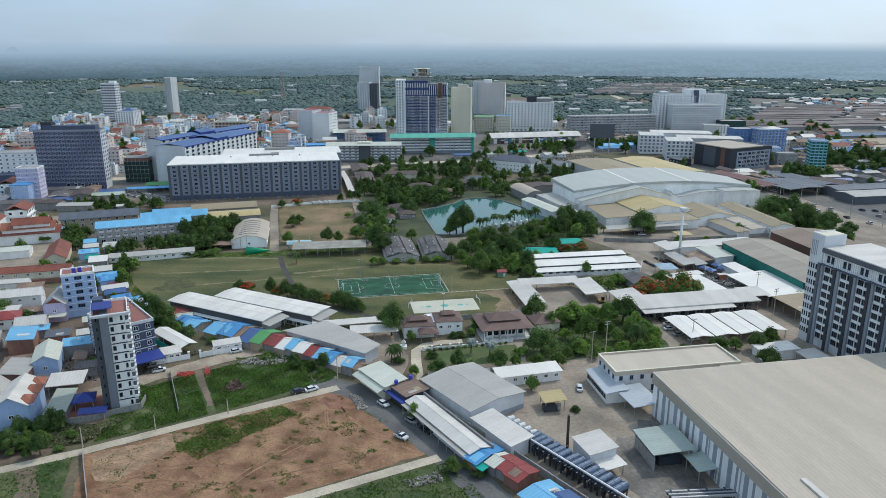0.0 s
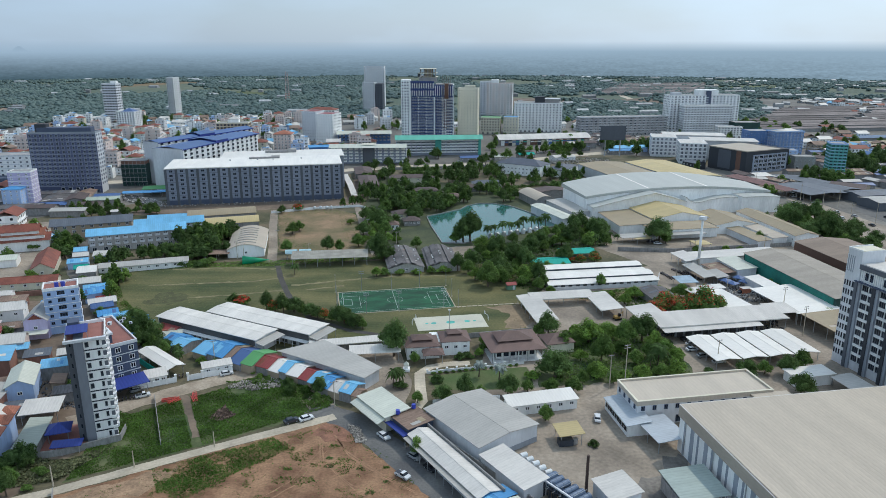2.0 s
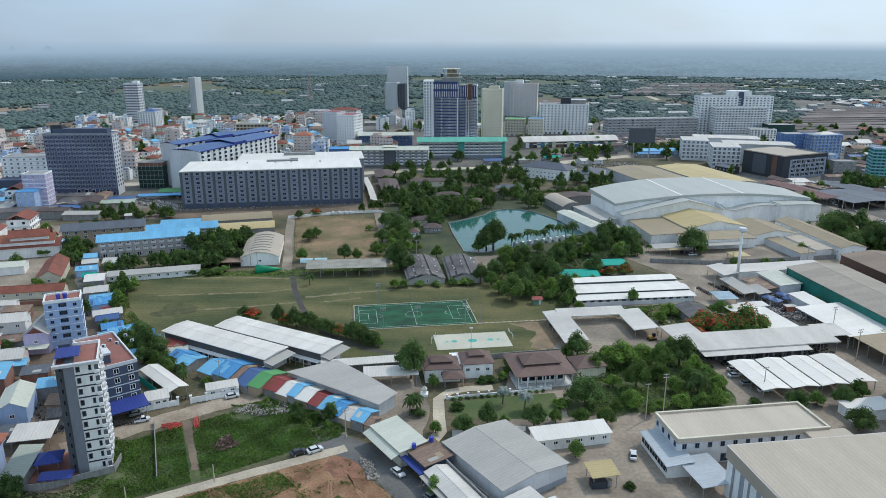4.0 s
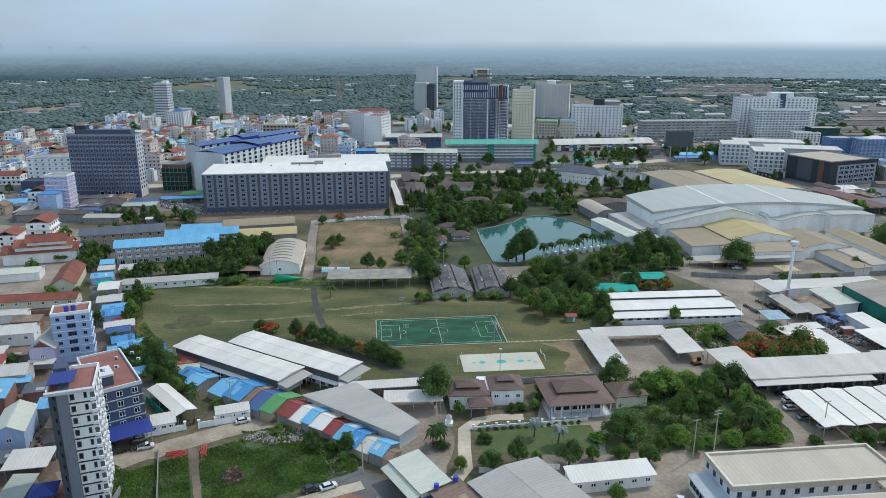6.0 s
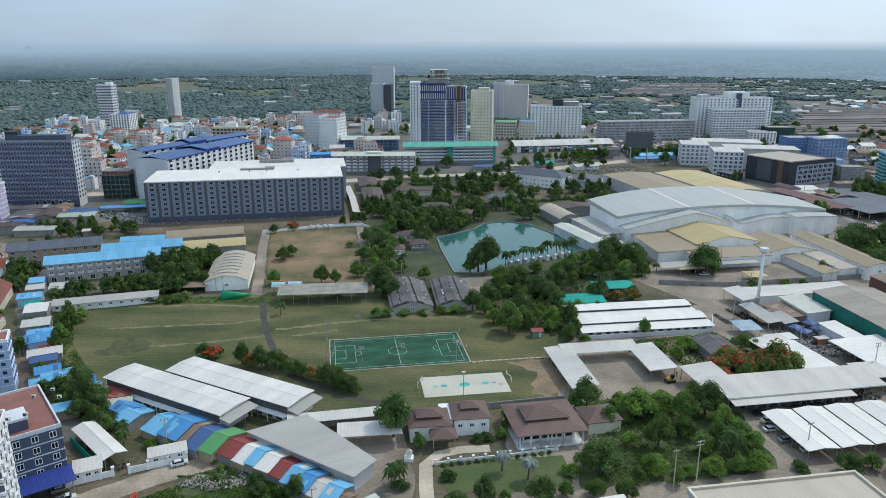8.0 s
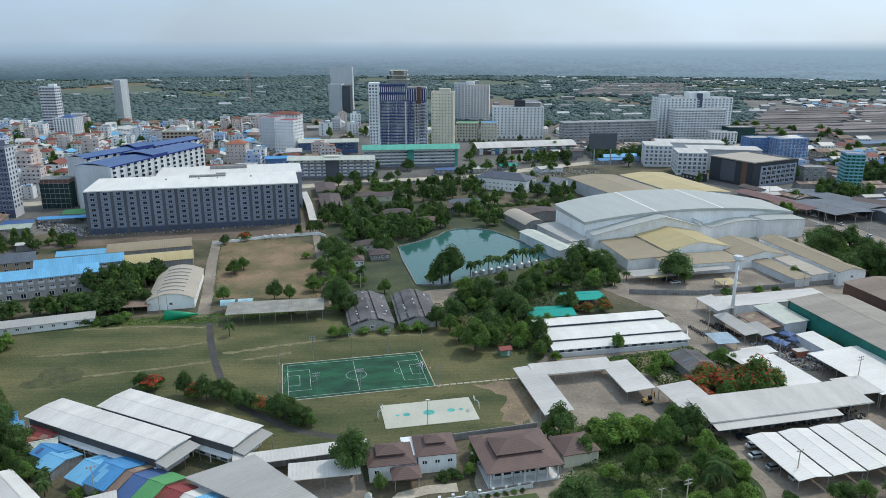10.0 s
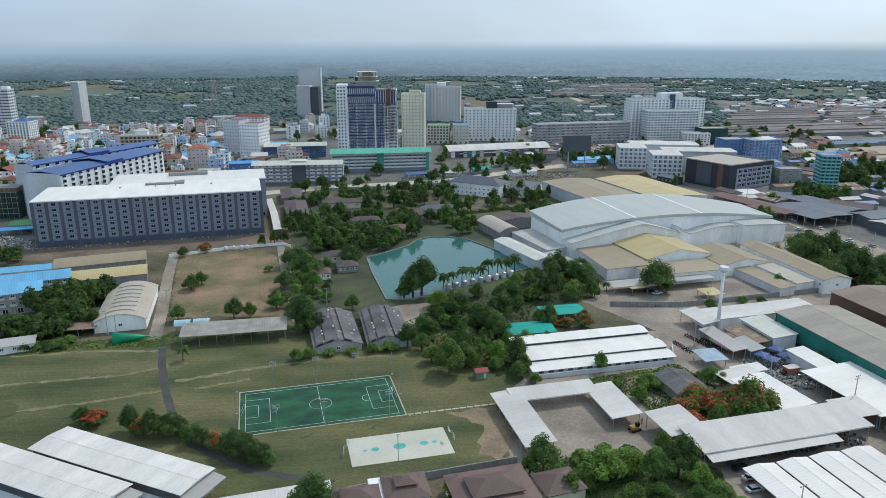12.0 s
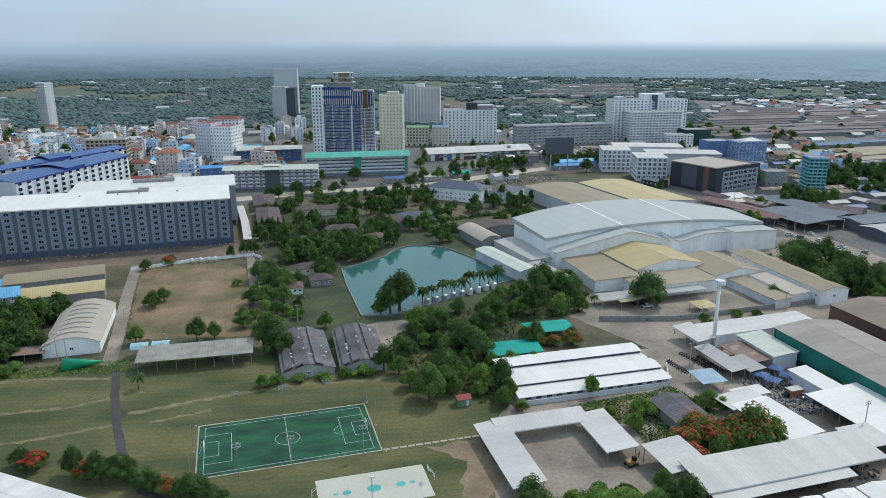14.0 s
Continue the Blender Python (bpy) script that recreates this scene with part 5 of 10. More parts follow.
LW = 0.065
for s in (-1, 1):
    line(e, -hx, hx, s * hy - LW, s * hy + LW)
    line(e, s * hx - LW, s * hx + LW, -hy + LW, hy - LW)
    for w, d in ((7.4, 7.2), (3.7, 3.8)):
        for q in (-1, 1):
            line(e, min(s * hx, s * (hx - d)), max(s * hx, s * (hx - d)), q * w - LW, q * w + LW, z=0.065)
        line(e, s * (hx - d) - LW, s * (hx - d) + LW, -w, w, z=0.066)
line(e, -LW, LW, -hy + LW, hy - LW, z=0.0655)


def ring(e, name, m, x, y, r, t, z, a0=0, a1=360, seg=40):
    bm = bmesh.new()
    prev = None
    for k in range(seg + 1):
        a = radians(a0 + (a1 - a0) * k / seg)
        v = [bm.verts.new((x + q * math.cos(a), y + q * math.sin(a), z)) for q in (r - t, r + t)]
        if prev:
            bm.faces.new((prev[0], prev[1], v[1], v[0]))
        prev = v
    return part(name, bm, m, e)


ring(e, "centre_circle", M_LINE, 0, 0, 3.4, LW, 0.088)
ring(e, "arc", M_LINE, -hx + 7.2, 0, 2.2, LW, 0.089, -80, 80, 16)
ring(e, "arc", M_LINE, hx - 7.2, 0, 2.2, LW, 0.089, 100, 260, 16)
for s in (-1, 1):
    g = thing("football_goal", "small white football goal with net", "goal", pose(pc[0], pc[1], 0.14, 0, 0, PA) @ pose(s * hx, 0, 0))
    for y in (-1.5, 1.5):
        bm = bmesh.new()
        tube(bm, 0, y, 0, 2.05, 0.07, seg=6)
        part("post", bm, W_WHITE, g)
        bm = bmesh.new()
        tube(bm, s * 1.2, y, 0, 2.0, 0.05, seg=5, lean=(-s * 0.7, 0))
        part("stay", bm, W_WHITE, g)
    add_box(g, "crossbar", W_WHITE, -0.07, 0.07, -1.57, 1.57, 2.05, 2.18)
# low fence kerb round the turf
e = thing("pitch_kerb", "low pale kerb around the turf", "kerb", pose(pc[0], pc[1], 0, 0, 0, PA), kind="structure")
for x0, x1, y0, y1 in ((-24.4, 24.4, -13.8, -13.45), (-24.4, 24.4, 13.45, 13.8), (-24.4, -24.05, -13.4, 13.4), (24.05, 24.4, -13.4, 13.4)):
    add_box(e, "kerb", M_SAND, x0, x1, y0, y1, 0, 0.22)


def light_mast(x, y, rz, h=9.0):
    e = thing("floodlight_mast", "grey steel floodlight mast with lamp rack", "floodlight", pose(x, y, 0, 0, 0, rz), "floodlights round the pitch")
    bm = bmesh.new()
    tube(bm, 0, 0, 0, h, 0.13, 0.09, 7)
    part("pole", bm, M_STEEL, e)
    up = add_box(e, "crossarm", M_STEEL, -1.1, 1.1, -0.06, 0.06, h - 0.1, h + 0.05)
    dn = add_box(e, "crossarm", M_STEEL, -1.1, 1.1, -0.06, 0.06, h - 0.9, h - 0.78)
    for k in (-0.9, -0.3, 0.3, 0.9):
        add_box(up, "lamp", M_STEEL, k - 0.17, k + 0.17, -0.18, 0.02, h + 0.05, h + 0.28)
        add_box(dn, "lamp", M_STEEL, k - 0.17, k + 0.17, -0.18, 0.02, h - 0.78, h - 0.55)
    return e


pm = pose(pc[0], pc[1], 0, 0, 0, PA)
for u in (-13.5, 0.0, 13.0):
    for s in (-1, 1):
        v = pm @ Vector((u + (6 if s < 0 and u > 10 else 0), s * 14.6, 0))
        light_mast(v.x, v.y, PA + (180 if s > 0 else 0))
for u, w in ((-25.2, 14.4), (-25.2, 0), (-25.2, -14.4), (25.2, 14.4), (25.2, 0), (25.2, -14.4)):
    v = pm @ Vector((u, w, 0))
    e = thing("net_post", "slim grey steel ball-net post", "post", pose(v.x, v.y, 0), "ball-net posts")
    bm = bmesh.new()
    tube(bm, 0, 0, 0, 8.5, 0.10, 0.08, 6)
    part("pole", bm, M_STEEL, e)
    add_box(e, "foot", M_SAND, -0.3, 0.3, -0.3, 0.3, 0, 0.25)

e = thing("basketball_court", "cream painted concrete court with teal markings", "court", pose(9.0, 186.8, 0.05, 0, 0, 9.6))
add_box(e, "slab", M_COURT, -14, 14, -7, 7, 0, 0.12)
for x, r in ((-9.6, 0.55), (-6.8, 1.0), (0, 1.6), (6.8, 1.1), (9.8, 0.6)):
    bm = bmesh.new()
    bm.faces.new([bm.verts.new((x + r * 1.1 * math.cos(a), r * 0.95 * math.sin(a), 0.13)) for a in np.linspace(0, 2 * math.pi, 24, endpoint=False)])
    part("marking", bm, M_TEALP, e)
    ring(e, "ring_line", M_LINE, x, 0, r + 0.35, 0.05, 0.132)
for s in (-1, 1):
    h = thing("basketball_hoop", "white basketball hoop on an arched steel frame", "hoop", pose(9.0, 186.8, 0.15, 0, 0, 9.6) @ pose(s * 14.6, 0, 0))
    for y in (-0.8, 0.8):
        bm = bmesh.new()
        tube(bm, 0.9 * s, y, 0, 1.8, 0.07, seg=5, lean=(-0.1 * s, -y * 0.3))
        tube(bm, 0.8 * s, y * 0.7, 1.8, 3.1, 0.07, seg=5, lean=(-1.4 * s, -y * 0.3))
        part("frame", bm, W_WHITE, h)
    add_box(h, "backboard", W_WHITE, -0.65 * s - 0.03, -0.65 * s + 0.03, -0.9, 0.9, 2.8, 3.9)
e = thing("court_mesh_post", "slim steel floodlight at the court", "floodlight", pose(8.5, 179.5, 0))
bm = bmesh.new()
tube(bm, 0, 0, 0, 8, 0.1, seg=6)
part("pole", bm, M_STEEL, e)
add_box(e, "lamp", W_WHITE, -0.6, 0.6, -0.2, 0.2, 8, 8.35)
# stepping slabs
for k in range(13):
    u = k / 12
    e = thing("path_slab", "pale concrete stepping slab in the grass", "slab", pose(12.6 + 27.5 * u, 204.4 + 4.6 * u, 0.05, 0, 0, 10), "stepping slabs")
    add_box(e, "slab", M_SAND, -0.95, 0.95, -0.38, 0.38, 0, 0.1)

# campus sheds
shed("white open vehicle shed", 44.4, 194.6, 30.7, 7.9, -80.5, 3.3, 0.7, S_WHITE2, style="mono", fascia=S_WHITE)
shed("white open vehicle shed at the yard's head", 56.8, 209.4, 27.0, 6.2, 9.6, 3.4, 0.7, S_WHITE2, style="mono", fascia=S_WHITE)
shed("pale open vehicle shed", 73.4, 202.4, 20, 8.5, -81, 3.3, 0.6, S_WHITE2, style="mono", fascia=S_WHITE)
e = thing("long_hall", "long white saw-tooth roofed hall with dark vents", "hall", pose(77.8, 242.3, -1.5, 0, 0, 9.0))
add_box(e, "wall", W_LGREY, -26, 26, -12.6, 12.6, 1.5, 3.9)
for k in range(4):
    bm = bmesh.new()
    y0, z0 = -13.2 + k * 6.6, 3.95 + (1.15, 0.0, 1.0, 0.0)[(k + 1) % 4]
    prism(bm, [(y0 - 0.4, z0), (y0 + 3.2, z0 + 0.55), (y0 + 6.5, z0 + 0.2), (y0 + 6.5, z0 + 0.35), (y0 + 3.2, z0 + 0.7), (y0 - 0.4, z0 + 0.15)], -26.6, 26.6)
    part("roof", bm, S_WHITE, e)
    if k % 2:
        # dark board stands in for the shade of the open vent
        add_box(e, "vent", M_DARKM, -26.3, 26.3, y0 - 0.1, y0 + 0.1, 3.9, z0 - 0.02)
for k in range(14):
    # dark board on the wall, painted as the opening's inner shade
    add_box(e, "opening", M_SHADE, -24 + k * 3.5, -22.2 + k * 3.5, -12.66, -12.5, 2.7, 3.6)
shed("wide pale roof over the open workshop", 112.9, 180.6, 53, 11.7, 10.6, 5, 1.0, S_WHITE2, style="mono", name="workshop_shed", fascia=S_WHITE)
bm = bmesh.new()
prism(bm, [(-9.6, 4.1), (-6.0, 4.55), (-6.0, 4.67), (-9.6, 4.22)], -26.5, 14)
part("front_eave", bm, S_WHITE2, bpy.data.objects["workshop_shed"])
add_box(bpy.data.objects["workshop_shed"], "front_wall", W_GREY, -20, 14, -4.9, -4.7, 0, 3.9)
for k in range(9):
    # solid wall behind: the dark board paints the opening's shade
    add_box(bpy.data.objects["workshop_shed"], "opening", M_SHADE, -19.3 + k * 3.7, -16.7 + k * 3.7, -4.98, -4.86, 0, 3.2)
add_box(bpy.data.objects["workshop_shed"], "back_wall", W_LGREY, -26, 26, 5.2, 5.5, 0, 5.6)
shed("pale roof annex of the workshop", 86.7, 186.5, 13.1, 10.5, -79, 4.6, 0.8, S_WHITE2, style="mono", name="annex_shed")
shed("small pale roof at the workshop's end", 141, 189, 10, 9, 11, 5.2, 0.6, S_WHITE2, style="mono", name="annex_shed")
cr, sr = math.cos(radians(11)), math.sin(radians(11))
for k in range(4):
    u = -15.2 + k * 10.15
    shed("white double-pitched carport roof on steel posts", 117.1 + u * cr, 157.9 + u * sr, 20.8, 8.9, -79.5, 3.3, 0.55, S_WHITE, name="carport", category="carport", over=0.3, group="carports")
shed("teal net roof among the trees", 58.6, 261.2, 19.0, 10.6, 7.3, 3.2, 1.0, S_TEAL, name="net_house")
shed("teal net roof under the trees", 76, 279.2, 17, 9.5, 7.3, 3.2, 0.9, S_TEAL, name="net_house")
shed("dark grey weathered roof hut", 99.5, 210.6, 17.3, 11.1, -79.7, 3.6, 1.2, S_OLD, W_OLD, name="hut")
shed("bright white flat roof shed", 123.8, 202.7, 21, 12.3, -76, 4, 0.5, S_WHITE, style="mono", name="yard_shed")
shed("white patched roof shed", 119.6, 214.8, 8.0, 13.0, -74, 3.8, 0.5, S_WHITE2, style="mono", name="yard_shed")
shed("small white shed roof", 125, 219.5, 5.0, 10, -80, 3.6, 0.4, S_WHITE, style="mono", name="yard_shed")
shed("bright white workshop roof", 148.7, 223.6, 14.5, 6.2, -79, 5, 0.5, S_WHITE, W_LGREY, style="mono", name="yard_shed")
shed("long bright white depot roof", 152.3, 200.8, 30, 19, -78, 5, 0.7, S_WHITE, style="mono", name="depot")
shed("tan open depot roof", 158, 175, 22, 17, -78, 5, 0.5, S_TAN, style="mono", name="depot")
shed("grey-blue motorcycle shelter roof", 127.8, 244.5, 20.3, 5.3, -80, 3.4, 0.6, S_GREY, style="mono", name="shelter")
shed("small grey-blue shelter roof", 134.6, 239.3, 10.7, 5.3, -79, 3.4, 0.6, S_GREY, style="mono", name="shelter")
shed("pale blue sheet canopy on posts", 117.5, 232, 8, 8, 8, 3.0, 0.4, mat("faded_blue_canopy", (0.30, 0.40, 0.48), 0.6), style="mono", name="shelter")
shed("cream raised workshop roof", 147.9, 250.2, 18.9, 9.6, -81, 5.2, 0.7, S_CREAM, W_LGREY, style="mono", name="yard_shed")
shed("rusty patched workshop tin roof", 139.0, 247.5, 15, 9.5, -78, 3.6, 0.4, S_RUST, style="mono", name="yard_shed")
shed("long white flat hall", 153.0, 269.2, 11.0, 49, -80, 4.8, 0.5, S_WHITE2, W_WHITE, style="mono", name="yard_hall")
shed("white sloping shed roof", 127.6, 264.5, 14.8, 6.6, -78, 4.4, 0.8, S_WHITE2, style="mono", name="yard_shed")
for k, (x, y) in enumerate(((136.4, 233.1), (144.2, 237.1), (138.2, 228.9), (144.7, 231.3))):
    shed("small blue tent roof", x, y, 3.6, 3.6, 40, 2.4, 1.1, S_DEEP, style="hip", name="tent", category="tent", group="blue tents")
e = thing("container", "faded orange steel site container", "container", pose(141.5, 222, 0, 0, 0, 12))
add_box(e, "box", mat("faded_orange_steel", (0.45, 0.17, 0.10), 0.6), -2.4, 2.4, -1.3, 1.3, 0, 2.6)
add_box(e, "roof", S_WHITE2, -2.6, 2.6, -1.5, 1.5, 2.6, 2.75)
# green-walled hall and brown halls on the right
e = shed("long grey-roofed hall with teal net walls", 172, 225, 66, 27, -81, 9, 1.6, sheet("dull_grey_hall_roof", (0.37, 0.33, 0.28), 0.9), W_GREENNET, "gable", "long_hall", category="hall")
add_box(e, "net_wall", mat("teal_net", (0.03, 0.20, 0.16), 0.8), -32, 32, -13.62, -13.4, 2, 8.6)
shed("brown-roofed hall with rusty brown walls", 206, 246, 60, 30, -81, 10, 1.6, sheet("brown_beige_roof", (0.31, 0.245, 0.195), 0.9), W_COPPER, "gable", "long_hall", category="hall")
# high mast
e = thing("lamp_mast", "tall white high-mast lamp", "lamp mast", pose(133, 259.5, 0))
bm = bmesh.new()
tube(bm, 0, 0, 0, 24.5, 0.75, 0.5, 12)
part("pole", bm, W_WHITE, e, smooth=True)
bm = bmesh.new()
tube(bm, 0, 0, 24.2, 25.2, 0.9, 2.0, 14)
tube(bm, 0, 0, 25.2, 26.4, 2.0, 1.7, 14)
part("lamp_head", bm, W_LGREY, e)

# ---- factory group ----
e = thing("arched_factory", "large white factory hall with a shallow arched roof", "factory", pose(97.5, 367, 0, 0, 0, 12.5))


def factory_depth(u):
    """Depth of the lens-shaped roof along its front."""
    return 41 + 34 * u * (1 - u) - 46 * max(0.0, u - 0.72)


FX = [k / 16 for k in range(17)]
bm = bmesh.new()
lo, hi = [], []
for u in FX:
    xx = -1 + 134 * u
    z = 14.0 + 4.6 * (1 - (2 * u - 1) ** 2) - 1.8 * u
    lo.append((bm.verts.new((xx, -0.8, z - 1.5)), bm.verts.new((xx, factory_depth(u), z - 1.5))))
    hi.append((bm.verts.new((xx, -0.8, z)), bm.verts.new((xx, factory_depth(u), z + 1.2))))
for k in range(16):
    bm.faces.new((hi[k][0], hi[k + 1][0], hi[k + 1][1], hi[k][1]))
    bm.faces.new((lo[k][1], lo[k + 1][1], lo[k + 1][0], lo[k][0]))
    bm.faces.new((lo[k][0], lo[k + 1][0], hi[k + 1][0], hi[k][0]))
    bm.faces.new((hi[k][1], hi[k + 1][1], lo[k + 1][1], lo[k][1]))
bm.faces.new((lo[0][1], lo[0][0], hi[0][0], hi[0][1]))
bm.faces.new((lo[16][0], lo[16][1], hi[16][1], hi[16][0]))
part("roof", bm, sheet("pale_green_white_roof", (0.47, 0.48, 0.45), 0.6, 0, 0.05, 2.2, 0.05), e)
bm = bmesh.new()
outline = [(-0.5, 0), (132.0, 0)] + [(-0.5 + 132.5 * u, 14.0 + 4.6 * (1 - (2 * u - 1) ** 2) - 1.8 * u - 1.45) for u in FX[::-1]]
fr, bk = [bm.verts.new((px, 0.2, pz)) for px, pz in outline], [bm.verts.new((px, 39, pz)) for px, pz in outline]
for k in range(len(outline)):
    bm.faces.new((fr[k - 1], fr[k], bk[k], bk[k - 1]))
bm.faces.new(fr)
bm.faces.new(bk[::-1])
bmesh.ops.recalc_face_normals(bm, faces=bm.faces[:])
part("wall", bm, W_WHITE, e)
for xx in (42, 84):
    bm = bmesh.new()
    u = (xx + 1) / 134
    z = 14.0 + 4.6 * (1 - (2 * u - 1) ** 2) - 1.8 * u
    v = [bm.verts.new(p) for p in ((xx, -0.9, z + 0.08), (xx + 1.4, -0.9, z + 0.08), (xx + 1.4, factory_depth(u), z + 1.28), (xx, factory_depth(u), z + 1.28))]
    bm.faces.new(v)
    part("rooflight", bm, S_WHITE, e)
S_PALE = MATS["pale_green_white_roof"]


def factory_wing(name, pts, y0, y1):
    """A lower wing before the great roof: (x, z) roof line from end to end."""
    bm = bmesh.new()
    low = [(x, z - 0.3) for x, z in pts]
    ring_ = [(low[0][0], 0.0)] + low + [(low[-1][0], 0.0)]
    a, b = [bm.verts.new((x, y0, z)) for x, z in ring_], [bm.verts.new((x, y1, z)) for x, z in ring_]
    for k in range(len(ring_)):
        bm.faces.new((a[k - 1], a[k], b[k], b[k - 1]))
    bm.faces.new(a)
    bm.faces.new(b[::-1])
    bmesh.ops.recalc_face_normals(bm, faces=bm.faces[:])
    wing = part(name, bm, W_WHITE, e)
    bm = bmesh.new()
    rows = [[bm.verts.new((x, y, z + up)) for y in (y0 - 0.8, y1 + 0.1) for up in (-0.28, 0.0)] for x, z in pts]
    for p, q in zip(rows, rows[1:]):
        for u, v in ((0, 1), (1, 3), (3, 2), (2, 0)):
            bm.faces.new((p[u], p[v], q[v], q[u]))
    bm.faces.new((rows[0][0], rows[0][1], rows[0][3], rows[0][2]))
    bm.faces.new((rows[-1][0], rows[-1][1], rows[-1][3], rows[-1][2]))
    bmesh.ops.recalc_face_normals(bm, faces=bm.faces[:])
    part("wing_roof", bm, S_PALE, wing)


factory_wing("gabled_wing", [(0.5, 8.6), (22, 12.8), (43, 16.2), (54, 13.2), (66, 9.4)], -8.5, 0.1)
factory_wing("curved_wing", [(66.2, 12.0), (69, 9.6), (73, 8.2), (77, 8.4), (83, 9.6), (90, 10.6), (98, 10.9), (106, 10.2), (110, 9.4)], -7.0, 0.1)
factory_wing("end_wing", [(104, 11.6), (118, 11.4), (132, 10.6)], -12.0, -0.2)
shed("low tan gabled hall beside the factory", 176, 342, 30, 26, -80, 5.5, 2.6, S_TAN, W_WHITE, "gable", "factory_hall", category="factory")
shed("yellow pyramidal factory roof", 145.5, 352, 32, 36, -78, 7.2, 3.6, S_YELLOW, W_WHITE, "gable", "factory_hall", category="factory")
shed("broad tan low factory roof", 119.5, 345.5, 40, 27, -82, 5.4, 1.2, S_TAN, W_WHITE, "mono", "factory_hall", category="factory")
shed("tan factory roof with white eaves", 143.5, 325, 17, 40, -80, 5.4, 2.4, S_TAN, W_WHITE, "hip", "factory_hall", category="factory", windows=0)
shed("grey lean-to canopy on posts", 130, 312, 8, 50, -80, 3.4, 0.5, S_GREY, style="mono", name="canopy")
shed("small faded yellow sheet canopy", 117, 306, 7, 8, -80, 3.2, 0.4, S_YELLOW, style="mono", name="canopy")
shed("faded yellow tarpaulin canopy", 147, 297, 8, 8, -80, 2.8, 1.0, S_YELLOW, name="canopy", style="hip")
e = shed("long tan-roofed white office wing with window row", 201.4, 328.3, 61, 14, -82, 6.6, 1.6, S_TAN, W_WHITE, "gable", "office_wing", windows=13, category="factory")
shed("long grey flat roof passage", 187.5, 328, 56, 8.5, -80.5, 4.6, 0.5, S_BEIGE, W_WHITE, "mono", "office_wing", category="factory")
shed("long tan lean-to roof", 177.5, 318, 44, 7.5, -78.5, 3.8, 0.6, S_TAN, W_LGREY, "mono", "office_wing", category="factory")
shed("grey arched storage roof", 71, 413, 31, 13, -73, 5.0, 2.6, S_BEIGE, W_OLD, "arch", "storage_hall", category="hall")
shed("white and tan roofed storage house", 75.5, 362, 42, 9.5, -69, 5.4, 0.9, S_CREAM, W_LGREY, "gable", "storage_hall", category="hall")
shed("grey roof beside the factory wall", 88, 380, 40, 12, -72, 5, 0.6, S_GREY, W_LGREY, "mono", "storage_hall", category="hall")
shed("grey lean-to roof by the palms", 92, 345, 26, 8, -70, 4.2, 0.5, S_GREY, style="mono", name="storage_hall", category="hall")
shed("brown roofed store behind the trees", 84, 432, 14, 30, -75, 5, 1.6, S_DTILE, W_OLD, "gable", "storage_hall", category="hall")
shed("broad tan factory roof behind", 150, 497, 74, 40, -75, 9, 1.4, S_TAN, W_LGREY, "gable", "rear_factory", category="factory")
shed("broad tan factory roof with dark seams", 192, 500, 80, 38, -75, 9.6, 1.4, S_YELLOW, W_LGREY, "gable", "rear_factory", category="factory")
shed("dark grey market hall roof", 274.6, 436, 40, 33, -74, 5.4, 0.9, S_SLATE, style="gable", name="market_roof")
shed("dark red low market roof", 252, 462, 66, 16, -72, 5, 0.9, mat("dull_red_roof", (0.17, 0.09, 0.085), 0.8), style="gable", name="market_roof")
shed("dark grey market roof by the road", 296, 462, 60, 20, -72, 5, 0.9, S_SLATE, style="gable", name="market_roof")
shed("grey open-sided hall by the wet lot", 320, 400, 50, 20, 10, 5.5, 1.2, S_GREY, W_DGREY, "gable", "roadside_hall", category="hall")
shed("slate grey long hall by the road", 330, 425, 70, 18, 12, 5.5, 1.2, S_SLATE, W_DGREY, "gable", "roadside_hall", category="hall")
shed("low brown-roofed roadside hall", 312, 450, 24, 24, -40, 5, 2, S_DTILE, W_TAN, "gable", "roadside_hall", category="hall")
# white school villa with slate roof
e = shed("white colonial two-storey school with slate roof", 74, 531, 42, 20, -32, 9, 4.2, mat("slate_blue_tile", (0.10, 0.115, 0.15), 0.7, 0, 0.12, wave=("Y", 0.6, 0.1)), W_WHITE, "hip", "school_house", windows=12, category="school")
wm = window_mesh(1.4, 1.5, W_WHITE, 1)
for k in range(12):
    piece("window", wm, e, -19 + k * 3.45, -10, 2.4)
shed("slate roofed wing of the school", 108, 528, 16, 34, -32, 6, 3.2, MATS["slate_blue_tile"], W_WHITE, "hip", "school_house", category="school")

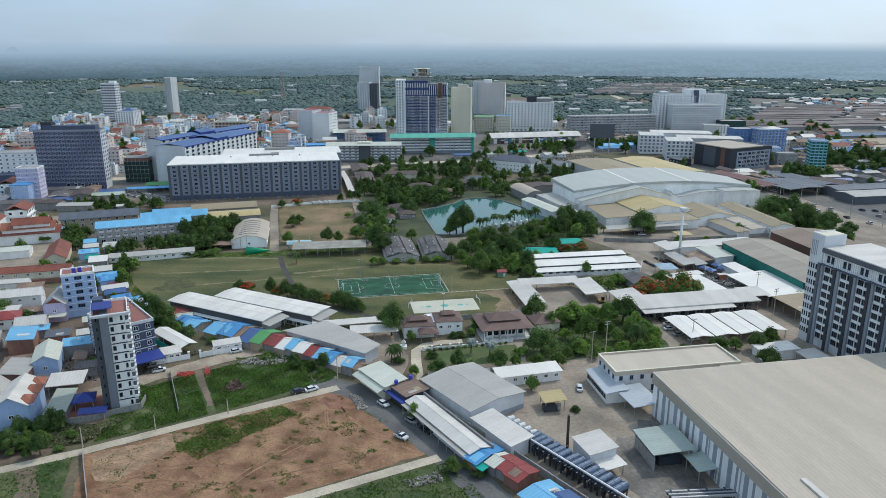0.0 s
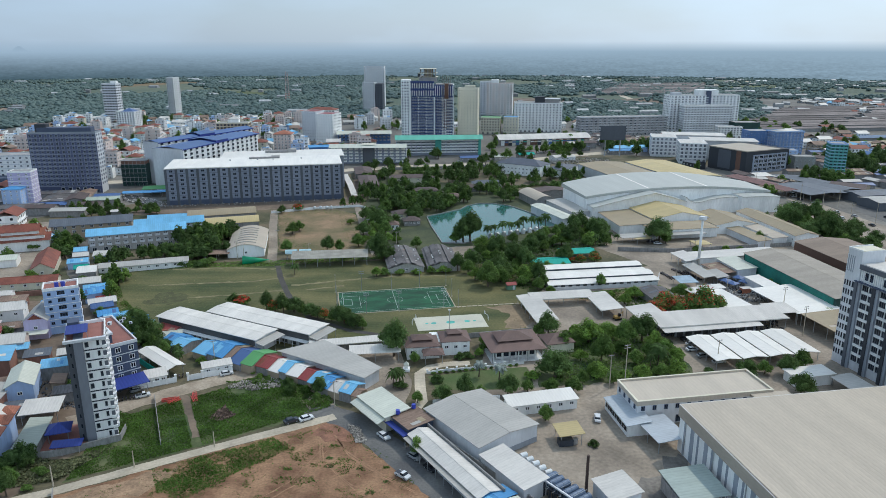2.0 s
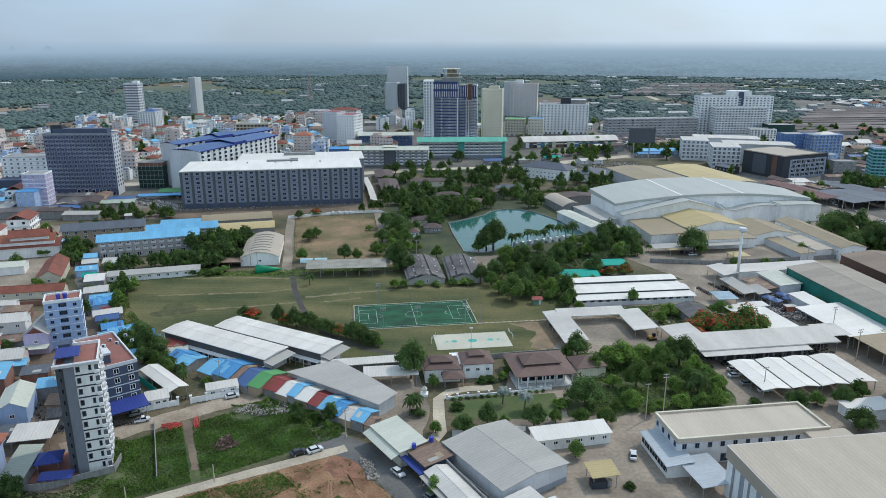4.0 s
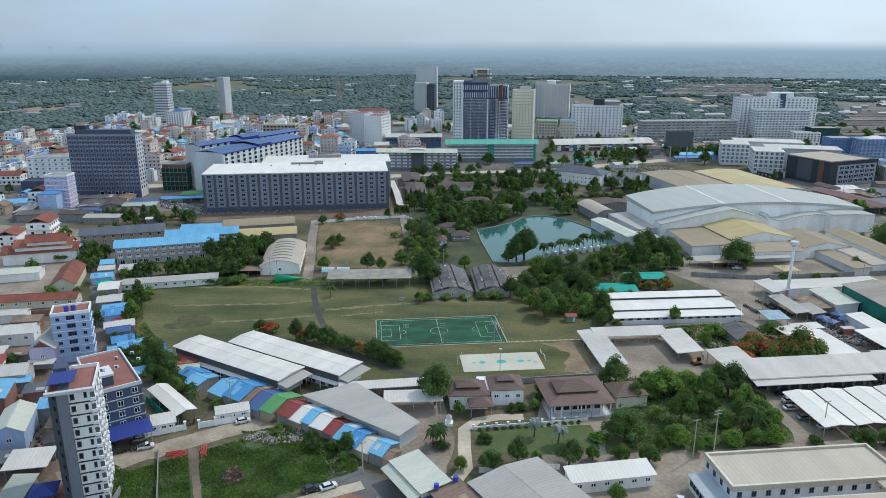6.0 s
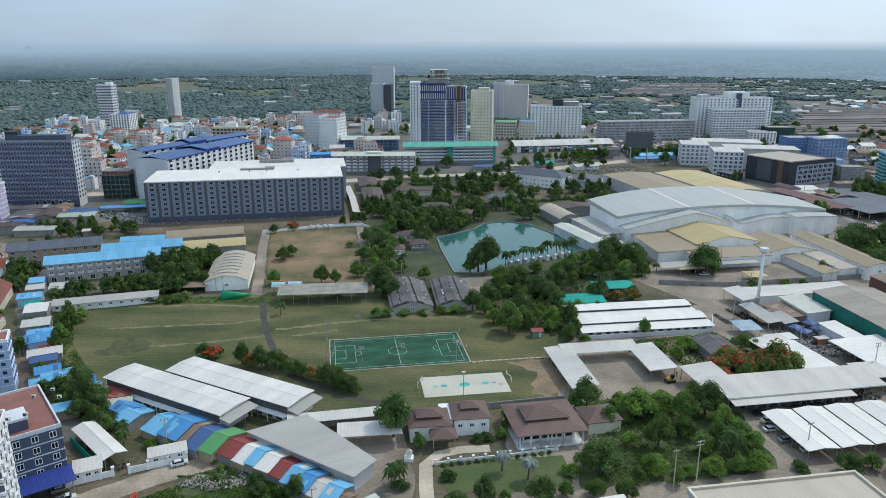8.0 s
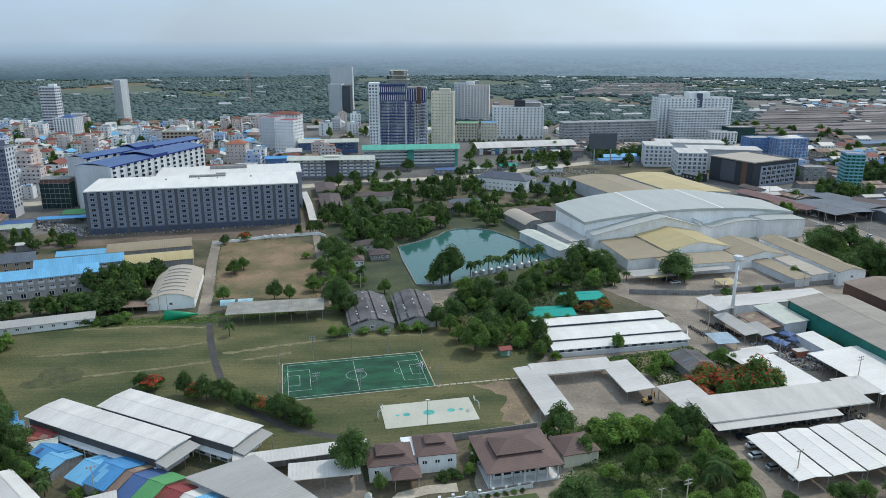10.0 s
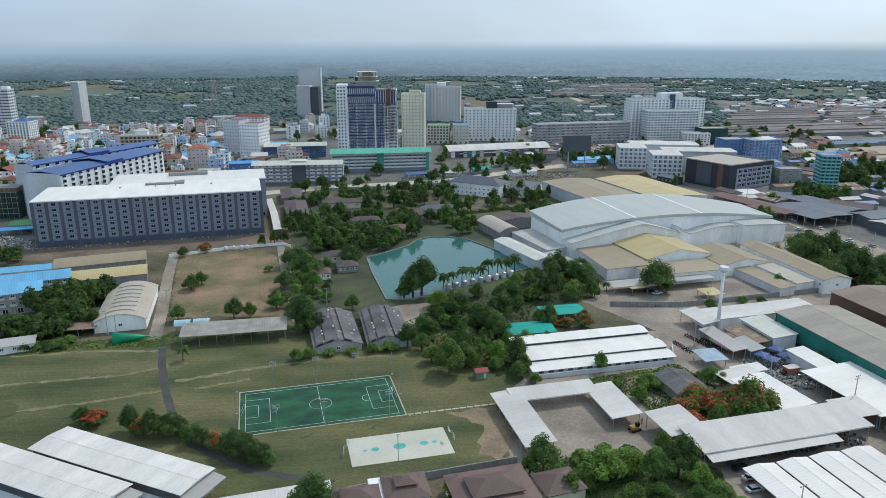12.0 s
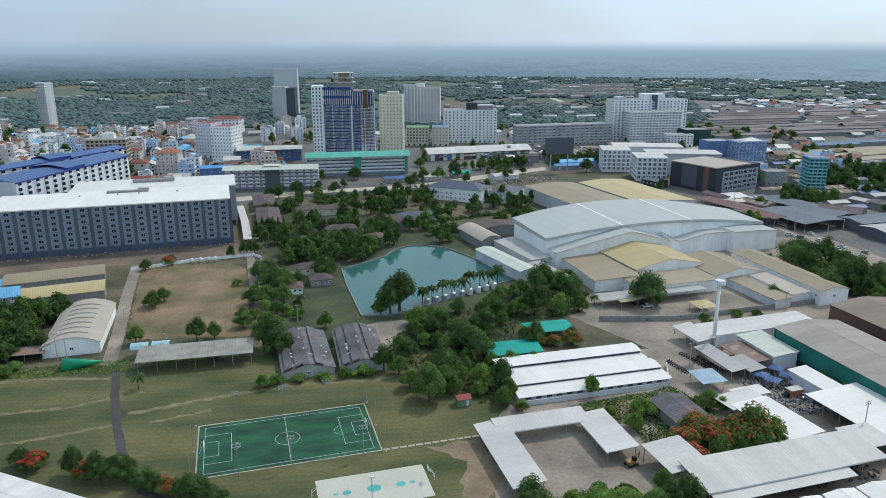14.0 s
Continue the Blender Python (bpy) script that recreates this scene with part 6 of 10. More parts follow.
# ---- old campus north of the pitch ----
for x, y, L, W, a in ((-14.8, 267.4, 32.5, 17.0, 100.3), (4.4, 269.2, 32, 15.6, 97.5)):
    e = shed("dark weathered old workshop roof with patches", x, y, L, W, a, 2.6, 2.4, S_OLD, W_STAIN, "gable", "old_workshop", windows=5, category="workshop")
    for s_, y0, y1 in ((-1, 0.14, 0.30), (1, 0.10, 0.26), (1, 0.32, 0.46)):
        bm = bmesh.new()
        za, zb = 5.0 - 4.8 * y0 + 0.75, 5.0 - 4.8 * y1 + 0.55
        v = [[bm.verts.new((px, s_ * W * q, z + up)) for px, q, z in ((-L / 2 - 0.3, y0, za), (L / 2 + 0.3, y0, za), (L / 2 + 0.3, y1, zb), (-L / 2 - 0.3, y1, zb))] for up in (0, 0.14)]
        bm.faces.new(v[0])
        bm.faces.new(v[1])
        for q in range(4):
            bm.faces.new((v[0][q], v[0][(q + 1) % 4], v[1][(q + 1) % 4], v[1][q]))
        bmesh.ops.recalc_face_normals(bm, faces=bm.faces[:])
        part("raised_roof", bm, S_OLD, e, "raised strip of weathered grey sheets")
        # dark sheet paints the shade in the gap below the raised strip
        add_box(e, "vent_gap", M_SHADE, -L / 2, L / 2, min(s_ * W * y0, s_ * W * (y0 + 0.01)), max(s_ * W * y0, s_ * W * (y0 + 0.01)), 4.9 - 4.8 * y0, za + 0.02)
    rngo = random.Random(int(x) + 50)
    for k in range(9):
        u, q = rngo.uniform(-0.46, 0.46) * L, rngo.choice((-0.42, -0.36, 0.03, 0.29))
        add_box(e, "roof_vent", W_WHITE, u - 0.3, u + 0.3, q * W - 0.3, q * W + 0.3, 4.9 - 4.8 * abs(q), 5.6 - 4.8 * abs(q))
shed("long beige flat roof walkway shed", -51.6, 266.7, 37.5, 10.5, 6.7, 4.4, 0.9, mat("beige_old_roof", (0.36, 0.34, 0.29), 0.8, wave=("X", 1, 0.1)), None, "mono", "walkway_shed")
shed("pale blue arched shelter behind the long roof", -73, 275, 5, 4, 6, 3.2, 1.5, mat("pale_blue_plastic", (0.45, 0.65, 0.70), 0.5), style="arch", name="arched_shelter")
shed("pale blue arched shelter", -66, 276, 5, 4, 6, 3.2, 1.5, MATS["pale_blue_plastic"], style="arch", name="arched_shelter")
e = shed("white hangar with a ribbed arched roof", -101.2, 297.6, 41, 18.6, 100.8, 4.2, 2.8, S_BEIGE, W_WHITE, "arch", "hangar", category="hangar", windows=7)
for k in range(7):
    bm = bmesh.new()
    prism(bm, [(y * 0.55, z + 0.08) for y, z in [(9.3 * u, 4.2 + 2.8 * (1 - (0.55 * u) ** 2 * 1.0) + 0.16) for u in np.linspace(-1, 1, 9)]] +
          [(y * 0.55, z + 0.38) for y, z in [(9.3 * u, 4.2 + 2.8 * (1 - (0.55 * u) ** 2 * 1.0) + 0.16) for u in np.linspace(1, -1, 9)]], -16 + k * 5 - 0.25, -16 + k * 5 + 0.25)
    part("roof_rib", bm, S_GREY, e)
shed("rusty lean-to by the hangar", -112, 276, 12, 6, 8, 3, 0.5, S_RUST, style="mono", name="lean_to")
shed("yellow-roofed warehouse with arched roof", -124.5, 333, 38, 14, 17, 6.0, 2.0, S_YELLOW, W_OLD, "arch", "warehouse", category="warehouse")
shed("grey-tan arched warehouse roof", -133.3, 356, 40, 15, 18, 6.0, 2.0, S_TAN, W_OLD, "arch", "warehouse", category="warehouse")
e = thing("green_cone", "large green plastic cone lying on trestles", "cone", pose(-96, 266, 1.5, 0, 90, 10))
bm = bmesh.new()
tube(bm, 0, 0, 0, 13, 2.6, 0.15, 18)
part("shell", bm, mat("green_plastic", (0.02, 0.36, 0.16), 0.4), e, smooth=True)
# white tanks behind the hangar and by the field
bm = bmesh.new()
bmesh.ops.create_uvsphere(bm, u_segments=14, v_segments=9, radius=1.05)
for v in bm.verts:
    v.co.z = v.co.z * 1.25 + 1.5
tank_me = mesh_of("shell", bm, (M_TANKW,))
for x, y in ((-119, 318), (-117, 320.5), (-113, 322), (-94, 385), (-90, 386), (-81, 388), (-77, 389), (-73, 389.5), (-70, 390)):
    e = thing("water_tank", "round white water tank", "tank", pose(x, y, 0), "white water tanks")
    piece("shell", tank_me, e, 0, 0, 0)
for k in range(9):
    e = thing("water_tank", "steel water tank by the pond", "tank", pose(33 + k * 4.0, 316 + k * 2.2, 0), "steel pond tanks")
    bm = bmesh.new()
    tube(bm, 0, 0, 0, 2.6, 1.25, seg=12)
    part("shell", bm, M_TANKW if k > 4 else M_STEEL, e)
    bm = bmesh.new()
    tube(bm, 0, 0, 2.6, 3.1, 1.25, 0.25, seg=12)
    part("lid", bm, M_STEEL, e)
# kiosk on the grass
e = thing("kiosk", "small green and white kiosk with red roof", "kiosk", pose(36.7, 227.6, 0, 0, 0, 12))
add_box(e, "wall", mat("green_board", (0.16, 0.30, 0.20), 0.7), -2.0, 2.0, -1.5, 1.5, 0, 2.5)
bm = bmesh.new()
prism(bm, roof_profile("gable", 3.0, 2.5, 0.7, 0.4), -2.4, 2.4)
part("roof", bm, S_RED, e)
add_box(e, "door", W_LGREY, 0.6, 1.5, -1.56, -1.48, 0, 2.0)
# low houses round the pond and lane
for x, y, L, W, a, h, rf, wl_ in ((-30, 352, 12, 9, 8, 3.4, S_DTILE, W_WHITE), (-26, 338, 9, 8, 8, 3.2, S_BROWN, W_WHITE), (-14, 349, 10, 8, 10, 3.0, S_DTILE, W_OLD), (-20, 366, 14, 8, 12, 3.4, S_DTILE, W_CREAM),
                                 (12, 418, 13, 9, 15, 3.6, S_BROWN, W_CREAM), (-30, 415, 16, 10, 12, 3.6, S_DTILE, W_OLD), (-8, 440, 18, 9, 10, 3.6, S_DTILE, W_OLD), (-54, 475, 44, 14, 99, 4.0, S_DTILE, W_OLD),
                                 (-20, 492, 36, 10, 8, 4.0, S_DTILE, W_CREAM), (30, 455, 20, 9, 6, 3.2, S_DTILE, W_OLD), (-63, 521, 34, 14, 100, 4.2, S_DTILE, W_OLD), (40, 470, 24, 8, 4, 3.4, S_SLATE, W_WHITE)):
    shed("low house with a dark brown hipped roof", x, y, L, W, a, h, 2.2, rf, wl_, "hip", "house", windows=4, category="house")
shed("grey flat roof of the lane hut", -33, 343, 9, 6, 95, 3.2, 0.4, S_GREY, W_WHITE, "mono", "house", category="house")
strip("walkway_roof", "long white covered walkway roof", [(-58, 420), (-67, 465), (-77, 508)], 4.6, 3.4, S_WHITE2, 0, "roof")
wall_run("forecourt_wall", "low white wall along the forecourt", [(-108, 378), (-80, 391), (-52, 398), (-47, 392)], 1.6, 0.3, W_WHITE)
wall_run("road_wall", "long grey wall beside the main road", [(-40, 548), (20, 556), (80, 572), (120, 592)], 2.4, 0.3, W_OLD)
wall_run("yard_wall", "grey concrete yard wall", [(100, 290), (130, 287), (178, 296), (215, 303)], 2.2, 0.3, W_OLD)
wall_run("hall_wall", "low pale wall before the long hall", [(53, 224), (105, 232.5), (110, 247)], 1.7, 0.25, W_LGREY)
wall_run("court_wall", "long pale wall between court and villa", [(-42, 158), (-20, 162), (8, 169.5), (40, 176.5)], 2.0, 0.3, W_OLD)


# ---- near: sheds, market, villa ----
for x, y, L, W in ((-80.2, 172.0, 49.2, 10.8), (-62.2, 177.3, 49.6, 10.8)):
    e = shed("long white gable-roofed school shed", x, y, L, W, -27.5, 5.8, 0.4, S_DULL, W_LGREY, "gable", "long_shed", category="hall", over=0.7)
    add_box(e, "veranda", W_WHITE, -L / 2, L / 2, -W / 2 - 2.0, -W / 2 - 0.02, 2.75, 2.95)
    # dark strip on the wall paints the shade below the eave
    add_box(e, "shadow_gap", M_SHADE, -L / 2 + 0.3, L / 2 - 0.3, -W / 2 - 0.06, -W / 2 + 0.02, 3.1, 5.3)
    for k in range(12):
        # openings are dark boards with interior shade painted in
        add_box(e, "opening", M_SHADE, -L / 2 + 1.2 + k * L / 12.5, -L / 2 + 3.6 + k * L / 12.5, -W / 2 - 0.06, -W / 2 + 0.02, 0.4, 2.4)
    for k in range(9):
        add_box(e, "post", W_WHITE, -L / 2 + 0.5 + k * (L - 1) / 8 - 0.12, -L / 2 + 0.5 + k * (L - 1) / 8 + 0.12, -W / 2 - 2.0, -W / 2 - 1.76, 0, 2.75)
    bm = bmesh.new()
    v = [[bm.verts.new((x, y, z + up)) for x, y, z in ((L / 2 + 0.3, -W / 2 - 0.9, 5.0), (L / 2 + 4.3, -W / 2 - 0.9, 4.45), (L / 2 + 4.3, W / 2 + 0.2, 4.45), (L / 2 + 0.3, W / 2 + 0.2, 5.0))] for up in (0.0, 0.14)]
    bm.faces.new(v[0][::-1])
    bm.faces.new(v[1])
    for q in range(4):
        bm.faces.new((v[0][q], v[0][(q + 1) % 4], v[1][(q + 1) % 4], v[1][q]))
    part("end_canopy", bm, S_GREY, e)
    for y in (-W / 2 - 0.6, 0, W / 2 - 0.2):
        bm = bmesh.new()
        tube(bm, L / 2 + 4.0, y, 0, 4.5, 0.09, seg=6)
        tube(bm, L / 2 + 0.4, y, 2.6, 4.5, 0.06, seg=5, lean=(2.6, 0))
        part("post", bm, M_STEEL, e)
    bm = bmesh.new()
    tube(bm, L / 2 + 0.1, 0.4, 5.9, 6.3, 0.55, 0.5, 10)
    part("roof_vent", bm, W_WHITE, e)
e = thing("low_hall", "wide low grey roofed hall behind the stalls", "hall", pose(-29, 143, 0, 0, 0, -56))
m0 = pose(-29, 143, 0, 0, 0, -56).inverted()
bm = bmesh.new()
ridge_a, ridge_b = m0 @ Vector((-32.5, 134.9, 5.6)), m0 @ Vector((-23.7, 144.1, 5.6))
for q, zz in (((-51.7, 148.7), (-36.7, 158.4)), 4.6), (((-18.9, 127.7), (-14.0, 135.5)), 4.6):
    a, b = [m0 @ Vector((px, py, zz)) for px, py in q]
    for up in (0.0, 0.18):
        vs = [bm.verts.new((p.x, p.y, p.z + up)) for p in (a, b, ridge_b, ridge_a)]
        bm.faces.new(vs if up else vs[::-1])
bmesh.ops.recalc_face_normals(bm, faces=bm.faces[:])
part("roof", bm, S_GREY, e)
bm = bmesh.new()
vs = [m0 @ Vector((px, py, 0)) for px, py in ((-50, 148.5), (-37, 157), (-15, 135), (-19, 128.9))]
lo_, hi_ = [bm.verts.new(p) for p in vs], [bm.verts.new(p + Vector((0, 0, 4.5))) for p in vs]
for k in range(4):
    bm.faces.new((lo_[k], lo_[(k + 1) % 4], hi_[(k + 1) % 4], hi_[k]))
bmesh.ops.recalc_face_normals(bm, faces=bm.faces[:])
part("wall", bm, W_LGREY, e)
shed("long white covered walk", -25, 160.5, 34, 4, 12, 3.6, 0.3, S_WHITE2, style="mono", name="walkway_shed")
shed("pale open car shelter", -18, 152.5, 17, 6, 8, 3.6, 0.4, S_WHITE2, style="mono", name="shelter")
# big grey shed
e = shed("large pale grey warehouse with a shallow gable", 16.8, 102.5, 25.2, 20.6, -54.4, 5.4, 1.1, S_GREY, W_LGREY, "gable", "warehouse", category="warehouse")
add_box(e, "grey_dado", W_GREY, 12.6, 12.75, -10.2, 10.2, 0, 1.6)
e = shed("long white two-slope street shed", 8.4, 82.9, 33.6, 6.0, -57.9, 3.7, 0.8, S_WHITE2, W_LGREY, "gable", "street_shed")
add_box(e, "low_roof", S_GREY, -16.9, 16.9, -5.0, -3.3, 3.1, 3.22)
add_box(e, "parapet_wall", W_OLD, -18.5, 18.0, 3.7, 4.0, 0, 4.4)
for k in range(9):
    add_box(e, "post", M_STEEL, -16 + k * 4, -15.88 + k * 4, -4.9, -4.78, 0, 3.1)
shed("pale grey shed with tank row", 24.0, 78.8, 17.6, 7.2, -56.5, 4.4, 0.5, S_WHITE2, W_LGREY, "mono", "tank_shed")
for k in range(6):
    e = thing("drum_tank", "white steel drum tank by the shed", "tank", pose(26.6 + 1.35 * k, 85.6 - 1.95 * k, 3.2, 0, 0, 28), "white drum tanks")
    bm = bmesh.new()
    tube(bm, 0, 0, 0, 1.9, 0.75, seg=12)
    bmesh.ops.rotate(bm, verts=bm.verts[:], cent=(0, 0, 0), matrix=Matrix.Rotation(radians(90), 3, "Y"))
    part("drum", bm, M_TANKW, e)
    add_box(e, "stand", W_LGREY, 0.2, 1.7, -0.6, 0.6, -3.2, -0.6)
e = shed("pale cream street house roof", -11.6, 111.4, 15.5, 7.8, -54, 4.8, 0.5, S_CREAM, W_CREAM, "mono", "street_house", category="house")
bm = bmesh.new()
prism(bm, [(-6.8, 3.5), (-4.2, 4.3), (-4.2, 4.45), (-6.8, 3.65)], -8, 8)
part("awning", bm, S_CREAM, e)
e = shed("weathered brown flat-roofed street house", -2.6, 103.2, 9.0, 8.2, -54, 4.4, 0.3, S_RUST, W_SLATE, "mono", "street_house", category="house")
add_box(e, "awning", S_NAVY, -5.5, 5.5, -6.6, -4.6, 3.2, 3.35)
for x, y in ((-2.4, 108.2), (-6.8, 104.8)):
    e = thing("water_tank", "blue plastic roof water tank", "tank", pose(x, y, 4.9), "blue roof tanks")
    bm = bmesh.new()
    tube(bm, 0, 0, 0, 1.2, 0.65, 0.6, 12)
    part("shell", bm, M_TANKB, e)
for x, y, L, W, a, rf, wl_ in ((18.5, 68.0, 4.5, 10.3, -48, S_BLUE, W_BRICK), (22.4, 65.0, 3.0, 7.0, -50, S_CREAM, W_OLD), (24.6, 63.2, 5.1, 7.0, -50, S_RED, W_OLD), (27.4, 59.4, 4.9, 7.4, -50, S_RED, W_BRICK),
                              (31.8, 50.4, 6.5, 10.0, -55, S_SKY, W_OLD), (36.2, 47.4, 5.0, 8.0, -55, S_DEEP, W_OLD), (39, 43.0, 5.0, 8.0, -55, S_RED, W_BRICK)):
    shed("patched tin-roofed street shack", x, y, L, W, a, 3.0, 0.8, rf, wl_, "gable", "shack", category="shack", over=0.4, group="street shacks")
shed("green awning of the shack", 18, 63.6, 3, 3.5, -48, 2.4, 0.4, S_TEAL, style="mono", name="shack", category="shack", group="street shacks")
# chimney house, drums, canopies
shed("small pale boiler house roof", 48.1, 69.6, 8.7, 7.8, -71, 5, 0.7, S_WHITE2, W_LGREY, "mono", "boiler_house", category="shed")
shed("small white lean-to roof", 51, 63.6, 4, 6, -71, 2.6, 0.5, S_WHITE, style="mono", name="lean_to")
e = thing("chimney", "rusty dark steel chimney", "chimney", pose(41.3, 72.1, 0))
bm = bmesh.new()
tube(bm, 0, 0, 0, 12, 0.42, 0.36, 12)
part("flue", bm, mat("sooty_steel", (0.075, 0.045, 0.035), 0.7), e)
bm = bmesh.new()
tube(bm, 0, 0, 0, 0.6, 0.7, seg=12)
part("base", bm, M_DARKM, e)
drum = bmesh.new()
tube(drum, 0, 0, -2.2, 2.2, 1.0, seg=16)
bmesh.ops.rotate(drum, verts=drum.verts[:], cent=(0, 0, 0), matrix=Matrix.Rotation(radians(90), 3, "Y"))
drum_me = mesh_of("drum", drum, (M_TANKG,))
bandb = bmesh.new()
for q in (-1.6, 0, 1.6):
    tube(bandb, 0, 0, q - 0.07, q + 0.07, 1.05, seg=16)
bmesh.ops.rotate(bandb, verts=bandb.verts[:], cent=(0, 0, 0), matrix=Matrix.Rotation(radians(90), 3, "Y"))
band_me = mesh_of("hoop", bandb, (M_TANKG,))
for k in range(14):
    u = 2.1 * k + 0.55 * (k // 3)
    e = thing("steel_drum", "slate blue ribbed process drum on a tall dark frame", "drum", pose(32.8 + 0.602 * u, 75.4 - 0.798 * u, 3.6, 0, 0, 37), "process drums")
    piece("drum", drum_me, e, 0, 0, 0)
    piece("hoop", band_me, e, 0, 0, 0)
    for q in (-1.8, 0.0, 1.8):
        add_box(e, "stand", M_DARKM, q - 0.12, q + 0.12, -0.9, -0.7, -3.6, -0.7)
        add_box(e, "stand", M_DARKM, q - 0.12, q + 0.12, 0.7, 0.9, -3.6, -0.7)
    add_box(e, "cross_beam", M_DARKM, -2.6, 2.2, -0.95, 0.95, -1.25, -0.95)
    if k % 2:
        add_box(e, "outlet_pipe", M_STEEL, -3.4, -2.0, -0.08, 0.08, -0.2, -0.04)
        add_box(e, "guard_rail", M_STEEL, -2.2, 2.2, 0.85, 0.93, 1.3, 1.4)
e = thing("pipe_rack", "long pale header pipe beside the drums", "pipes", pose(30.5, 74.2, 0, 0, 0, -53))
add_box(e, "header_pipe", W_LGREY, -1, 36, -0.2, 0.2, 4.1, 4.5)
add_box(e, "lower_pipe", M_DARKM, -1, 36, -0.6, -0.4, 3.2, 3.45)
for k in range(19):
    add_box(e, "post", M_DARKM, -0.8 + k * 2, -0.6 + k * 2, -0.5, 0.1, 0, 4.1)
    add_box(e, "bracket", M_STEEL, -0.8 + k * 2, -0.68 + k * 2, -1.3, -0.2, 3.6, 3.72)
wall_run("drum_wall", "long grey wall beside the drums", [(5, 98), (16.5, 83), (29, 67.5), (47, 43)], 2.6, 0.3, W_OLD)
e = shed("pale green loading canopy with brick sides", 66.9, 70.9, 12.1, 11.0, -81, 5, 0.6, sheet("pale_green_roof", (0.40, 0.46, 0.42)), None, "mono", "loading_canopy", category="canopy")
add_box(e, "machine", M_DARKM, -3.5, 4, -3, 3.5, 0, 2.6)
add_box(e, "low_wall", W_OLD, -5.8, 5.8, -5.3, -5.0, 0, 3.6)
shed("small pale green canopy", 74, 62, 7, 5, -81, 4, 0.5, MATS["pale_green_roof"], style="mono", name="loading_canopy", category="canopy")
e = thing("pipe_rack", "bundle of thick dark pipes by the warehouse", "pipes", pose(68, 48.4, 0, 0, 0, 4))
for k in range(5):
    add_box(e, "pipe", M_DARKM if k % 2 else M_STEEL, -6, 11, k * 0.9, k * 0.9 + 0.5, 3.0 - 0.2 * k, 3.5 - 0.2 * k)
for k in range(4):
    add_box(e, "post", M_DARKM, -5 + k * 4.5, -4.7 + k * 4.5, 0, 4, 0, 3)
shed("small yellow canopy over machinery", 41.4, 98.7, 6.2, 6.3, -81, 3.4, 0.4, S_YELLOW, style="mono", name="canopy")
e = thing("compressor", "dark machine under the canopy", "machine", pose(40.8, 96.4, 0, 0, 0, 8))
add_box(e, "body", M_DARKM, -2.6, 1.4, -1.2, 1.2, 0.2, 2.0)
bm = bmesh.new()
tube(bm, 2.2, 0, 0.3, 1.9, 0.8, seg=12)
part("vessel", bm, M_STEEL, e)
e = shed("white roofed guard row with windows", 36.0, 117.2, 21.5, 5.8, 14, 3.4, 0.5, S_WHITE, W_WHITE, "mono", "guard_house", windows=6, category="house")
# white office with parapet roof
e = block("office", "cream two-storey office with a beige parapet roof", 83.6, 110.2, 10.2, 43.0, 14.0, 7.2, 1, 12, W_LGREY, W_SLATE, (1.2, 1.5), ground=3.8, sides=4, parapet=0, roof=S_OFFICE)
for x0, x1, y0, y1 in ((-21.7, 21.7, -0.2, 0.3), (-21.7, 21.7, 13.7, 14.2), (-21.7, -21.2, 0.3, 13.7), (21.2, 21.7, 0.3, 13.7)):
    add_box(e, "parapet", S_OFFICE, x0, x1, y0, y1, 6.6, 8.0)
    add_box(e, "coping", W_CREAM, x0 - 0.06, x1 + 0.06, y0 - 0.06, y1 + 0.06, 8.0, 8.12)
add_box(e, "low_roof", S_BEIGE, 14, 26, -7, -0.15, 6.6, 7.4)
e = shed("blue-grey lean-to roof with a strip window", 60.3, 109.2, 16.6, 6.6, -80.2, 3.6, 0.8, S_LEAN, W_WHITE, "mono", "lean_to")
add_box(e, "strip_window", M_GLASS, -7.8, 7.8, -3.36, -3.28, 1.3, 2.7)
for k in range(10):
    add_box(e, "mullion", W_WHITE, -7.8 + 1.7 * k, -7.68 + 1.7 * k, -3.4, -3.34, 1.3, 2.7)
shed("blue-grey entrance roof on steel posts", 67.2, 98.6, 12.5, 8.2, -76, 3.7, 0.5, S_LEAN, None, "mono", "lean_to")
patch("stained_yard", "dark oil-stained yard beside the striped wall", [(53, 73), (57, 80.5), (62.5, 82), (66, 90), (71, 92), (74, 60), (70, 44), (60, 46), (54.5, 57)], 0.078, M_YARD, 0.8)
# huge beige-roofed warehouse
e = thing("great_warehouse", "huge beige-roofed warehouse with grey striped white walls", "warehouse", pose(70.2, 94.6, 0, 0, 0, 10))
WL, WD = 118.0, 104.0
add_box(e, "wall", W_WHITE, 0.4, WL, -WD, -0.4, 0, 12.6)
bm = bmesh.new()
v = [bm.verts.new(p) for p in ((0.3, -WD, 13.62), (WL, -WD, 13.62), (WL, -0.3, 13.62), (0.3, -0.3, 13.62), (0.3, -WD / 2, 13.9), (WL, -WD / 2, 13.9))]
bm.faces.new((v[0], v[1], v[5], v[4]))
bm.faces.new((v[4], v[5], v[2], v[3]))
bmesh.ops.recalc_face_normals(bm, faces=bm.faces[:])
part("roof", bm, S_BEIGE, e)
add_box(e, "parapet", S_BEIGE, 0, 0.9, -WD, 0, 10.2, 13.5)
add_box(e, "parapet", S_BEIGE, 0.9, WL, -0.9, 0, 10.2, 13.5)
add_box(e, "coping", S_WHITE2, -0.05, 0.4, -WD, 0.05, 13.5, 13.6)
add_box(e, "coping", S_WHITE2, 0.4, WL, -0.35, 0.05, 13.5, 13.6)
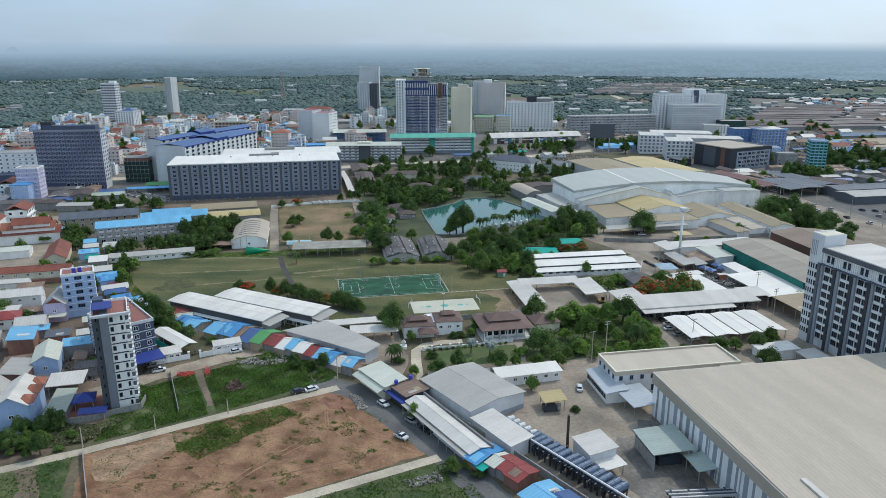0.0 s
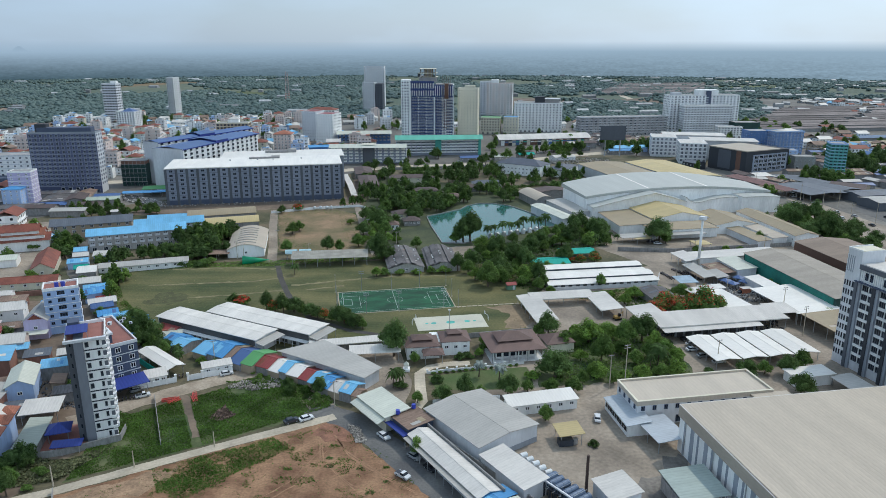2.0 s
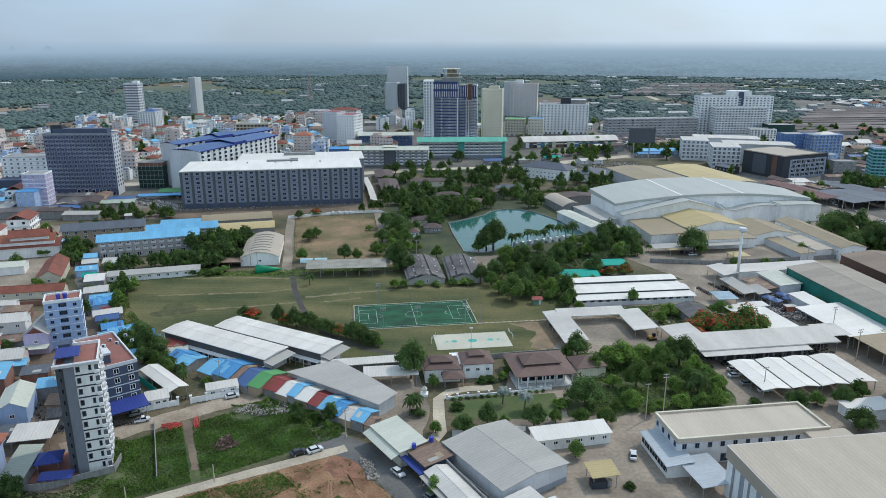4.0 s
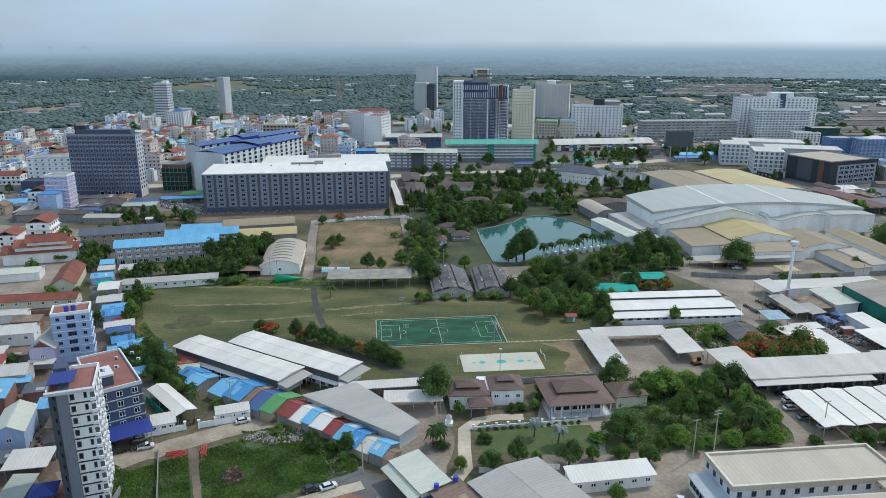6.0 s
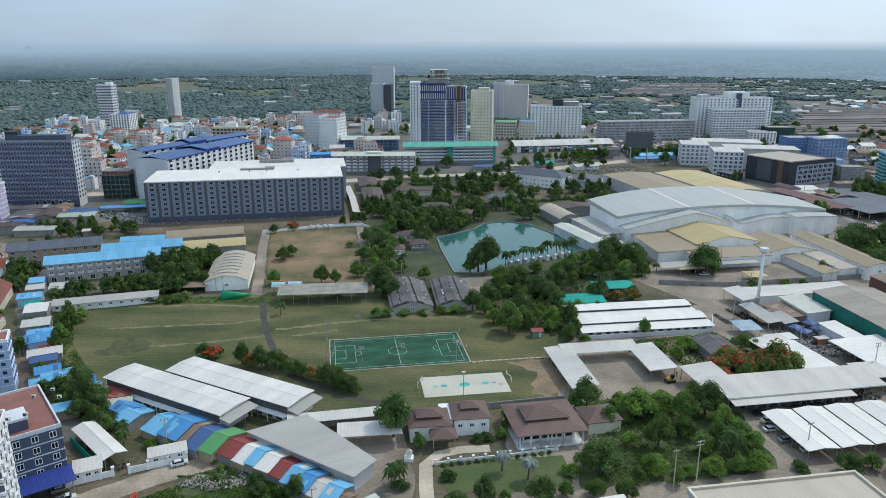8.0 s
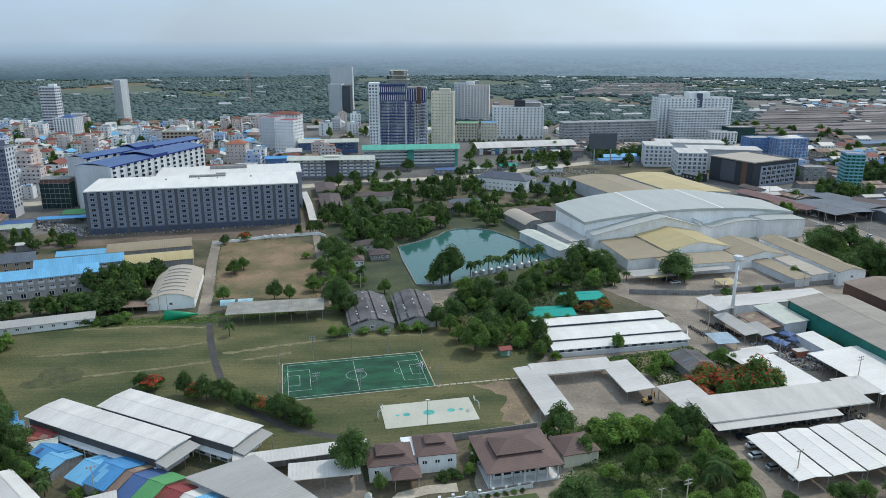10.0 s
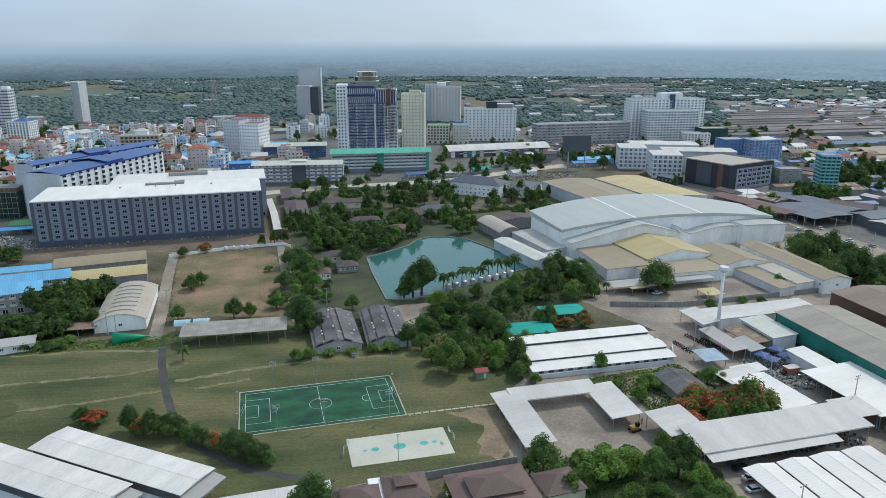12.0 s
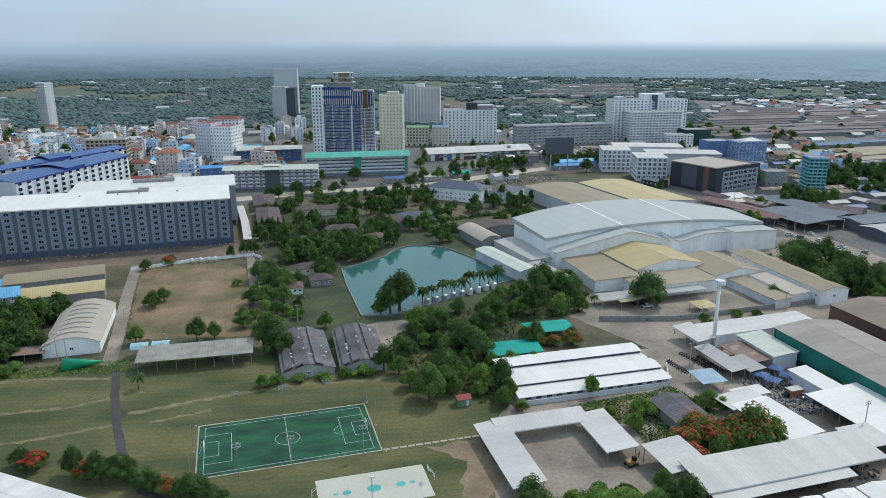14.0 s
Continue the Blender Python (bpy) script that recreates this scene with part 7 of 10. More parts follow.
for k in range(30):
    w = 1.7 if k % 2 else 0.8
    add_box(e, "grey_panel", W_GREY, 0.3, 0.45, -3.0 - k * 3.4 - w, -3.0 - k * 3.4, 0, 10.2)
add_box(e, "roof_box", S_WHITE2, 7.0, 8.4, -76, -57, 13.9, 14.3)
for k in range(6):
    add_box(e, "downpipe", M_STEEL, 0.1, 0.3, -4 - k * 14, -3.8 - k * 14, 0, 10.2)

# ---- right-hand hotel ----
e = thing("hotel", "grey and white ten-storey hotel with dark pilasters", "hotel", pose(151.0, 126.0, 0, 0, 0, -75))
add_box(e, "wall", W_LGREY, -21.6, 26, 0, 20, 0, 35.4)
add_box(e, "stair_tower", W_LGREY, -27.4, -21.6, -0.6, 9, 0, 41.2, "white stair tower with slit windows")
add_box(e, "stair_parapet", W_WHITE, -27.5, -21.5, -0.7, -0.4, 41.2, 41.7)
add_box(e, "stair_parapet", W_WHITE, -27.5, -27.2, -0.4, 9.1, 41.2, 41.7)
add_box(e, "stair_roof", W_CREAM, -27.1, -21.9, -0.3, 8.7, 41.2, 41.35)
slit, wide, slim, tall = (window_mesh(0.6, 1.9, W_DGREY, 0), window_mesh(2.5, 2.0, W_DGREY, 2), window_mesh(1.5, 2.0, W_DGREY, 1), window_mesh(1.2, 2.5, W_SLATE, 1))
for r in range(9):
    z = 4.3 + 3.13 * r
    for q in range(3):
        piece("slit_window", slit, e, -26.9 + 1.05 * q, -0.6, z)
    piece("window", slim, e, -23.2, -0.6, z)
    for q in range(6):
        u = -20.2 + 7.35 * q
        piece("window", wide, e, u + 1.4, 0, z)
        piece("window", slim, e, u + 3.75, 0, z)
        add_box(e, "spandrel", W_WHITE, u - 0.05, u + 4.6, -0.16, 0.02, z + 1.12, z + 2.0)
        add_box(e, "mullion", W_WHITE, u + 2.72, u + 2.94, -0.3, 0.02, z - 1.1, z + 1.1)
for q in range(7):
    u = -22.6 + 7.35 * q
    add_box(e, "pilaster", W_BLACK if q else W_DGREY, u, u + 1.15, -1.1, 0.02, 0, 30.9)
    # mid grey paints in the light on the pilaster's south side
    add_box(e, "pilaster_return", W_GREY, u + 1.15, u + 2.2, -0.75, 0.02, 0, 30.7)
for q in range(6):
    for g in range(9):
        add_box(e, "flute", W_WHITE, -21.4 + 7.35 * q + 0.82 * g, -20.95 + 7.35 * q + 0.82 * g, -0.22, 0.02, 31.4, 35.4)
    for v in (3.1, 5.1):
        piece("attic_window", tall, e, -22.0 + 7.35 * q + v, -0.24, 33.4)
for q in range(4):
    add_box(e, "flute", W_GREY, -27.0 + 0.8 * q, -26.7 + 0.8 * q, -0.68, -0.58, 33.4, 39.0)
add_box(e, "ledge", W_SLATE, -22.8, 26.2, -1.2, 0.02, 30.9, 31.2)
add_box(e, "crown_band", W_DGREY, -21.7, 26.3, -0.9, 20.4, 35.4, 37.0)
add_box(e, "roof", S_WHITE2, -21.3, 26, -0.5, 20, 37.0, 37.3)
shed("small white gatehouse roof", 126.6, 135.1, 6.5, 13.5, -80, 3.4, 0.5, S_WHITE, W_WHITE, "mono", "gatehouse", category="house")
shed("pale lean-to beside the hotel", 137, 128, 10, 7, -78, 3.2, 0.4, S_WHITE2, None, "mono", "lean_to")

# ---- market stalls in a row ----
ra = radians(-28.9)
ux, uy, nx_, ny_ = math.cos(ra), math.sin(ra), -math.sin(ra), math.cos(ra)
stall = [(0, 7, S_SKY, 12.5), (7, 14.6, S_BLUE, 13.5), (14.6, 17, S_RUST, 14), (17, 23.2, S_DEEP, 14), (23.2, 28.2, S_GREEN, 13.5), (28.2, 33.5, S_RED, 10.5), (33.5, 38.4, S_WHITE, 11.5),
         (38.4, 41.5, S_SKY, 10), (41.5, 46.4, S_WHITE, 10.5), (46.4, 52.0, S_RED, 9.5), (52, 56, S_SKY, 10.5), (56, 60, S_BLUE, 10), (60, 64.5, S_WHITE2, 9), (64.5, 69, S_SKY, 8.5), (69, 71.5, S_RUST, 6)]
for k, (s0, s1, rf, dep) in enumerate(stall):
    u, w = (s0 + s1) / 2, dep / 2 + (2.0 if 27 < s0 < 47 else 0.3)
    shed("market stall under a %s" % {S_SKY: "sky-blue tin roof", S_BLUE: "blue tin roof", S_RUST: "rusty tin roof", S_DEEP: "deep blue tin roof", S_GREEN: "green tin roof", S_RED: "dark red tin roof",
         S_WHITE: "white tin roof", S_WHITE2: "dull white tin roof"}[rf], -83.1 + ux * u + nx_ * w, 152.5 + uy * u + ny_ * w, s1 - s0 - 0.15, dep - 0.6, -28.9 + (k % 3 - 1) * 1.2, 2.5 + 0.4 * (k * 2 % 3), 0.145 * dep + 0.2 * (k % 2), rf,
         W_OLD if k % 2 else W_TAN, "gable", "market_stall", over=0.25, category="stall", group="market stalls")
for x, y, L, W, a, rf in ((-97.6, 167.7, 11.1, 4.3, 20, S_CREAM), (-98.2, 174.0, 9.4, 7.4, -30, S_RED), (-91.8, 164.8, 7.8, 6.5, -30, S_BLUE), (-88, 160.5, 6.5, 9, -30, S_SKY), (-102, 171, 8, 5, -30, S_TILE2)):
    shed("shack with a patched coloured tin roof", x, y, L, W, a, 2.9, 1.0, rf, W_OLD, "gable", "shack", category="shack", over=0.3, group="shacks")
e = shed("white corrugated roof on a green netted frame", -91.2, 146.0, 21.5, 5.4, -43, 3.4, 0.7, S_WHITE, None, "gable", "net_shed")
add_box(e, "green_fence", S_TEAL, -10, 10, -4.2, -4.0, 0, 2.2)
for x, y, L, W, a in ((-88.3, 134.2, 6.0, 5.2, 27), (-70.6, 141.6, 9.0, 3.6, 24)):
    e = shed("white-roofed gatehouse shop row", x, y, L, W, a, 3.1, 0.4, S_WHITE2, W_WHITE, "mono", "gate_shop", category="shop", windows=3)
wall_run("gate_wall", "white boundary wall with piers", [(-93, 128.5), (-84.5, 133.0), (-82, 134.2)], 1.8, 0.25, W_WHITE)
wall_run("gate_wall", "white boundary wall with piers", [(-78.5, 135.4), (-65.6, 141.4)], 1.9, 0.25, W_WHITE)
for x, y in ((-92.6, 128.7), (-88.4, 130.9), (-84.6, 132.9), (-82.0, 134.3), (-78.4, 135.5), (-74.2, 137.4), (-69.8, 139.5), (-65.6, 141.4)):
    e = thing("gate_pier", "white square gate pier with cap", "pier", pose(x, y, 0, 0, 0, 28), "white gate piers")
    add_box(e, "shaft", W_WHITE, -0.3, 0.3, -0.3, 0.3, 0, 2.5)
    add_box(e, "cap", W_WHITE, -0.42, 0.42, -0.42, 0.42, 2.5, 2.75)
# shacks up the street
for x, y, L, W, a, h, rf in ((-176.4, 259.9, 9, 7, 20, 3.4, S_SKY), (-163.6, 243.3, 8, 11, 20, 4.4, S_WHITE), (-156.8, 230.7, 9.4, 9, 22, 3.2, S_WHITE2), (-150, 222, 9, 6, 25, 2.8, S_SKY), (-145.5, 213.5, 9.5, 9, 30, 4.2, S_BLUE),
                            (-137.9, 202.9, 10.3, 7.0, 28, 3.4, S_WHITE2), (-136, 198.5, 8, 5, 28, 2.8, S_DEEP), (-129.5, 189.5, 7.3, 6.5, 30, 3.2, S_BLUE), (-124.0, 185.0, 8.7, 6.6, 35, 3.4, S_SKY), (-127, 181, 6, 6, 30, 3.0, S_SKY),
                            (-114.6, 182.4, 8, 5.0, 25, 3.0, S_BLUE), (-110, 178.0, 7, 4.6, 20, 2.8, S_SKY), (-171, 252, 6, 5, 20, 2.6, S_TEAL), (-181, 272, 7, 6, 20, 3.0, S_WHITE2), (-186, 282, 6, 8, 20, 3.0, S_SKY), (-140, 208, 5, 4, 30, 2.4, S_RED)):
    shed("street shack with a tin roof", x, y, L, W, a, h, 1.2, rf, W_LBLUE if rf in (S_SKY, S_BLUE) else W_OLD, "gable", "shack", category="shack", over=0.4, group="street shacks")
shed("grey-white roofed house by the trees", -167.5, 273, 12.4, 8, 14, 3.6, 1.4, S_WHITE2, W_LBLUE, "gable", "house", category="house", windows=3)
shed("long low grey roofed row", -142.5, 257.5, 41, 6, 18.4, 3.0, 0.6, S_GREY, W_WHITE, "mono", "row_house", category="house", windows=10)
# blue-roofed old apartment rows
for x, y, L, D, a, h in ((-160.5, 296, 49, 11, 21, 9.2), (-150, 315, 36, 9, 19, 9.4)):
    e = block("row_apartments", "stained concrete row apartments under sky-blue roofs", x, y - 2, a, L, D, h, 2, 12, W_STAIN, W_LGREY, (1.6, 1.5), ground=3.2, sides=3, parapet=0, balcony=(2.4, 0.9, 1))
    bm = bmesh.new()
    prism(bm, [(yy + D / 2, z) for yy, z in roof_profile("gable", D, h + 0.1, 2.4, 0.8)], -L / 2 - 1, L / 2 + 1)
    part("roof", bm, S_SKY, e)
e = block("row_apartments", "old two-storey row with slate-grey roof", -196, 316, 20, 42, 12, 8.5, 2, 9, W_TAN, W_LGREY, (1.8, 1.6), ground=3.2, sides=3, parapet=0)
bm = bmesh.new()
prism(bm, [(yy + 6, z) for yy, z in roof_profile("gable", 12, 8.6, 2.6, 0.9)], -22, 22)
part("roof", bm, S_SLATE, e)
for k in range(4):
    shed("blue tarpaulin-roofed lean-to stall", -214 + k * 2, 322 - 7 * k, 7, 6, 20, 3.0 + k * 0.4, 1.0, S_BLUE if k % 2 else S_SKY, W_OLD, "gable", "shack", category="shack", group="street shacks")
shed("low red roof by the trees", -205, 345, 18, 7, 20, 3.6, 1.2, S_TILE, W_OLD, "gable", "house", category="house")
shed("house with sky-blue metal roof", -162, 344, 24, 8, 15, 6, 1.4, S_SKY, W_WHITE, "gable", "house", category="house", windows=6)
shed("pale green long roof behind the street", -233.8, 404, 28, 12, 14, 4.6, 1.0, sheet("pale_sage_roof", (0.42, 0.47, 0.38)), W_OLD, "gable", "house", category="house")
shed("small house with white roof", -205, 372, 10, 6, 14, 3.4, 0.6, S_WHITE2, W_OLD, "gable", "house", category="house")
shed("green and blue long market roof", -200, 446, 36, 14, 12, 4.6, 1.0, S_GREEN, None, "gable", "market_roof")
shed("blue awning of the market roof", -208, 432, 40, 5, 12, 3.6, 0.5, S_BLUE, None, "mono", "market_roof")
# temple roofs
for k, (x, y, L, W, h) in enumerate(((-226, 292, 34, 13, 6.0), (-224, 291.5, 26, 8.5, 9.0), (-222, 291, 18, 6, 11.6))):
    e = shed("tiered orange and red tiled temple hall", x, y, L, W, 20, h, 2.6, S_TILE if k % 2 == 0 else S_TILE2, W_WHITE, "gable", "temple_hall", category="temple", over=0.9)
    for s in (-1, 0, 1):
        add_box(e, "roof_ridge", W_CREAM, s * L * 0.48 - 0.25, s * L * 0.48 + 0.25, -0.4, 0.4, h + 2.4, h + 3.2)
shed("terracotta tiled monastery house", -190.5, 256, 30, 10, 112, 4.6, 3.0, S_TILE, W_CREAM, "gable", "monastery_house", category="house", windows=5)
shed("long terracotta roofed low house", -192, 227, 42, 7.5, 14, 3.6, 1.8, S_TILE, W_CREAM, "gable", "monastery_house", category="house", windows=8)
shed("white roofed temple annex", -218, 262, 18, 10, 20, 4.0, 1.2, S_CREAM, W_WHITE, "gable", "temple_hall", category="temple")
wall_run("temple_wall", "red-brown wall behind the house roofs", [(-210, 208), (-165, 221), (-150, 212)], 2.4, 0.4, W_BRICK)
shed("small white roof by the wall", -190, 210, 18, 6, 14, 3.6, 0.8, S_WHITE2, W_WHITE, "gable", "house", category="house")

# ---- left-hand apartment tower and houses ----
e = thing("apartment_tower", "ten-storey white and grey apartment tower with roof terrace", "building", pose(-90.0, 97.7, 0, 0, 0, 24.5))
M_SHAFT = wallpaint("mid_grey_wall_paint", (0.20, 0.215, 0.25))
add_box(e, "wall", W_WHITE, -0.55, 4.9, 0, 13, 0, 30.6)
add_box(e, "grey_shaft", M_SHAFT, -2.9, -0.56, -0.55, 13, 0, 31.0)
# dark grey paints in the shade of the recessed flank
add_box(e, "side_wall", W_DGREY, -4.9, -2.92, 1.6, 13, 0, 30.6, "recessed flank with shade painted dark grey")
add_box(e, "roof_terrace", M_TERR, -4.7, 4.7, 0.2, 12.8, 30.62, 30.75)
add_box(e, "roof_slab", W_LGREY, -5.3, 5.2, -0.9, 0.12, 30.6, 31.3)
for x0, x1, y0, y1 in ((4.7, 5.0, 0.12, 13.1), (-5.0, -4.7, 0.12, 13.1), (-4.7, 4.7, 12.8, 13.1)):
    add_box(e, "parapet", W_WHITE, x0, x1, y0, y1, 30.6, 31.6)
add_box(e, "shade_roof", S_NAVY, -4.7, 0.8, 1.2, 8.0, 32.5, 32.65)
add_box(e, "stair_house", W_SLATE, -4.5, -1.6, 9, 12.6, 30.7, 33.0)
for px, py in ((-4.5, 1.4), (0.6, 1.4), (-4.5, 7.8), (0.6, 7.8)):
    add_box(e, "post", M_STEEL, px, px + 0.12, py, py + 0.12, 30.7, 32.5)
tw_a, tw_b = window_mesh(0.95, 1.5, W_DGREY, 0), window_mesh(0.7, 1.5, W_DGREY, 0)
for r in range(10):
    z = 0.9 + r * 3.05
    if r:
        add_box(e, "storey_band", W_BLACK, -0.5, 5.0, -0.12, 13.05, z - 0.75, z - 0.42)
        piece("window", tw_a, e, 0.25, 0, z + 1.0)
    piece("window", tw_b, e, 3.0, 0, z + 1.15)
    piece("window", tw_b, e, -3.9, 1.6, z + 1.0)
    for py in (2.6, 6.4, 10.2):
        piece("window", tw_a, e, 4.9, py, z + 1.0, 90)
    if r:
        for py in (0.6, 4.4, 8.2):
            add_box(e, "balcony", W_LGREY, 4.92, 5.5, py, py + 1.7, z - 0.7, z + 0.25)
            add_box(e, "air_conditioner", W_WHITE, 4.95, 5.4, py + 1.9, py + 2.6, z + 0.2, z + 0.8)
    # flush dark board paints the shade of a corner balcony recess
    add_box(e, "corner_recess", W_DGREY, 4.0, 4.94, -0.06, 0.02, z - 0.3, z + 1.7, "dark board painted as balcony recess shade")
    add_box(e, "corner_rail", W_WHITE, 3.9, 5.1, -0.5, 0.0, z - 0.4, z + 0.35)
e = block("apartment_house", "slate-blue five-storey house with white window frames and red terrace", -96.8, 128.3, 40, 12, 27, 15.5, 4, 3, W_SLATE, W_WHITE, (1.6, 1.7), ground=3.2, sides=6, parapet=0.9, band=W_LGREY, bandh=0.3, roof=M_TERR)
add_box(e, "stair_house", W_SLATE, -5.6, -0.5, 3, 9, 15.6, 18.6)
add_box(e, "stair_cap", W_LGREY, -5.9, -0.2, 2.7, 9.3, 18.6, 19.2)
for k in range(3):
    bm = bmesh.new()
    tube(bm, -4.5 + k * 1.6, 12, 15.7, 17.4, 0.7, 0.65, 12)
    part("water_tank", bm, M_TANKW, e)
e = block("apartment_wing", "slate-blue rear wing with white window frames", -114.6, 136.0, -39, 9.5, 12, 14.6, 4, 3, W_SLATE, W_WHITE, (1.6, 1.7), ground=3.2, sides=4, parapet=0.9, band=W_LGREY, bandh=0.3, roof=M_TERR)
shed("navy blue tarpaulin entrance canopy", -94.2, 125.6, 11.5, 6.0, 38, 4.0, 0.7, S_NAVY, None, "mono", "entrance_canopy", category="canopy")
e = block("house", "light blue six-storey house with arched dark windows", -139.5, 176, 26, 12.0, 9.0, 17.6, 5, 3, W_LBLUE, W_SLATE, (1.2, 1.1), ground=3.0, sides=3, parapet=1.0, category="house", band=W_WHITE, bandh=0.2, roof=M_TERR)
for r in range(5):
    piece("arched_window", window_mesh(2.6, 1.7, W_BLACK, 1), e, 0, -0.05, 4.5 + r * 2.95)
    add_box(e, "balcony", W_LBLUE, -1.7, 1.7, -0.9, 0, 3.3 + r * 2.95, 3.9 + r * 2.95)
for k in range(2):
    bm = bmesh.new()
    tube(bm, -1.2 + k * 2.2, 2.4, 17.8, 20.0, 0.75, seg=12)
    part("water_tank", bm, M_TANKB, e)
e = shed("lilac two-storey house with grey gable roof and red pediment", -149, 176.5, 15, 8, 105, 7.6, 3.0, S_GREY, W_LILAC, "gable", "house", category="house", windows=4)
bm = bmesh.new()
prism(bm, [(-2.6, 8.1), (2.6, 8.1), (0, 10.0)], -7.62, -7.5)
part("pediment", bm, S_TILE, e)
add_box(e, "awning", S_CREAM, -12, -7.6, -4.5, 4.5, 3.6, 3.8)
shed("cream roofed house beside the alley", -126.7, 125.5, 15.0, 7.6, 112, 6.4, 2.0, S_CREAM, W_LBLUE, "gable", "house", category="house", windows=3)
shed("half blue half cream tin roof house", -144, 141.5, 13, 8, 112, 6.5, 0.8, S_SKY, W_BRICK, "mono", "house", category="house")
shed("sky-blue lean-to roof over the alley", -117, 141.0, 22, 5.5, 20, 4.6, 0.6, S_SKY, W_OLD, "mono", "lean_to")
shed("red roofed low house", -165, 165, 12, 9, 20, 4.2, 2.2, S_RED, W_WHITE, "hip", "house", category="house", windows=3)
shed("brick house shell with tin roof", -131, 116, 12, 8, 100, 5.5, 0.8, S_GREY, W_BRICK, "mono", "house", category="house")
shed("pale tin roof shelter in the yard", -113, 111, 10, 8, 15, 3.6, 0.6, S_WHITE2, None, "mono", "shelter")
e = shed("pale blue house with white gable roof and orange dormers", -116.5, 91, 16, 9, 104, 9.0, 2.6, S_WHITE2, W_LBLUE, "gable", "house", category="house", windows=3)
for u in (-5.2, 1.2, 6.4):
    hip_roof(e, 4.4, 4.2, 9.1, 1.9, 0.35, S_TILE2, "dormer_roof", u, -3.6)
    add_box(e, "dormer", W_LBLUE, u - 2.0, u + 2.0, -5.4, -1.8, 8.0, 9.1)
shed("grey gabled house beside it", -124, 90, 16, 6, 104, 9.0, 2.8, S_GREY, W_CONC, "gable", "house", category="house", windows=3)
shed("pale green courtyard roof", -107.5, 96, 17, 5, 104, 3.4, 0.4, sheet("sage_roof", (0.42, 0.45, 0.38)), W_OLD, "mono", "lean_to")
shed("navy blue tarpaulin pavilion roof", -102, 99.5, 5.5, 5.5, 20, 3.0, 2.0, S_NAVY, None, "hip", "pavilion", category="pavilion")
shed("navy awning by the court", -96.3, 92.5, 7, 2.4, 12, 2.4, 0.3, S_NAVY, None, "mono", "pavilion", category="pavilion")
patch("court_tiles", "red tiled courtyard beside the tower", [(-106, 92), (-93.5, 95), (-96, 108), (-106, 106)], 0.09, M_TERR)
wall_run("courtyard_wall", "grey courtyard wall round the tower", [(-108, 87.5), (-97, 90.5), (-84.4, 98.2), (-85.3, 104)], 2.0, 0.25, W_OLD)
wall_run("lot_wall", "low grey wall across the green lot", [(-84.6, 123), (-71.8, 95)], 1.4, 0.2, W_OLD)
for x, y, L, W, rf, wl_ in ((-165, 120, 12, 9, S_TILE, W_WHITE), (-160, 142, 14, 9, S_GREY, W_OLD), (-178, 150, 14, 10, S_RED, W_CREAM), (-150, 104, 12, 9, S_WHITE2, W_BRICK), (-172, 190, 16, 8, S_WHITE2, W_WHITE), (-150, 158, 10, 8, S_WHITE2, W_PINK), (-190, 178, 14, 9, S_TILE, W_WHITE)):
    shed("low family house with a tin or tile roof", x, y, L, W, 18, 5.0, 2.0, rf, wl_, "gable", "house", category="house", windows=3)

# ---- villa, pavilion and garden ----
e = shed("white villa with a brown hipped roof", -1.6, 157.2, 11.5, 9.5, 8, 4.6, 2.0, S_BROWN, W_WHITE, "hip", "villa", category="villa", windows=3)
hip_roof(e, 7, 5, 6.2, 1.2, 0.3, S_BROWN, "upper_roof")
e = shed("white villa wing with two-tier brown roof", 10.0, 160.6, 10, 9.5, 8, 5.2, 2.2, S_BROWN, W_WHITE, "hip", "villa", category="villa", windows=3)
hip_roof(e, 5, 4, 7.0, 1.2, 0.3, S_BROWN, "upper_roof")
add_box(e, "flat_roof", W_WHITE, -8.5, -5.2, -3.6, 5.6, 0, 4.9)
shed("brown hipped porch on white columns", 2.6, 150.6, 6.5, 5, 8, 3.4, 1.7, S_BROWN, None, "hip", "porch", category="porch")
e = shed("large brown two-tier hipped pavilion", 31.0, 158.4, 19.5, 17.5, 11, 4.4, 2.6, S_BROWN, None, "hip", "pavilion", category="pavilion")
hip_roof(e, 12, 8, 6.3, 2.0, 0.5, S_BROWN, "upper_roof")
add_box(e, "glazed_room", M_GLASS, -7.5, 7.5, -5.5, 6, 0, 4.2)
add_box(e, "plinth", W_WHITE, -9.6, 9.6, -8.6, 8.4, 0, 0.4)
for k in range(7):
    add_box(e, "column", W_WHITE, -9.15 + 3.0 * k, -8.8 + 3.0 * k, -8.3, -7.95, 0.4, 4.3)
    add_box(e, "wall_pier", W_WHITE, -7.6 + 2.4 * k, -7.1 + 2.4 * k, -5.62, -5.48, 0.4, 4.2)
add_box(e, "sill_wall", W_WHITE, -7.6, 7.6, -5.6, -5.47, 0.4, 1.2)
e = shed("small brown hipped roof house", 47.5, 161.8, 10, 9, 14, 3.8, 2.4, S_BROWN, W_CREAM, "hip", "pavilion", category="pavilion")
patch("shrub_ground", "weedy green ground below the garden trees", [(38, 130.5), (66, 135), (91, 140.5), (92, 170), (64, 181), (44, 175), (47, 150), (38, 146)], 0.072, M_WEEDS, 0.8)
patch("garden_lawn", "green clipped garden lawn", [(1, 138.4), (4, 129), (24, 129.2), (36, 133), (35, 146), (16, 142.8)], 0.075, M_LAWN, 0.2)
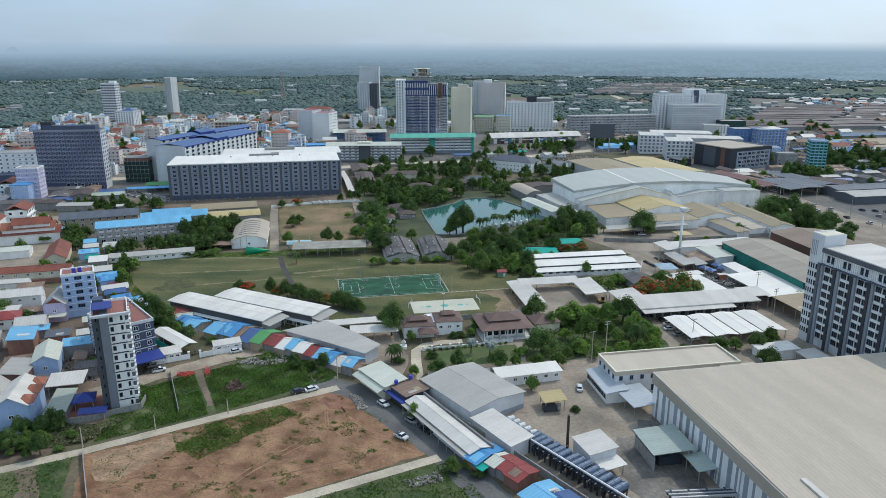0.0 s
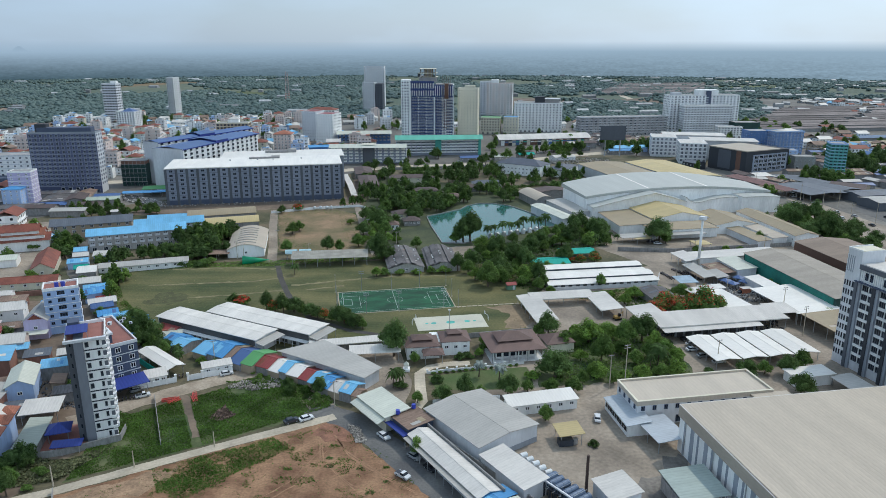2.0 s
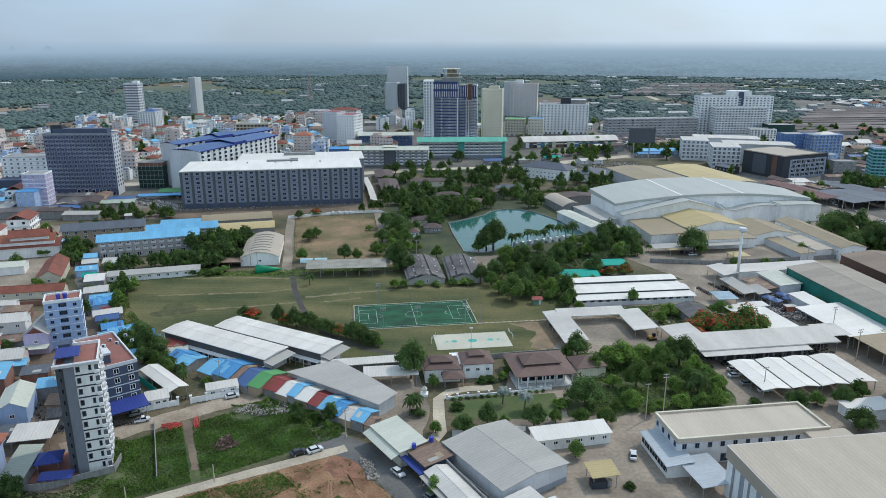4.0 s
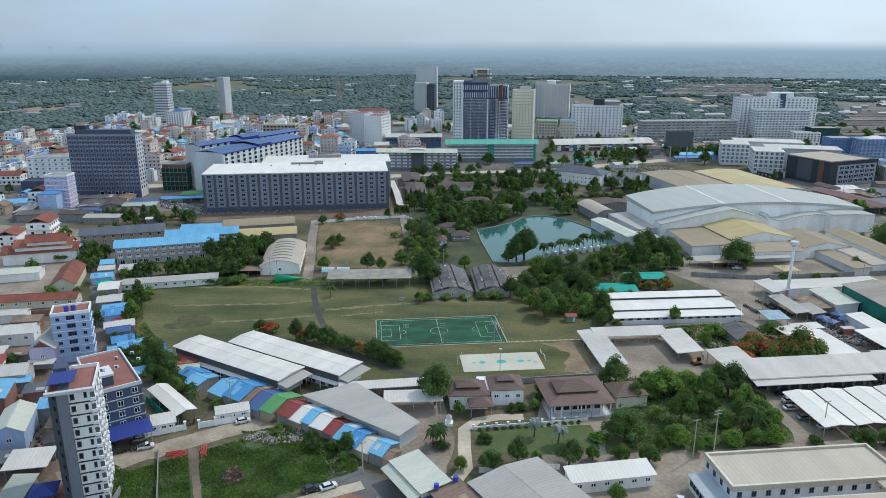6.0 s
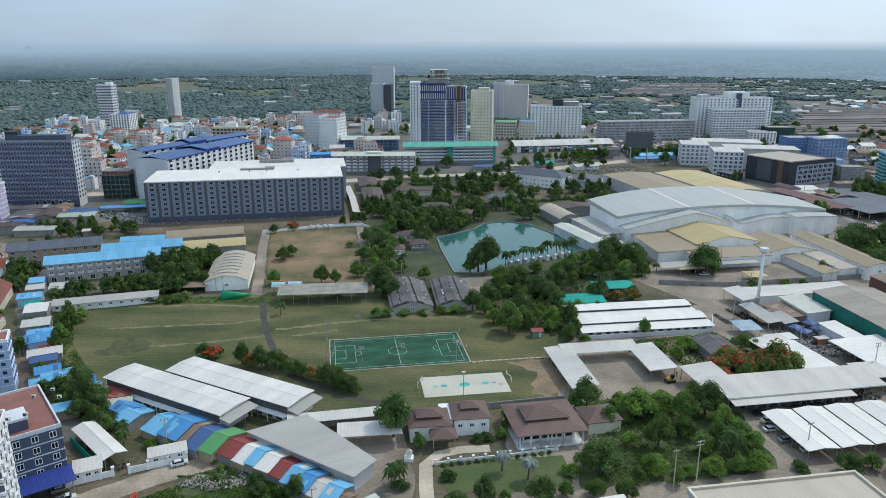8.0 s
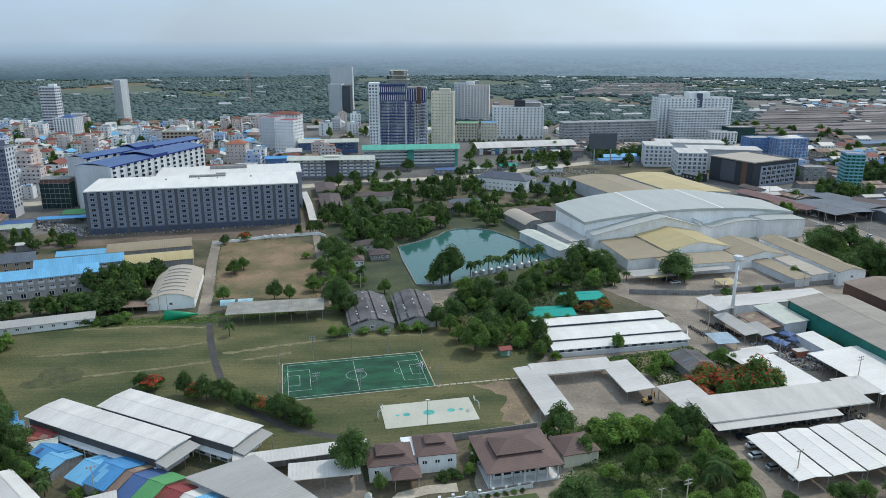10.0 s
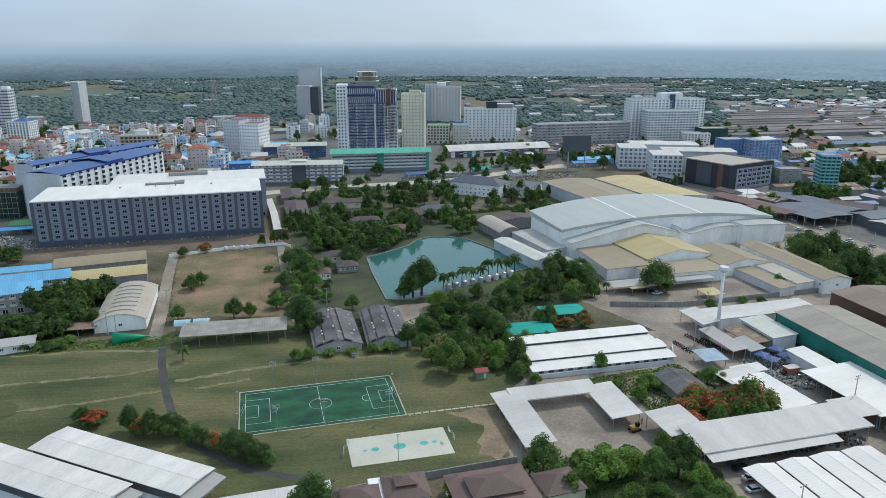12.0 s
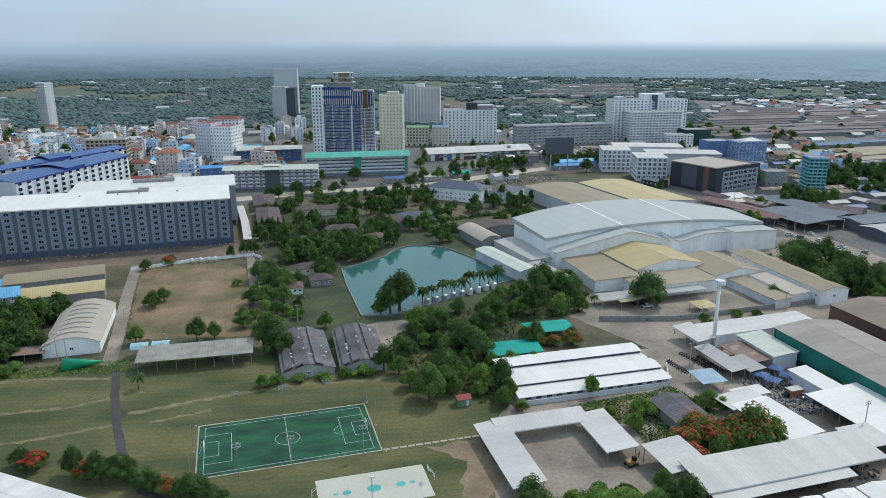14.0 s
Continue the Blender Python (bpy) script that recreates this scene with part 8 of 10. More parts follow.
strip("driveway", "curved pale paved driveway", [(-2.5, 116), (-0.4, 121.2), (-1.3, 130.7), (-1.8, 140.6), (1.6, 145.8), (7.8, 148.2), (15.5, 149.0)], 3.6, 0.09, M_SAND, 0)
wall_run("garden_wall", "white garden wall with low piers", [(0.8, 140.6), (6.4, 142.3), (13.3, 143.6), (20.8, 145.1), (34.1, 148.5)], 0.9, 0.3, W_WHITE)
for k in range(11):
    u = k / 10
    e = thing("wall_pier", "white garden wall pier", "pier", pose(0.8 + 33.3 * u, 140.8 + 7.7 * u, 0), "garden wall piers")
    add_box(e, "shaft", W_WHITE, -0.28, 0.28, -0.28, 0.28, 0, 1.5)
    add_box(e, "cap", W_WHITE, -0.36, 0.36, -0.36, 0.36, 1.5, 1.65)
wall_run("street_fence", "white fence along the street side", [(3, 119.2), (12, 121.6), (24, 122.5)], 1.6, 0.25, W_WHITE)
e = thing("spirit_house", "small white shrine on a plinth", "shrine", pose(-6.4, 143, 0))
add_box(e, "plinth", W_WHITE, -1.2, 1.2, -1.2, 1.2, 0, 1.0)
add_box(e, "shrine", W_WHITE, -0.6, 0.6, -0.6, 0.6, 1.0, 2.2)
hip_roof(e, 1.4, 1.4, 2.2, 1.3, 0.2, S_CREAM)

# lean-tos and sheds crowding the alleys
rnga = random.Random(83)
for x, y, L, W, a, rf in ((-152, 112, 9, 5, 18, S_RUST), (-140, 108, 8, 6, 100, S_GREY), (-138, 128, 9, 4, 20, S_RUST), (-122, 112, 6, 5, 15, S_SLATE), (-154, 128, 10, 6, 22, S_WHITE2), (-136, 150, 8, 5, 20, S_SLATE), (-126, 152, 7, 4, 25, S_WHITE2), (-118, 130, 7, 3.5, 110, S_RUST), (-112, 122, 6, 4, 20, S_OLD),
                         (-146, 154, 8, 4, 20, S_SKY), (-160, 176, 9, 5, 20, S_RUST), (-170, 176, 8, 6, 15, S_WHITE2), (-130, 165, 7, 4, 25, S_CREAM), (-122, 160, 6, 4, 30, S_OLD), (-176, 204, 10, 5, 14, S_RUST), (-158, 200, 8, 5, 14, S_BLUE), (-145, 92, 10, 6, 14, S_TILE), (-138, 76, 12, 7, 20, S_WHITE2), (-150, 70, 10, 7, 20, S_RUST), (-110, 164, 7, 4, 30, S_SKY)):
    shed("low lean-to shed among the alley houses", x, y, L, W, a, rnga.uniform(2.6, 3.6), 0.6, rf, rnga.choice((W_OLD, W_BRICK, W_TAN)), "mono", "lean_to", category="shed", over=0.4, group="alley sheds")


# ---- trees ----
TREES = {
    "dark": [make_tree("dense dark green broadleaf tree", 11 + k, R, H, b, F_A, 17, 3400, 0.255) for k, (R, H, b) in enumerate(((5.4, 9.0, 0.6), (4.8, 9.8, 0.8), (6.0, 9.6, 0.5)))],
    "mid": [make_tree("rounded mid-green broadleaf tree", 21 + k, R, H, b, F_B, 16, 3400, 0.24) for k, (R, H, b) in enumerate(((4.4, 7.4, 0.6), (5.0, 8.6, 0.7), (4.0, 7.2, 0.4)))],
    "bright": [make_tree("fresh green spreading tree", 31 + k, R, H, b, F_C, 15, 3400, 0.235) for k, (R, H, b) in enumerate(((4.6, 7.2, 0.4), (3.9, 6.6, 0.4)))],
    "flame": [make_tree("flame tree with red blossom", 41 + k, R, H, b, F_B, 17, 2600, 0.28, r) for k, (R, H, b, r) in enumerate(((5.8, 6.8, 0.6, 0.15), (4.8, 6.0, 0.6, 0.28)))],
    "red": [make_tree("flame tree covered in red blossom", 45, 4.8, 6.0, 0.6, F_B, 12, 1700, 0.33, 0.6)],
    "small": [make_tree("small clipped garden tree", 51 + k, 2.1, 4.2, 0.9, F_B, 7, 700, 0.24) for k in range(2)],
    "bush": [make_tree("leafy green garden bush", 61 + k, 2.3, 2.6, 0.0, m, 8, 700, 0.24, name="bush", category="bush") for k, m in enumerate((F_B, F_C, F_A))],
    "column": [make_tree("slim upright dark conifer", 71, 1.3, 8.5, 0.6, F_A, 8, 420, 0.30)],
    "palm": [make_palm("coconut palm with drooping fronds", 81, 7.0, 26, 3.8), make_palm("coconut palm with ragged crown", 82, 6.0, 22, 3.5)],
    "silver": [make_palm("silvery grey fan palm", 83, 6.0, 22, 2.6, F_SILVER)],
}
LIGHT = {
    "dark": [make_tree("far dark green tree", 91, 5.2, 8.6, 0.5, F_A, 9, 420, 0.62), make_tree("far dark green tree", 92, 4.2, 10.4, 0.5, F_A, 8, 400, 0.6)],
    "mid": [make_tree("far green tree", 93, 4.6, 8.0, 0.5, F_B, 9, 400, 0.6), make_tree("far green tree", 95, 3.4, 9.6, 0.5, F_B, 7, 360, 0.6)],
    "bright": [make_tree("far bright tree", 94, 4.2, 7.0, 0.5, F_C, 8, 360, 0.58)],
}
FAR_TREES = []
USED = set()
BUILT = []


def plant(kind, x, y, s=1.0, rng=random.Random(7)):
    src = rng.choice(TREES[kind])
    m = pose(x, y, 0, 0, 0, rng.uniform(0, 360)) @ Matrix.Diagonal((s * rng.uniform(0.9, 1.12), s * rng.uniform(0.9, 1.12), s * rng.uniform(0.85, 1.15), 1))
    if (y > 372 or (x < -104 and y > 200)) and kind in LIGHT:
        FAR_TREES.append((rng.choice(LIGHT[kind]), m))
        return
    if src.name not in USED:
        USED.add(src.name)
        src.matrix_world = m
        return
    copy_thing(src, m)


def covered(x, y, r):
    """Whether a roofed thing already stands there."""
    for bx, by, br in BUILT:
        if abs(x - bx) < br + r and abs(y - by) < br + r:
            return True
    return False


BUILT += [(64, 516, 12), (80, 508, 10), (58.6, 258, 9), (76, 276, 8), (68, 262, 5)]
for ob in [o for o in scene.objects if o.type == "EMPTY" and o.get("category") in ("house", "shed", "hall", "workshop", "school", "pavilion", "villa", "warehouse", "hangar", "factory", "building")]:
    half = [max(abs(c[0]) for c in ch.bound_box) for ch in ob.children if ch.type == "MESH"]
    BUILT.append((ob.matrix_world.translation.x, ob.matrix_world.translation.y, min(14, 0.7 * max(half or [3]))))


def grove(poly, n, kinds, smin, smax, seed, gap=3.6):
    rng = random.Random(seed)
    xs, ys = [p[0] for p in poly], [p[1] for p in poly]
    got, tries = [], 0
    while len(got) < n and tries < n * 40:
        tries += 1
        x, y = rng.uniform(min(xs), max(xs)), rng.uniform(min(ys), max(ys))
        if inside(poly, x, y) and not covered(x, y, 1.0) and all((x - a) ** 2 + (y - b) ** 2 > gap * gap for a, b in got):
            got.append((x, y))
            plant(rng.choice(kinds), x, y, rng.uniform(smin, smax))


D, Mi, Br = "dark", "mid", "bright"
# between pond and sheds
grove([(30, 246), (40, 232), (46, 222), (54, 236), (46, 252), (48, 272), (66, 292), (98, 300), (104, 332), (80, 336), (45, 310), (26, 296), (14, 268)], 54, [D, Mi, Mi, Mi, Br], 0.7, 1.2, 101, 4.5)
for x, y, k, s in ((26.5, 231, Mi, 1.75), (33, 237, Mi, 1.2), (21, 240, Br, 1.1), (36, 243, Mi, 1.3), (18, 250, Mi, 1.0), (49, 226, Mi, 1.0), (52, 231, Mi, 0.9), (54, 221.5, Br, 0.7), (50, 251.5, Mi, 0.9), (57, 253, Br, 0.7), (65, 253.5, Mi, 0.8), (68, 267, D, 0.8), (66, 275, Mi, 0.8), (84, 273, Mi, 0.8), (47, 258, D, 0.9), (78, 229, "small", 1.3), (90, 215, Br, 0.8), (84, 208, Br, 0.6), (80, 217, Br, 0.5), (17, 309, D, 1.35), (21, 312, D, 1.5), (13, 308, Mi, 1.1),
                   (-26, 245, Br, 0.9), (-22, 247, Mi, 0.7), (-9, 294, Mi, 1.0), (-29, 309, Mi, 1.1), (-33, 300, Mi, 0.9), (-35, 330, Mi, 1.1), (-34, 353, Mi, 1.0), (-24, 346, D, 0.8), (-13, 358, D, 0.9), (-30, 291, D, 0.9), (-28, 323, Mi, 1.2), (-33, 340, D, 1.2),
                   (-50, 288, Mi, 0.85), (-56, 286, D, 0.75), (-41, 298, Mi, 1.0), (-43, 308, Mi, 0.9), (-78, 286, Mi, 1.0), (-83, 325, Mi, 1.1), (-80, 332, Mi, 0.9), (-52, 350, Br, 0.7), (-101, 378, D, 0.6), (-92, 390, D, 0.6), (-63, 396, Mi, 0.8), (-57, 400, Mi, 0.9), (-52, 402, D, 0.8),
                   (127, 306, D, 1.25), (130, 304, Mi, 1.1), (88, 332, D, 0.9), (101, 339, D, 0.8), (139, 279, "small", 1.0), (158, 289, "bush", 1.2), (166, 289, "bush", 1.2), (240, 345, D, 1.2), (184, 308, Mi, 0.8), (206, 350, "small", 1.0), (196, 362, "small", 1.0)):
    plant(k, x, y, s)
for x, y, k, s in ((-15, 248.5, "bush", 1.2), (-7, 249, "bush", 1.0), (0, 250, Mi, 0.6), (6, 251, "bush", 1.3), (13, 254, D, 0.7), (110, 191, Mi, 0.8), (116, 191, Mi, 0.8), (156, 231, "bush", 1.0), (157, 226, "bush", 1.2), (158.5, 221, "bush", 1.1), (160.5, 217, "bush", 1.2), (163, 214, "bush", 1.0), (155, 236, "bush", 1.0), (153, 256, "bush", 1.1), (157, 258, "bush", 1.2), (-24.5, 270, D, 1.1), (-28, 276, D, 1.2), (-46, 271, Mi, 0.7)):
    plant(k, x, y, s)
for k in range(9):
    plant("palm", 31 + k * 4.6, 318 + k * 2.9, 0.95 + 0.08 * (k % 3))
for x, y in ((-66, 248), (101, 312), (96, 304), (104, 308), (90, 300), (-20, 318), (77, 144), (82, 148), (-88, 153), (-86, 149), (-33, 128), (-10, 130), (-8, 133), (-175, 236), (-160, 231), (-107, 85)):
    plant("palm", x, y, 0.75)
# north campus
grove([(-52, 412), (-22, 384), (-6, 376), (6, 384), (18, 404), (28, 414), (48, 412), (66, 424), (58, 455), (62, 480), (112, 486), (128, 520), (100, 552), (60, 556), (-30, 538), (-62, 506), (-58, 440)], 150, [D, D, Mi, Mi, Mi], 0.65, 1.15, 102, 4.6)
grove([(80, 440), (110, 455), (130, 520), (110, 520), (90, 480)], 14, [D, Mi], 0.7, 1.0, 103)
grove([(-34, 378), (-18, 370), (0, 378), (14, 400), (10, 412), (-18, 412), (-36, 400)], 34, [D, Mi, Mi], 0.8, 1.15, 126, 4.4)
grove([(-42, 300), (-28, 292), (-14, 290), (-24, 340), (-22, 362), (-44, 368)], 14, [D, Mi, Br], 0.6, 0.95, 127, 5.0)
for k in range(14):
    plant("column", -58 + 3.2 * k if k < 6 else 4 + 3.0 * (k - 6), (452 if k < 6 else 428) + (k % 2), 1.0)
grove([(-64, 540), (-20, 548), (60, 566), (150, 610), (150, 640), (60, 610), (-60, 580)], 24, [D, Mi], 0.6, 1.0, 104, 6)
# west rows
grove([(-170, 262), (-150, 274), (-128, 284), (-112, 290), (-106, 280), (-126, 268), (-150, 262)], 44, [D, Mi, D], 0.75, 1.0, 105, 3.4)
grove([(-140, 296), (-112, 290), (-108, 300), (-112, 320), (-130, 322)], 24, [D, Mi], 0.9, 1.15, 106, 3.6)
grove([(-154, 252), (-112, 262), (-112, 268), (-154, 258)], 12, ["bush"], 0.8, 1.2, 107, 2.6)
grove([(-152, 206), (-140, 224), (-146, 246), (-158, 252), (-150, 230), (-134, 206)], 16, [Mi, Br, "bush"], 0.6, 0.9, 108)
grove([(-122, 188), (-100, 170), (-88, 158), (-92, 152), (-106, 160), (-126, 178)], 26, [D, D, Mi, "bush"], 0.5, 0.8, 109, 3.0)
grove([(-212, 340), (-196, 300), (-190, 272), (-196, 270), (-214, 320)], 20, [D, Mi], 0.7, 0.95, 110, 3.4)
grove([(-245, 372), (-210, 360), (-180, 372), (-185, 395), (-240, 392)], 24, [D, Mi], 0.6, 0.9, 111, 4)
for x, y, k, s in ((-218, 271, Mi, 0.9), (-216, 290, Mi, 0.8), (-238, 331, Br, 1.0), (-187, 236, Br, 0.8), (-165, 152, D, 0.8), (-170, 144, D, 0.9), (-176, 138, Mi, 0.9), (-135, 194, Mi, 0.7), (-128, 164, Mi, 0.6)):
    plant(k, x, y, s)
# flame trees
for x, y, k, s in ((-79.6, 204.8, "red", 0.85), (-64, 198.5, "flame", 0.85), (-56, 198, D, 0.7), (-42, 190, "flame", 0.8), (-48, 193, D, 0.7), (-36, 187, D, 0.75), (-31, 184, "flame", 0.7), (-60, 196.6, D, 0.6), (-52, 195.4, Mi, 0.7), (-45, 191.2, D, 0.6), (-39, 188.2, Mi, 0.65), (-33.5, 185.6, D, 0.65), (-28.5, 182.4, D, 0.7), (-25.5, 180.4, Mi, 0.6), (-68, 200.5, D, 0.6), (-83.5, 206.5, D, 0.45), (94.4, 197, "flame", 1.35), (99.5, 200.5, "flame", 1.5), (103.3, 195, "flame", 1.45), (108, 198.5, "flame", 1.45), (107.5, 192.5, Mi, 1.1), (113.1, 195, "flame", 1.5), (117, 191.5, Mi, 1.1), (120.5, 197.5, Mi, 1.2), (101, 190.5, Mi, 0.95), (93, 190.5, "red", 1.1), (116, 201.5, Mi, 1.1), (110, 217, Mi, 1.05), (114, 215, Mi, 0.8), (106, 219, Br, 0.6),
                   (76, 268, "flame", 0.9), (83, 268, "flame", 1.0), (72, 270, "red", 0.6), (97, 322, "red", 0.6), (209, 306, "red", 1.0), (216, 309, "flame", 0.9), (-92, 386, "red", 0.9)):
    plant(k, x, y, s)
# right by the road
grove([(205, 318), (226, 300), (246, 318), (240, 350), (226, 368), (216, 352)], 34, [D, D, Mi], 0.9, 1.2, 112, 3.8)
grove([(218, 290), (240, 280), (250, 310), (236, 316)], 10, [D, Mi], 0.8, 1.0, 113)
grove([(160, 252), (168, 236), (176, 250), (170, 268)], 7, ["bush", Br], 0.6, 0.9, 114)
grove([(160, 215), (164, 200), (160, 180), (156, 195)], 12, ["bush", Br], 0.5, 0.9, 115, 2.4)
# villa trees
for x, y, k, s in ((43.5, 138, D, 1.12), (61.5, 149.5, Mi, 1.35), (54.5, 151, Br, 0.8), (60.5, 167, Br, 1.3), (67, 170, Br, 1.1), (54.5, 163, Mi, 0.9), (74, 166, Mi, 1.25), (80.5, 168, D, 0.95), (83.5, 163, Br, 1.1), (52, 133.5, Mi, 0.6), (57.5, 138, Br, 0.7), (62, 133.5, Mi, 0.65), (86, 156, Mi, 0.9), (70, 156, Mi, 0.95), (73, 148, Mi, 0.9), (88, 150, Br, 0.9), (79, 153, Mi, 0.9), (66.5, 136.5, Br, 0.75), (72.8, 137.5, Br, 0.7), (78.6, 139, Mi, 0.7), (84.5, 139.5, Br, 0.75),
                   (46, 172, D, 0.85), (42, 170, "small", 1.2), (50, 160, "small", 1.3), (19, 155, Br, 0.55), (21, 159, Mi, 0.6), (22, 164, Br, 0.65), (12, 152.5, "bush", 0.8), (15, 153.5, "bush", 0.8), (-11.5, 154.5, D, 0.95), (-3.7, 148.5, Mi, 0.6),
                   (-1.8, 120.4, Mi, 0.6), (6.0, 121.2, D, 0.62), (13.1, 123.9, D, 0.6), (18, 124.4, Mi, 0.5), (26.6, 124.4, D, 0.68), (33.2, 127.6, Mi, 0.6), (40.4, 128.2, Mi, 0.68), (47.8, 127, Mi, 0.85), (4, 134.5, "bush", 0.8), (36, 137, "bush", 1.0), (-7.5, 130, "bush", 0.9), (70, 177, "bush", 1.2), (80, 178, Mi, 0.8), (64, 179, "bush", 1.0),
                   (57, 176, "bush", 1.1), (108, 139, D, 0.7), (115, 141, Mi, 0.7), (122, 140, D, 0.65), (128, 143, "small", 1.2), (120, 126, D, 0.7), (96, 140, "bush", 0.9)):
    plant(k, x, y, s)
plant("palm", 80, 146, 1.15)
for x, y in ((18.1, 138.3), (24.5, 134.5)):
    plant("silver", x, y, 1.0)
for k in range(14):
    plant("bush", 3 + k * 2.2, 140.2 + 0.5 * k, 0.3)
# near left and street
grove([(-118, 92), (-110, 70), (-98, 72), (-96, 82), (-104, 90)], 16, [D, Mi, "bush"], 0.4, 0.65, 116, 2.6)
grove([(-60, 142), (-34, 128), (-30, 118), (-40, 124), (-56, 138)], 10, [Mi, "bush", D, "bush"], 0.3, 0.5, 117, 3.2)
for x, y, k, s in ((-0.4, 92.1, Mi, 0.75), (10, 64, Mi, 0.7), (36.5, 109.5, Mi, 0.75), (-91, 108, "bush", 1.0), (17, 62, "bush", 0.8), (14, 66, "bush", 0.7), (48, 96, "bush", 0.6), (-60.5, 152, "bush", 0.7), (-72, 146, Mi, 0.5), (-78, 148, "bush", 0.8)):
    plant(k, x, y, s)
grove([(-156, 100), (-122, 100), (-112, 70), (-130, 50), (-160, 60)], 26, [D, Mi, Br, "bush"], 0.5, 0.85, 118, 3.2)
grove([(-134, 160), (-112, 150), (-104, 128), (-112, 122), (-128, 140)], 10, [Mi, Br, "bush"], 0.35, 0.55, 119, 3.4)
grove([(-200, 205), (-150, 190), (-160, 150), (-200, 160)], 16, [D, Mi, Br], 0.6, 0.9, 120, 4.0)
# town trees
rngt = random.Random(55)
for k in range(330):
    x, y = rngt.uniform(-520, 520), rngt.uniform(430, 980)
    if (y > 590 or abs(x) > 225) and abs(x) < 0.66 * (y + 97) and not covered(x, y, 4) and not (-300 < x < -225 and y < 470):
        plant(rngt.choice([D, Mi, Mi, Br]), x, y, rngt.uniform(0.8, 1.4))
grove([(286, 470), (330, 480), (330, 506), (300, 500)], 12, [D, Mi], 1.0, 1.4, 121, 5)
grove([(350, 520), (420, 500), (460, 580), (380, 620), (352, 560)], 46, [D, D, Mi], 1.0, 1.6, 122, 5)
grove([(296, 556), (312, 548), (318, 600), (300, 606)], 10, [D, Mi], 1.0, 1.4, 123, 5)
grove([(170, 650), (225, 662), (240, 700), (180, 690)], 22, [D, Mi], 0.9, 1.4, 124, 5)
grove([(100, 646), (160, 662), (150, 690), (96, 670)], 16, [D, Mi], 0.8, 1.2, 125, 5)

joined("far_trees", "many green trees of the far campus and town", "trees", FAR_TREES)
for e in [q for row in LIGHT.values() for q in row]:
    discard(e)

# low growth
scrub("weeds", "knee-high green weeds over the empty lot", [(-94, 116), (-88, 113), (-63, 131), (-44, 140), (-28, 118), (-57, 98), (-90, 79)], 42000, 0.21, 0.9, F_WEED, 3,
      lambda x, y: abs((x + 76) * 0.905 + (y - 125) * 0.43 + 0) < 1.3)
scrub("weeds", "patchy green weeds on the dirt lot", [(-66, 76), (-58, 70), (-50, 80), (-36, 94), (-42, 100), (-58, 91), (-70, 84)], 9000, 0.18, 0.5, F_WEED, 5)
scrub("weeds", "green weed band across the dirt lot", [(-66, 74), (-54, 72), (-46, 84), (-34, 94), (-40, 99), (-60, 90)], 5200, 0.19, 0.5, F_WEED, 18)
rngw = random.Random(29)
for k in range(34):
    x, y = rngw.uniform(-78, -4), rngw.uniform(56, 100)
    if inside([(-88, 72), (-26, 108), (2, 74), (-24, 60), (-60, 40)], x, y):
        r = rngw.uniform(0.6, 1.7)
        scrub("weed_tuft", "tuft of weeds on the bare dirt", [(x - r, y - r * 0.6), (x + r, y - r * 0.7), (x + r * 1.1, y + r * 0.6), (x - r * 0.7, y + r * 0.7)], int(80 * r), 0.18, 0.4, rngw.choice((F_A, F_WEED, F_WEED)), 0.5 + k)
scrub("weeds", "low green clumps on the dirt lot", [(-86, 70), (-60, 88), (-26, 107), (-10, 92), (2, 74), (-24, 60), (-60, 42), (-78, 54)], 7000, 0.17, 0.35, F_WEED, 47, lambda x, y: noise.noise(Vector((x * 0.22, y * 0.22, 4.4))) + 0.5 * noise.noise(Vector((x * 0.6, y * 0.6, 1.4))) < 0.30)
scrub("weeds", "dark dry weed clumps on the dirt lot", [(-86, 70), (-60, 88), (-26, 107), (-10, 92), (2, 74), (-24, 60), (-60, 42), (-78, 54)], 2600, 0.15, 0.2, mat("dull_dry_weeds", (0.115, 0.105, 0.045), 0.9, 0, 0.3, 0.3, 6, 0, isl=0.4), 48, lambda x, y: noise.noise(Vector((x * 0.3, y * 0.3, 9.4))) < 0.2)
scrub("weeds", "scattered weeds on the dirt lot", [(-88, 72), (-26, 108), (2, 74), (-24, 60), (-60, 40)], 700, 0.22, 0.3, F_B, 15)
scrub("weeds", "tall roadside weeds below the lane", [(-60, 34), (-23, 53), (8, 69), (19, 52), (20, 20), (-60, 5)], 16000, 0.24, 1.1, F_WEED, 6)
scrub("weeds", "wild growth beside the lane", [(-190, 6), (-108, 62), (-92, 72), (-84, 46), (-110, 10)], 12000, 0.24, 1.0, F_WEED, 7)
scrub("brushwood", "dry overgrown brush by the courtyard wall", [(-108, 74), (-92, 79), (-84, 96), (-93, 89), (-106, 88)], 5000, 0.34, 1.4, mat("dry_brush_leaves", (0.13, 0.14, 0.06), 0.8, 0, 0.2, 0.3, 2, 0, isl=0.45), 8)
scrub("hedge_growth", "rank growth along the stalls", [(-66, 134), (-40, 142), (-28, 120), (-34, 116), (-48, 132)], 3500, 0.34, 1.6, F_B, 9)
scrub("field_edge", "rough green edge of the field", [(-164, 256), (-152, 226), (-140, 207), (-126, 190), (-116, 186), (-118, 194), (-134, 214), (-146, 236), (-152, 252)], 9000, 0.22, 0.7, F_WEED, 10)
scrub("field_edge", "rough weeds along the field's head", [(-130, 258), (-76, 262), (-40, 272), (-4, 276), (-4, 283), (-60, 274), (-130, 266)], 5000, 0.32, 0.9, F_B, 12)
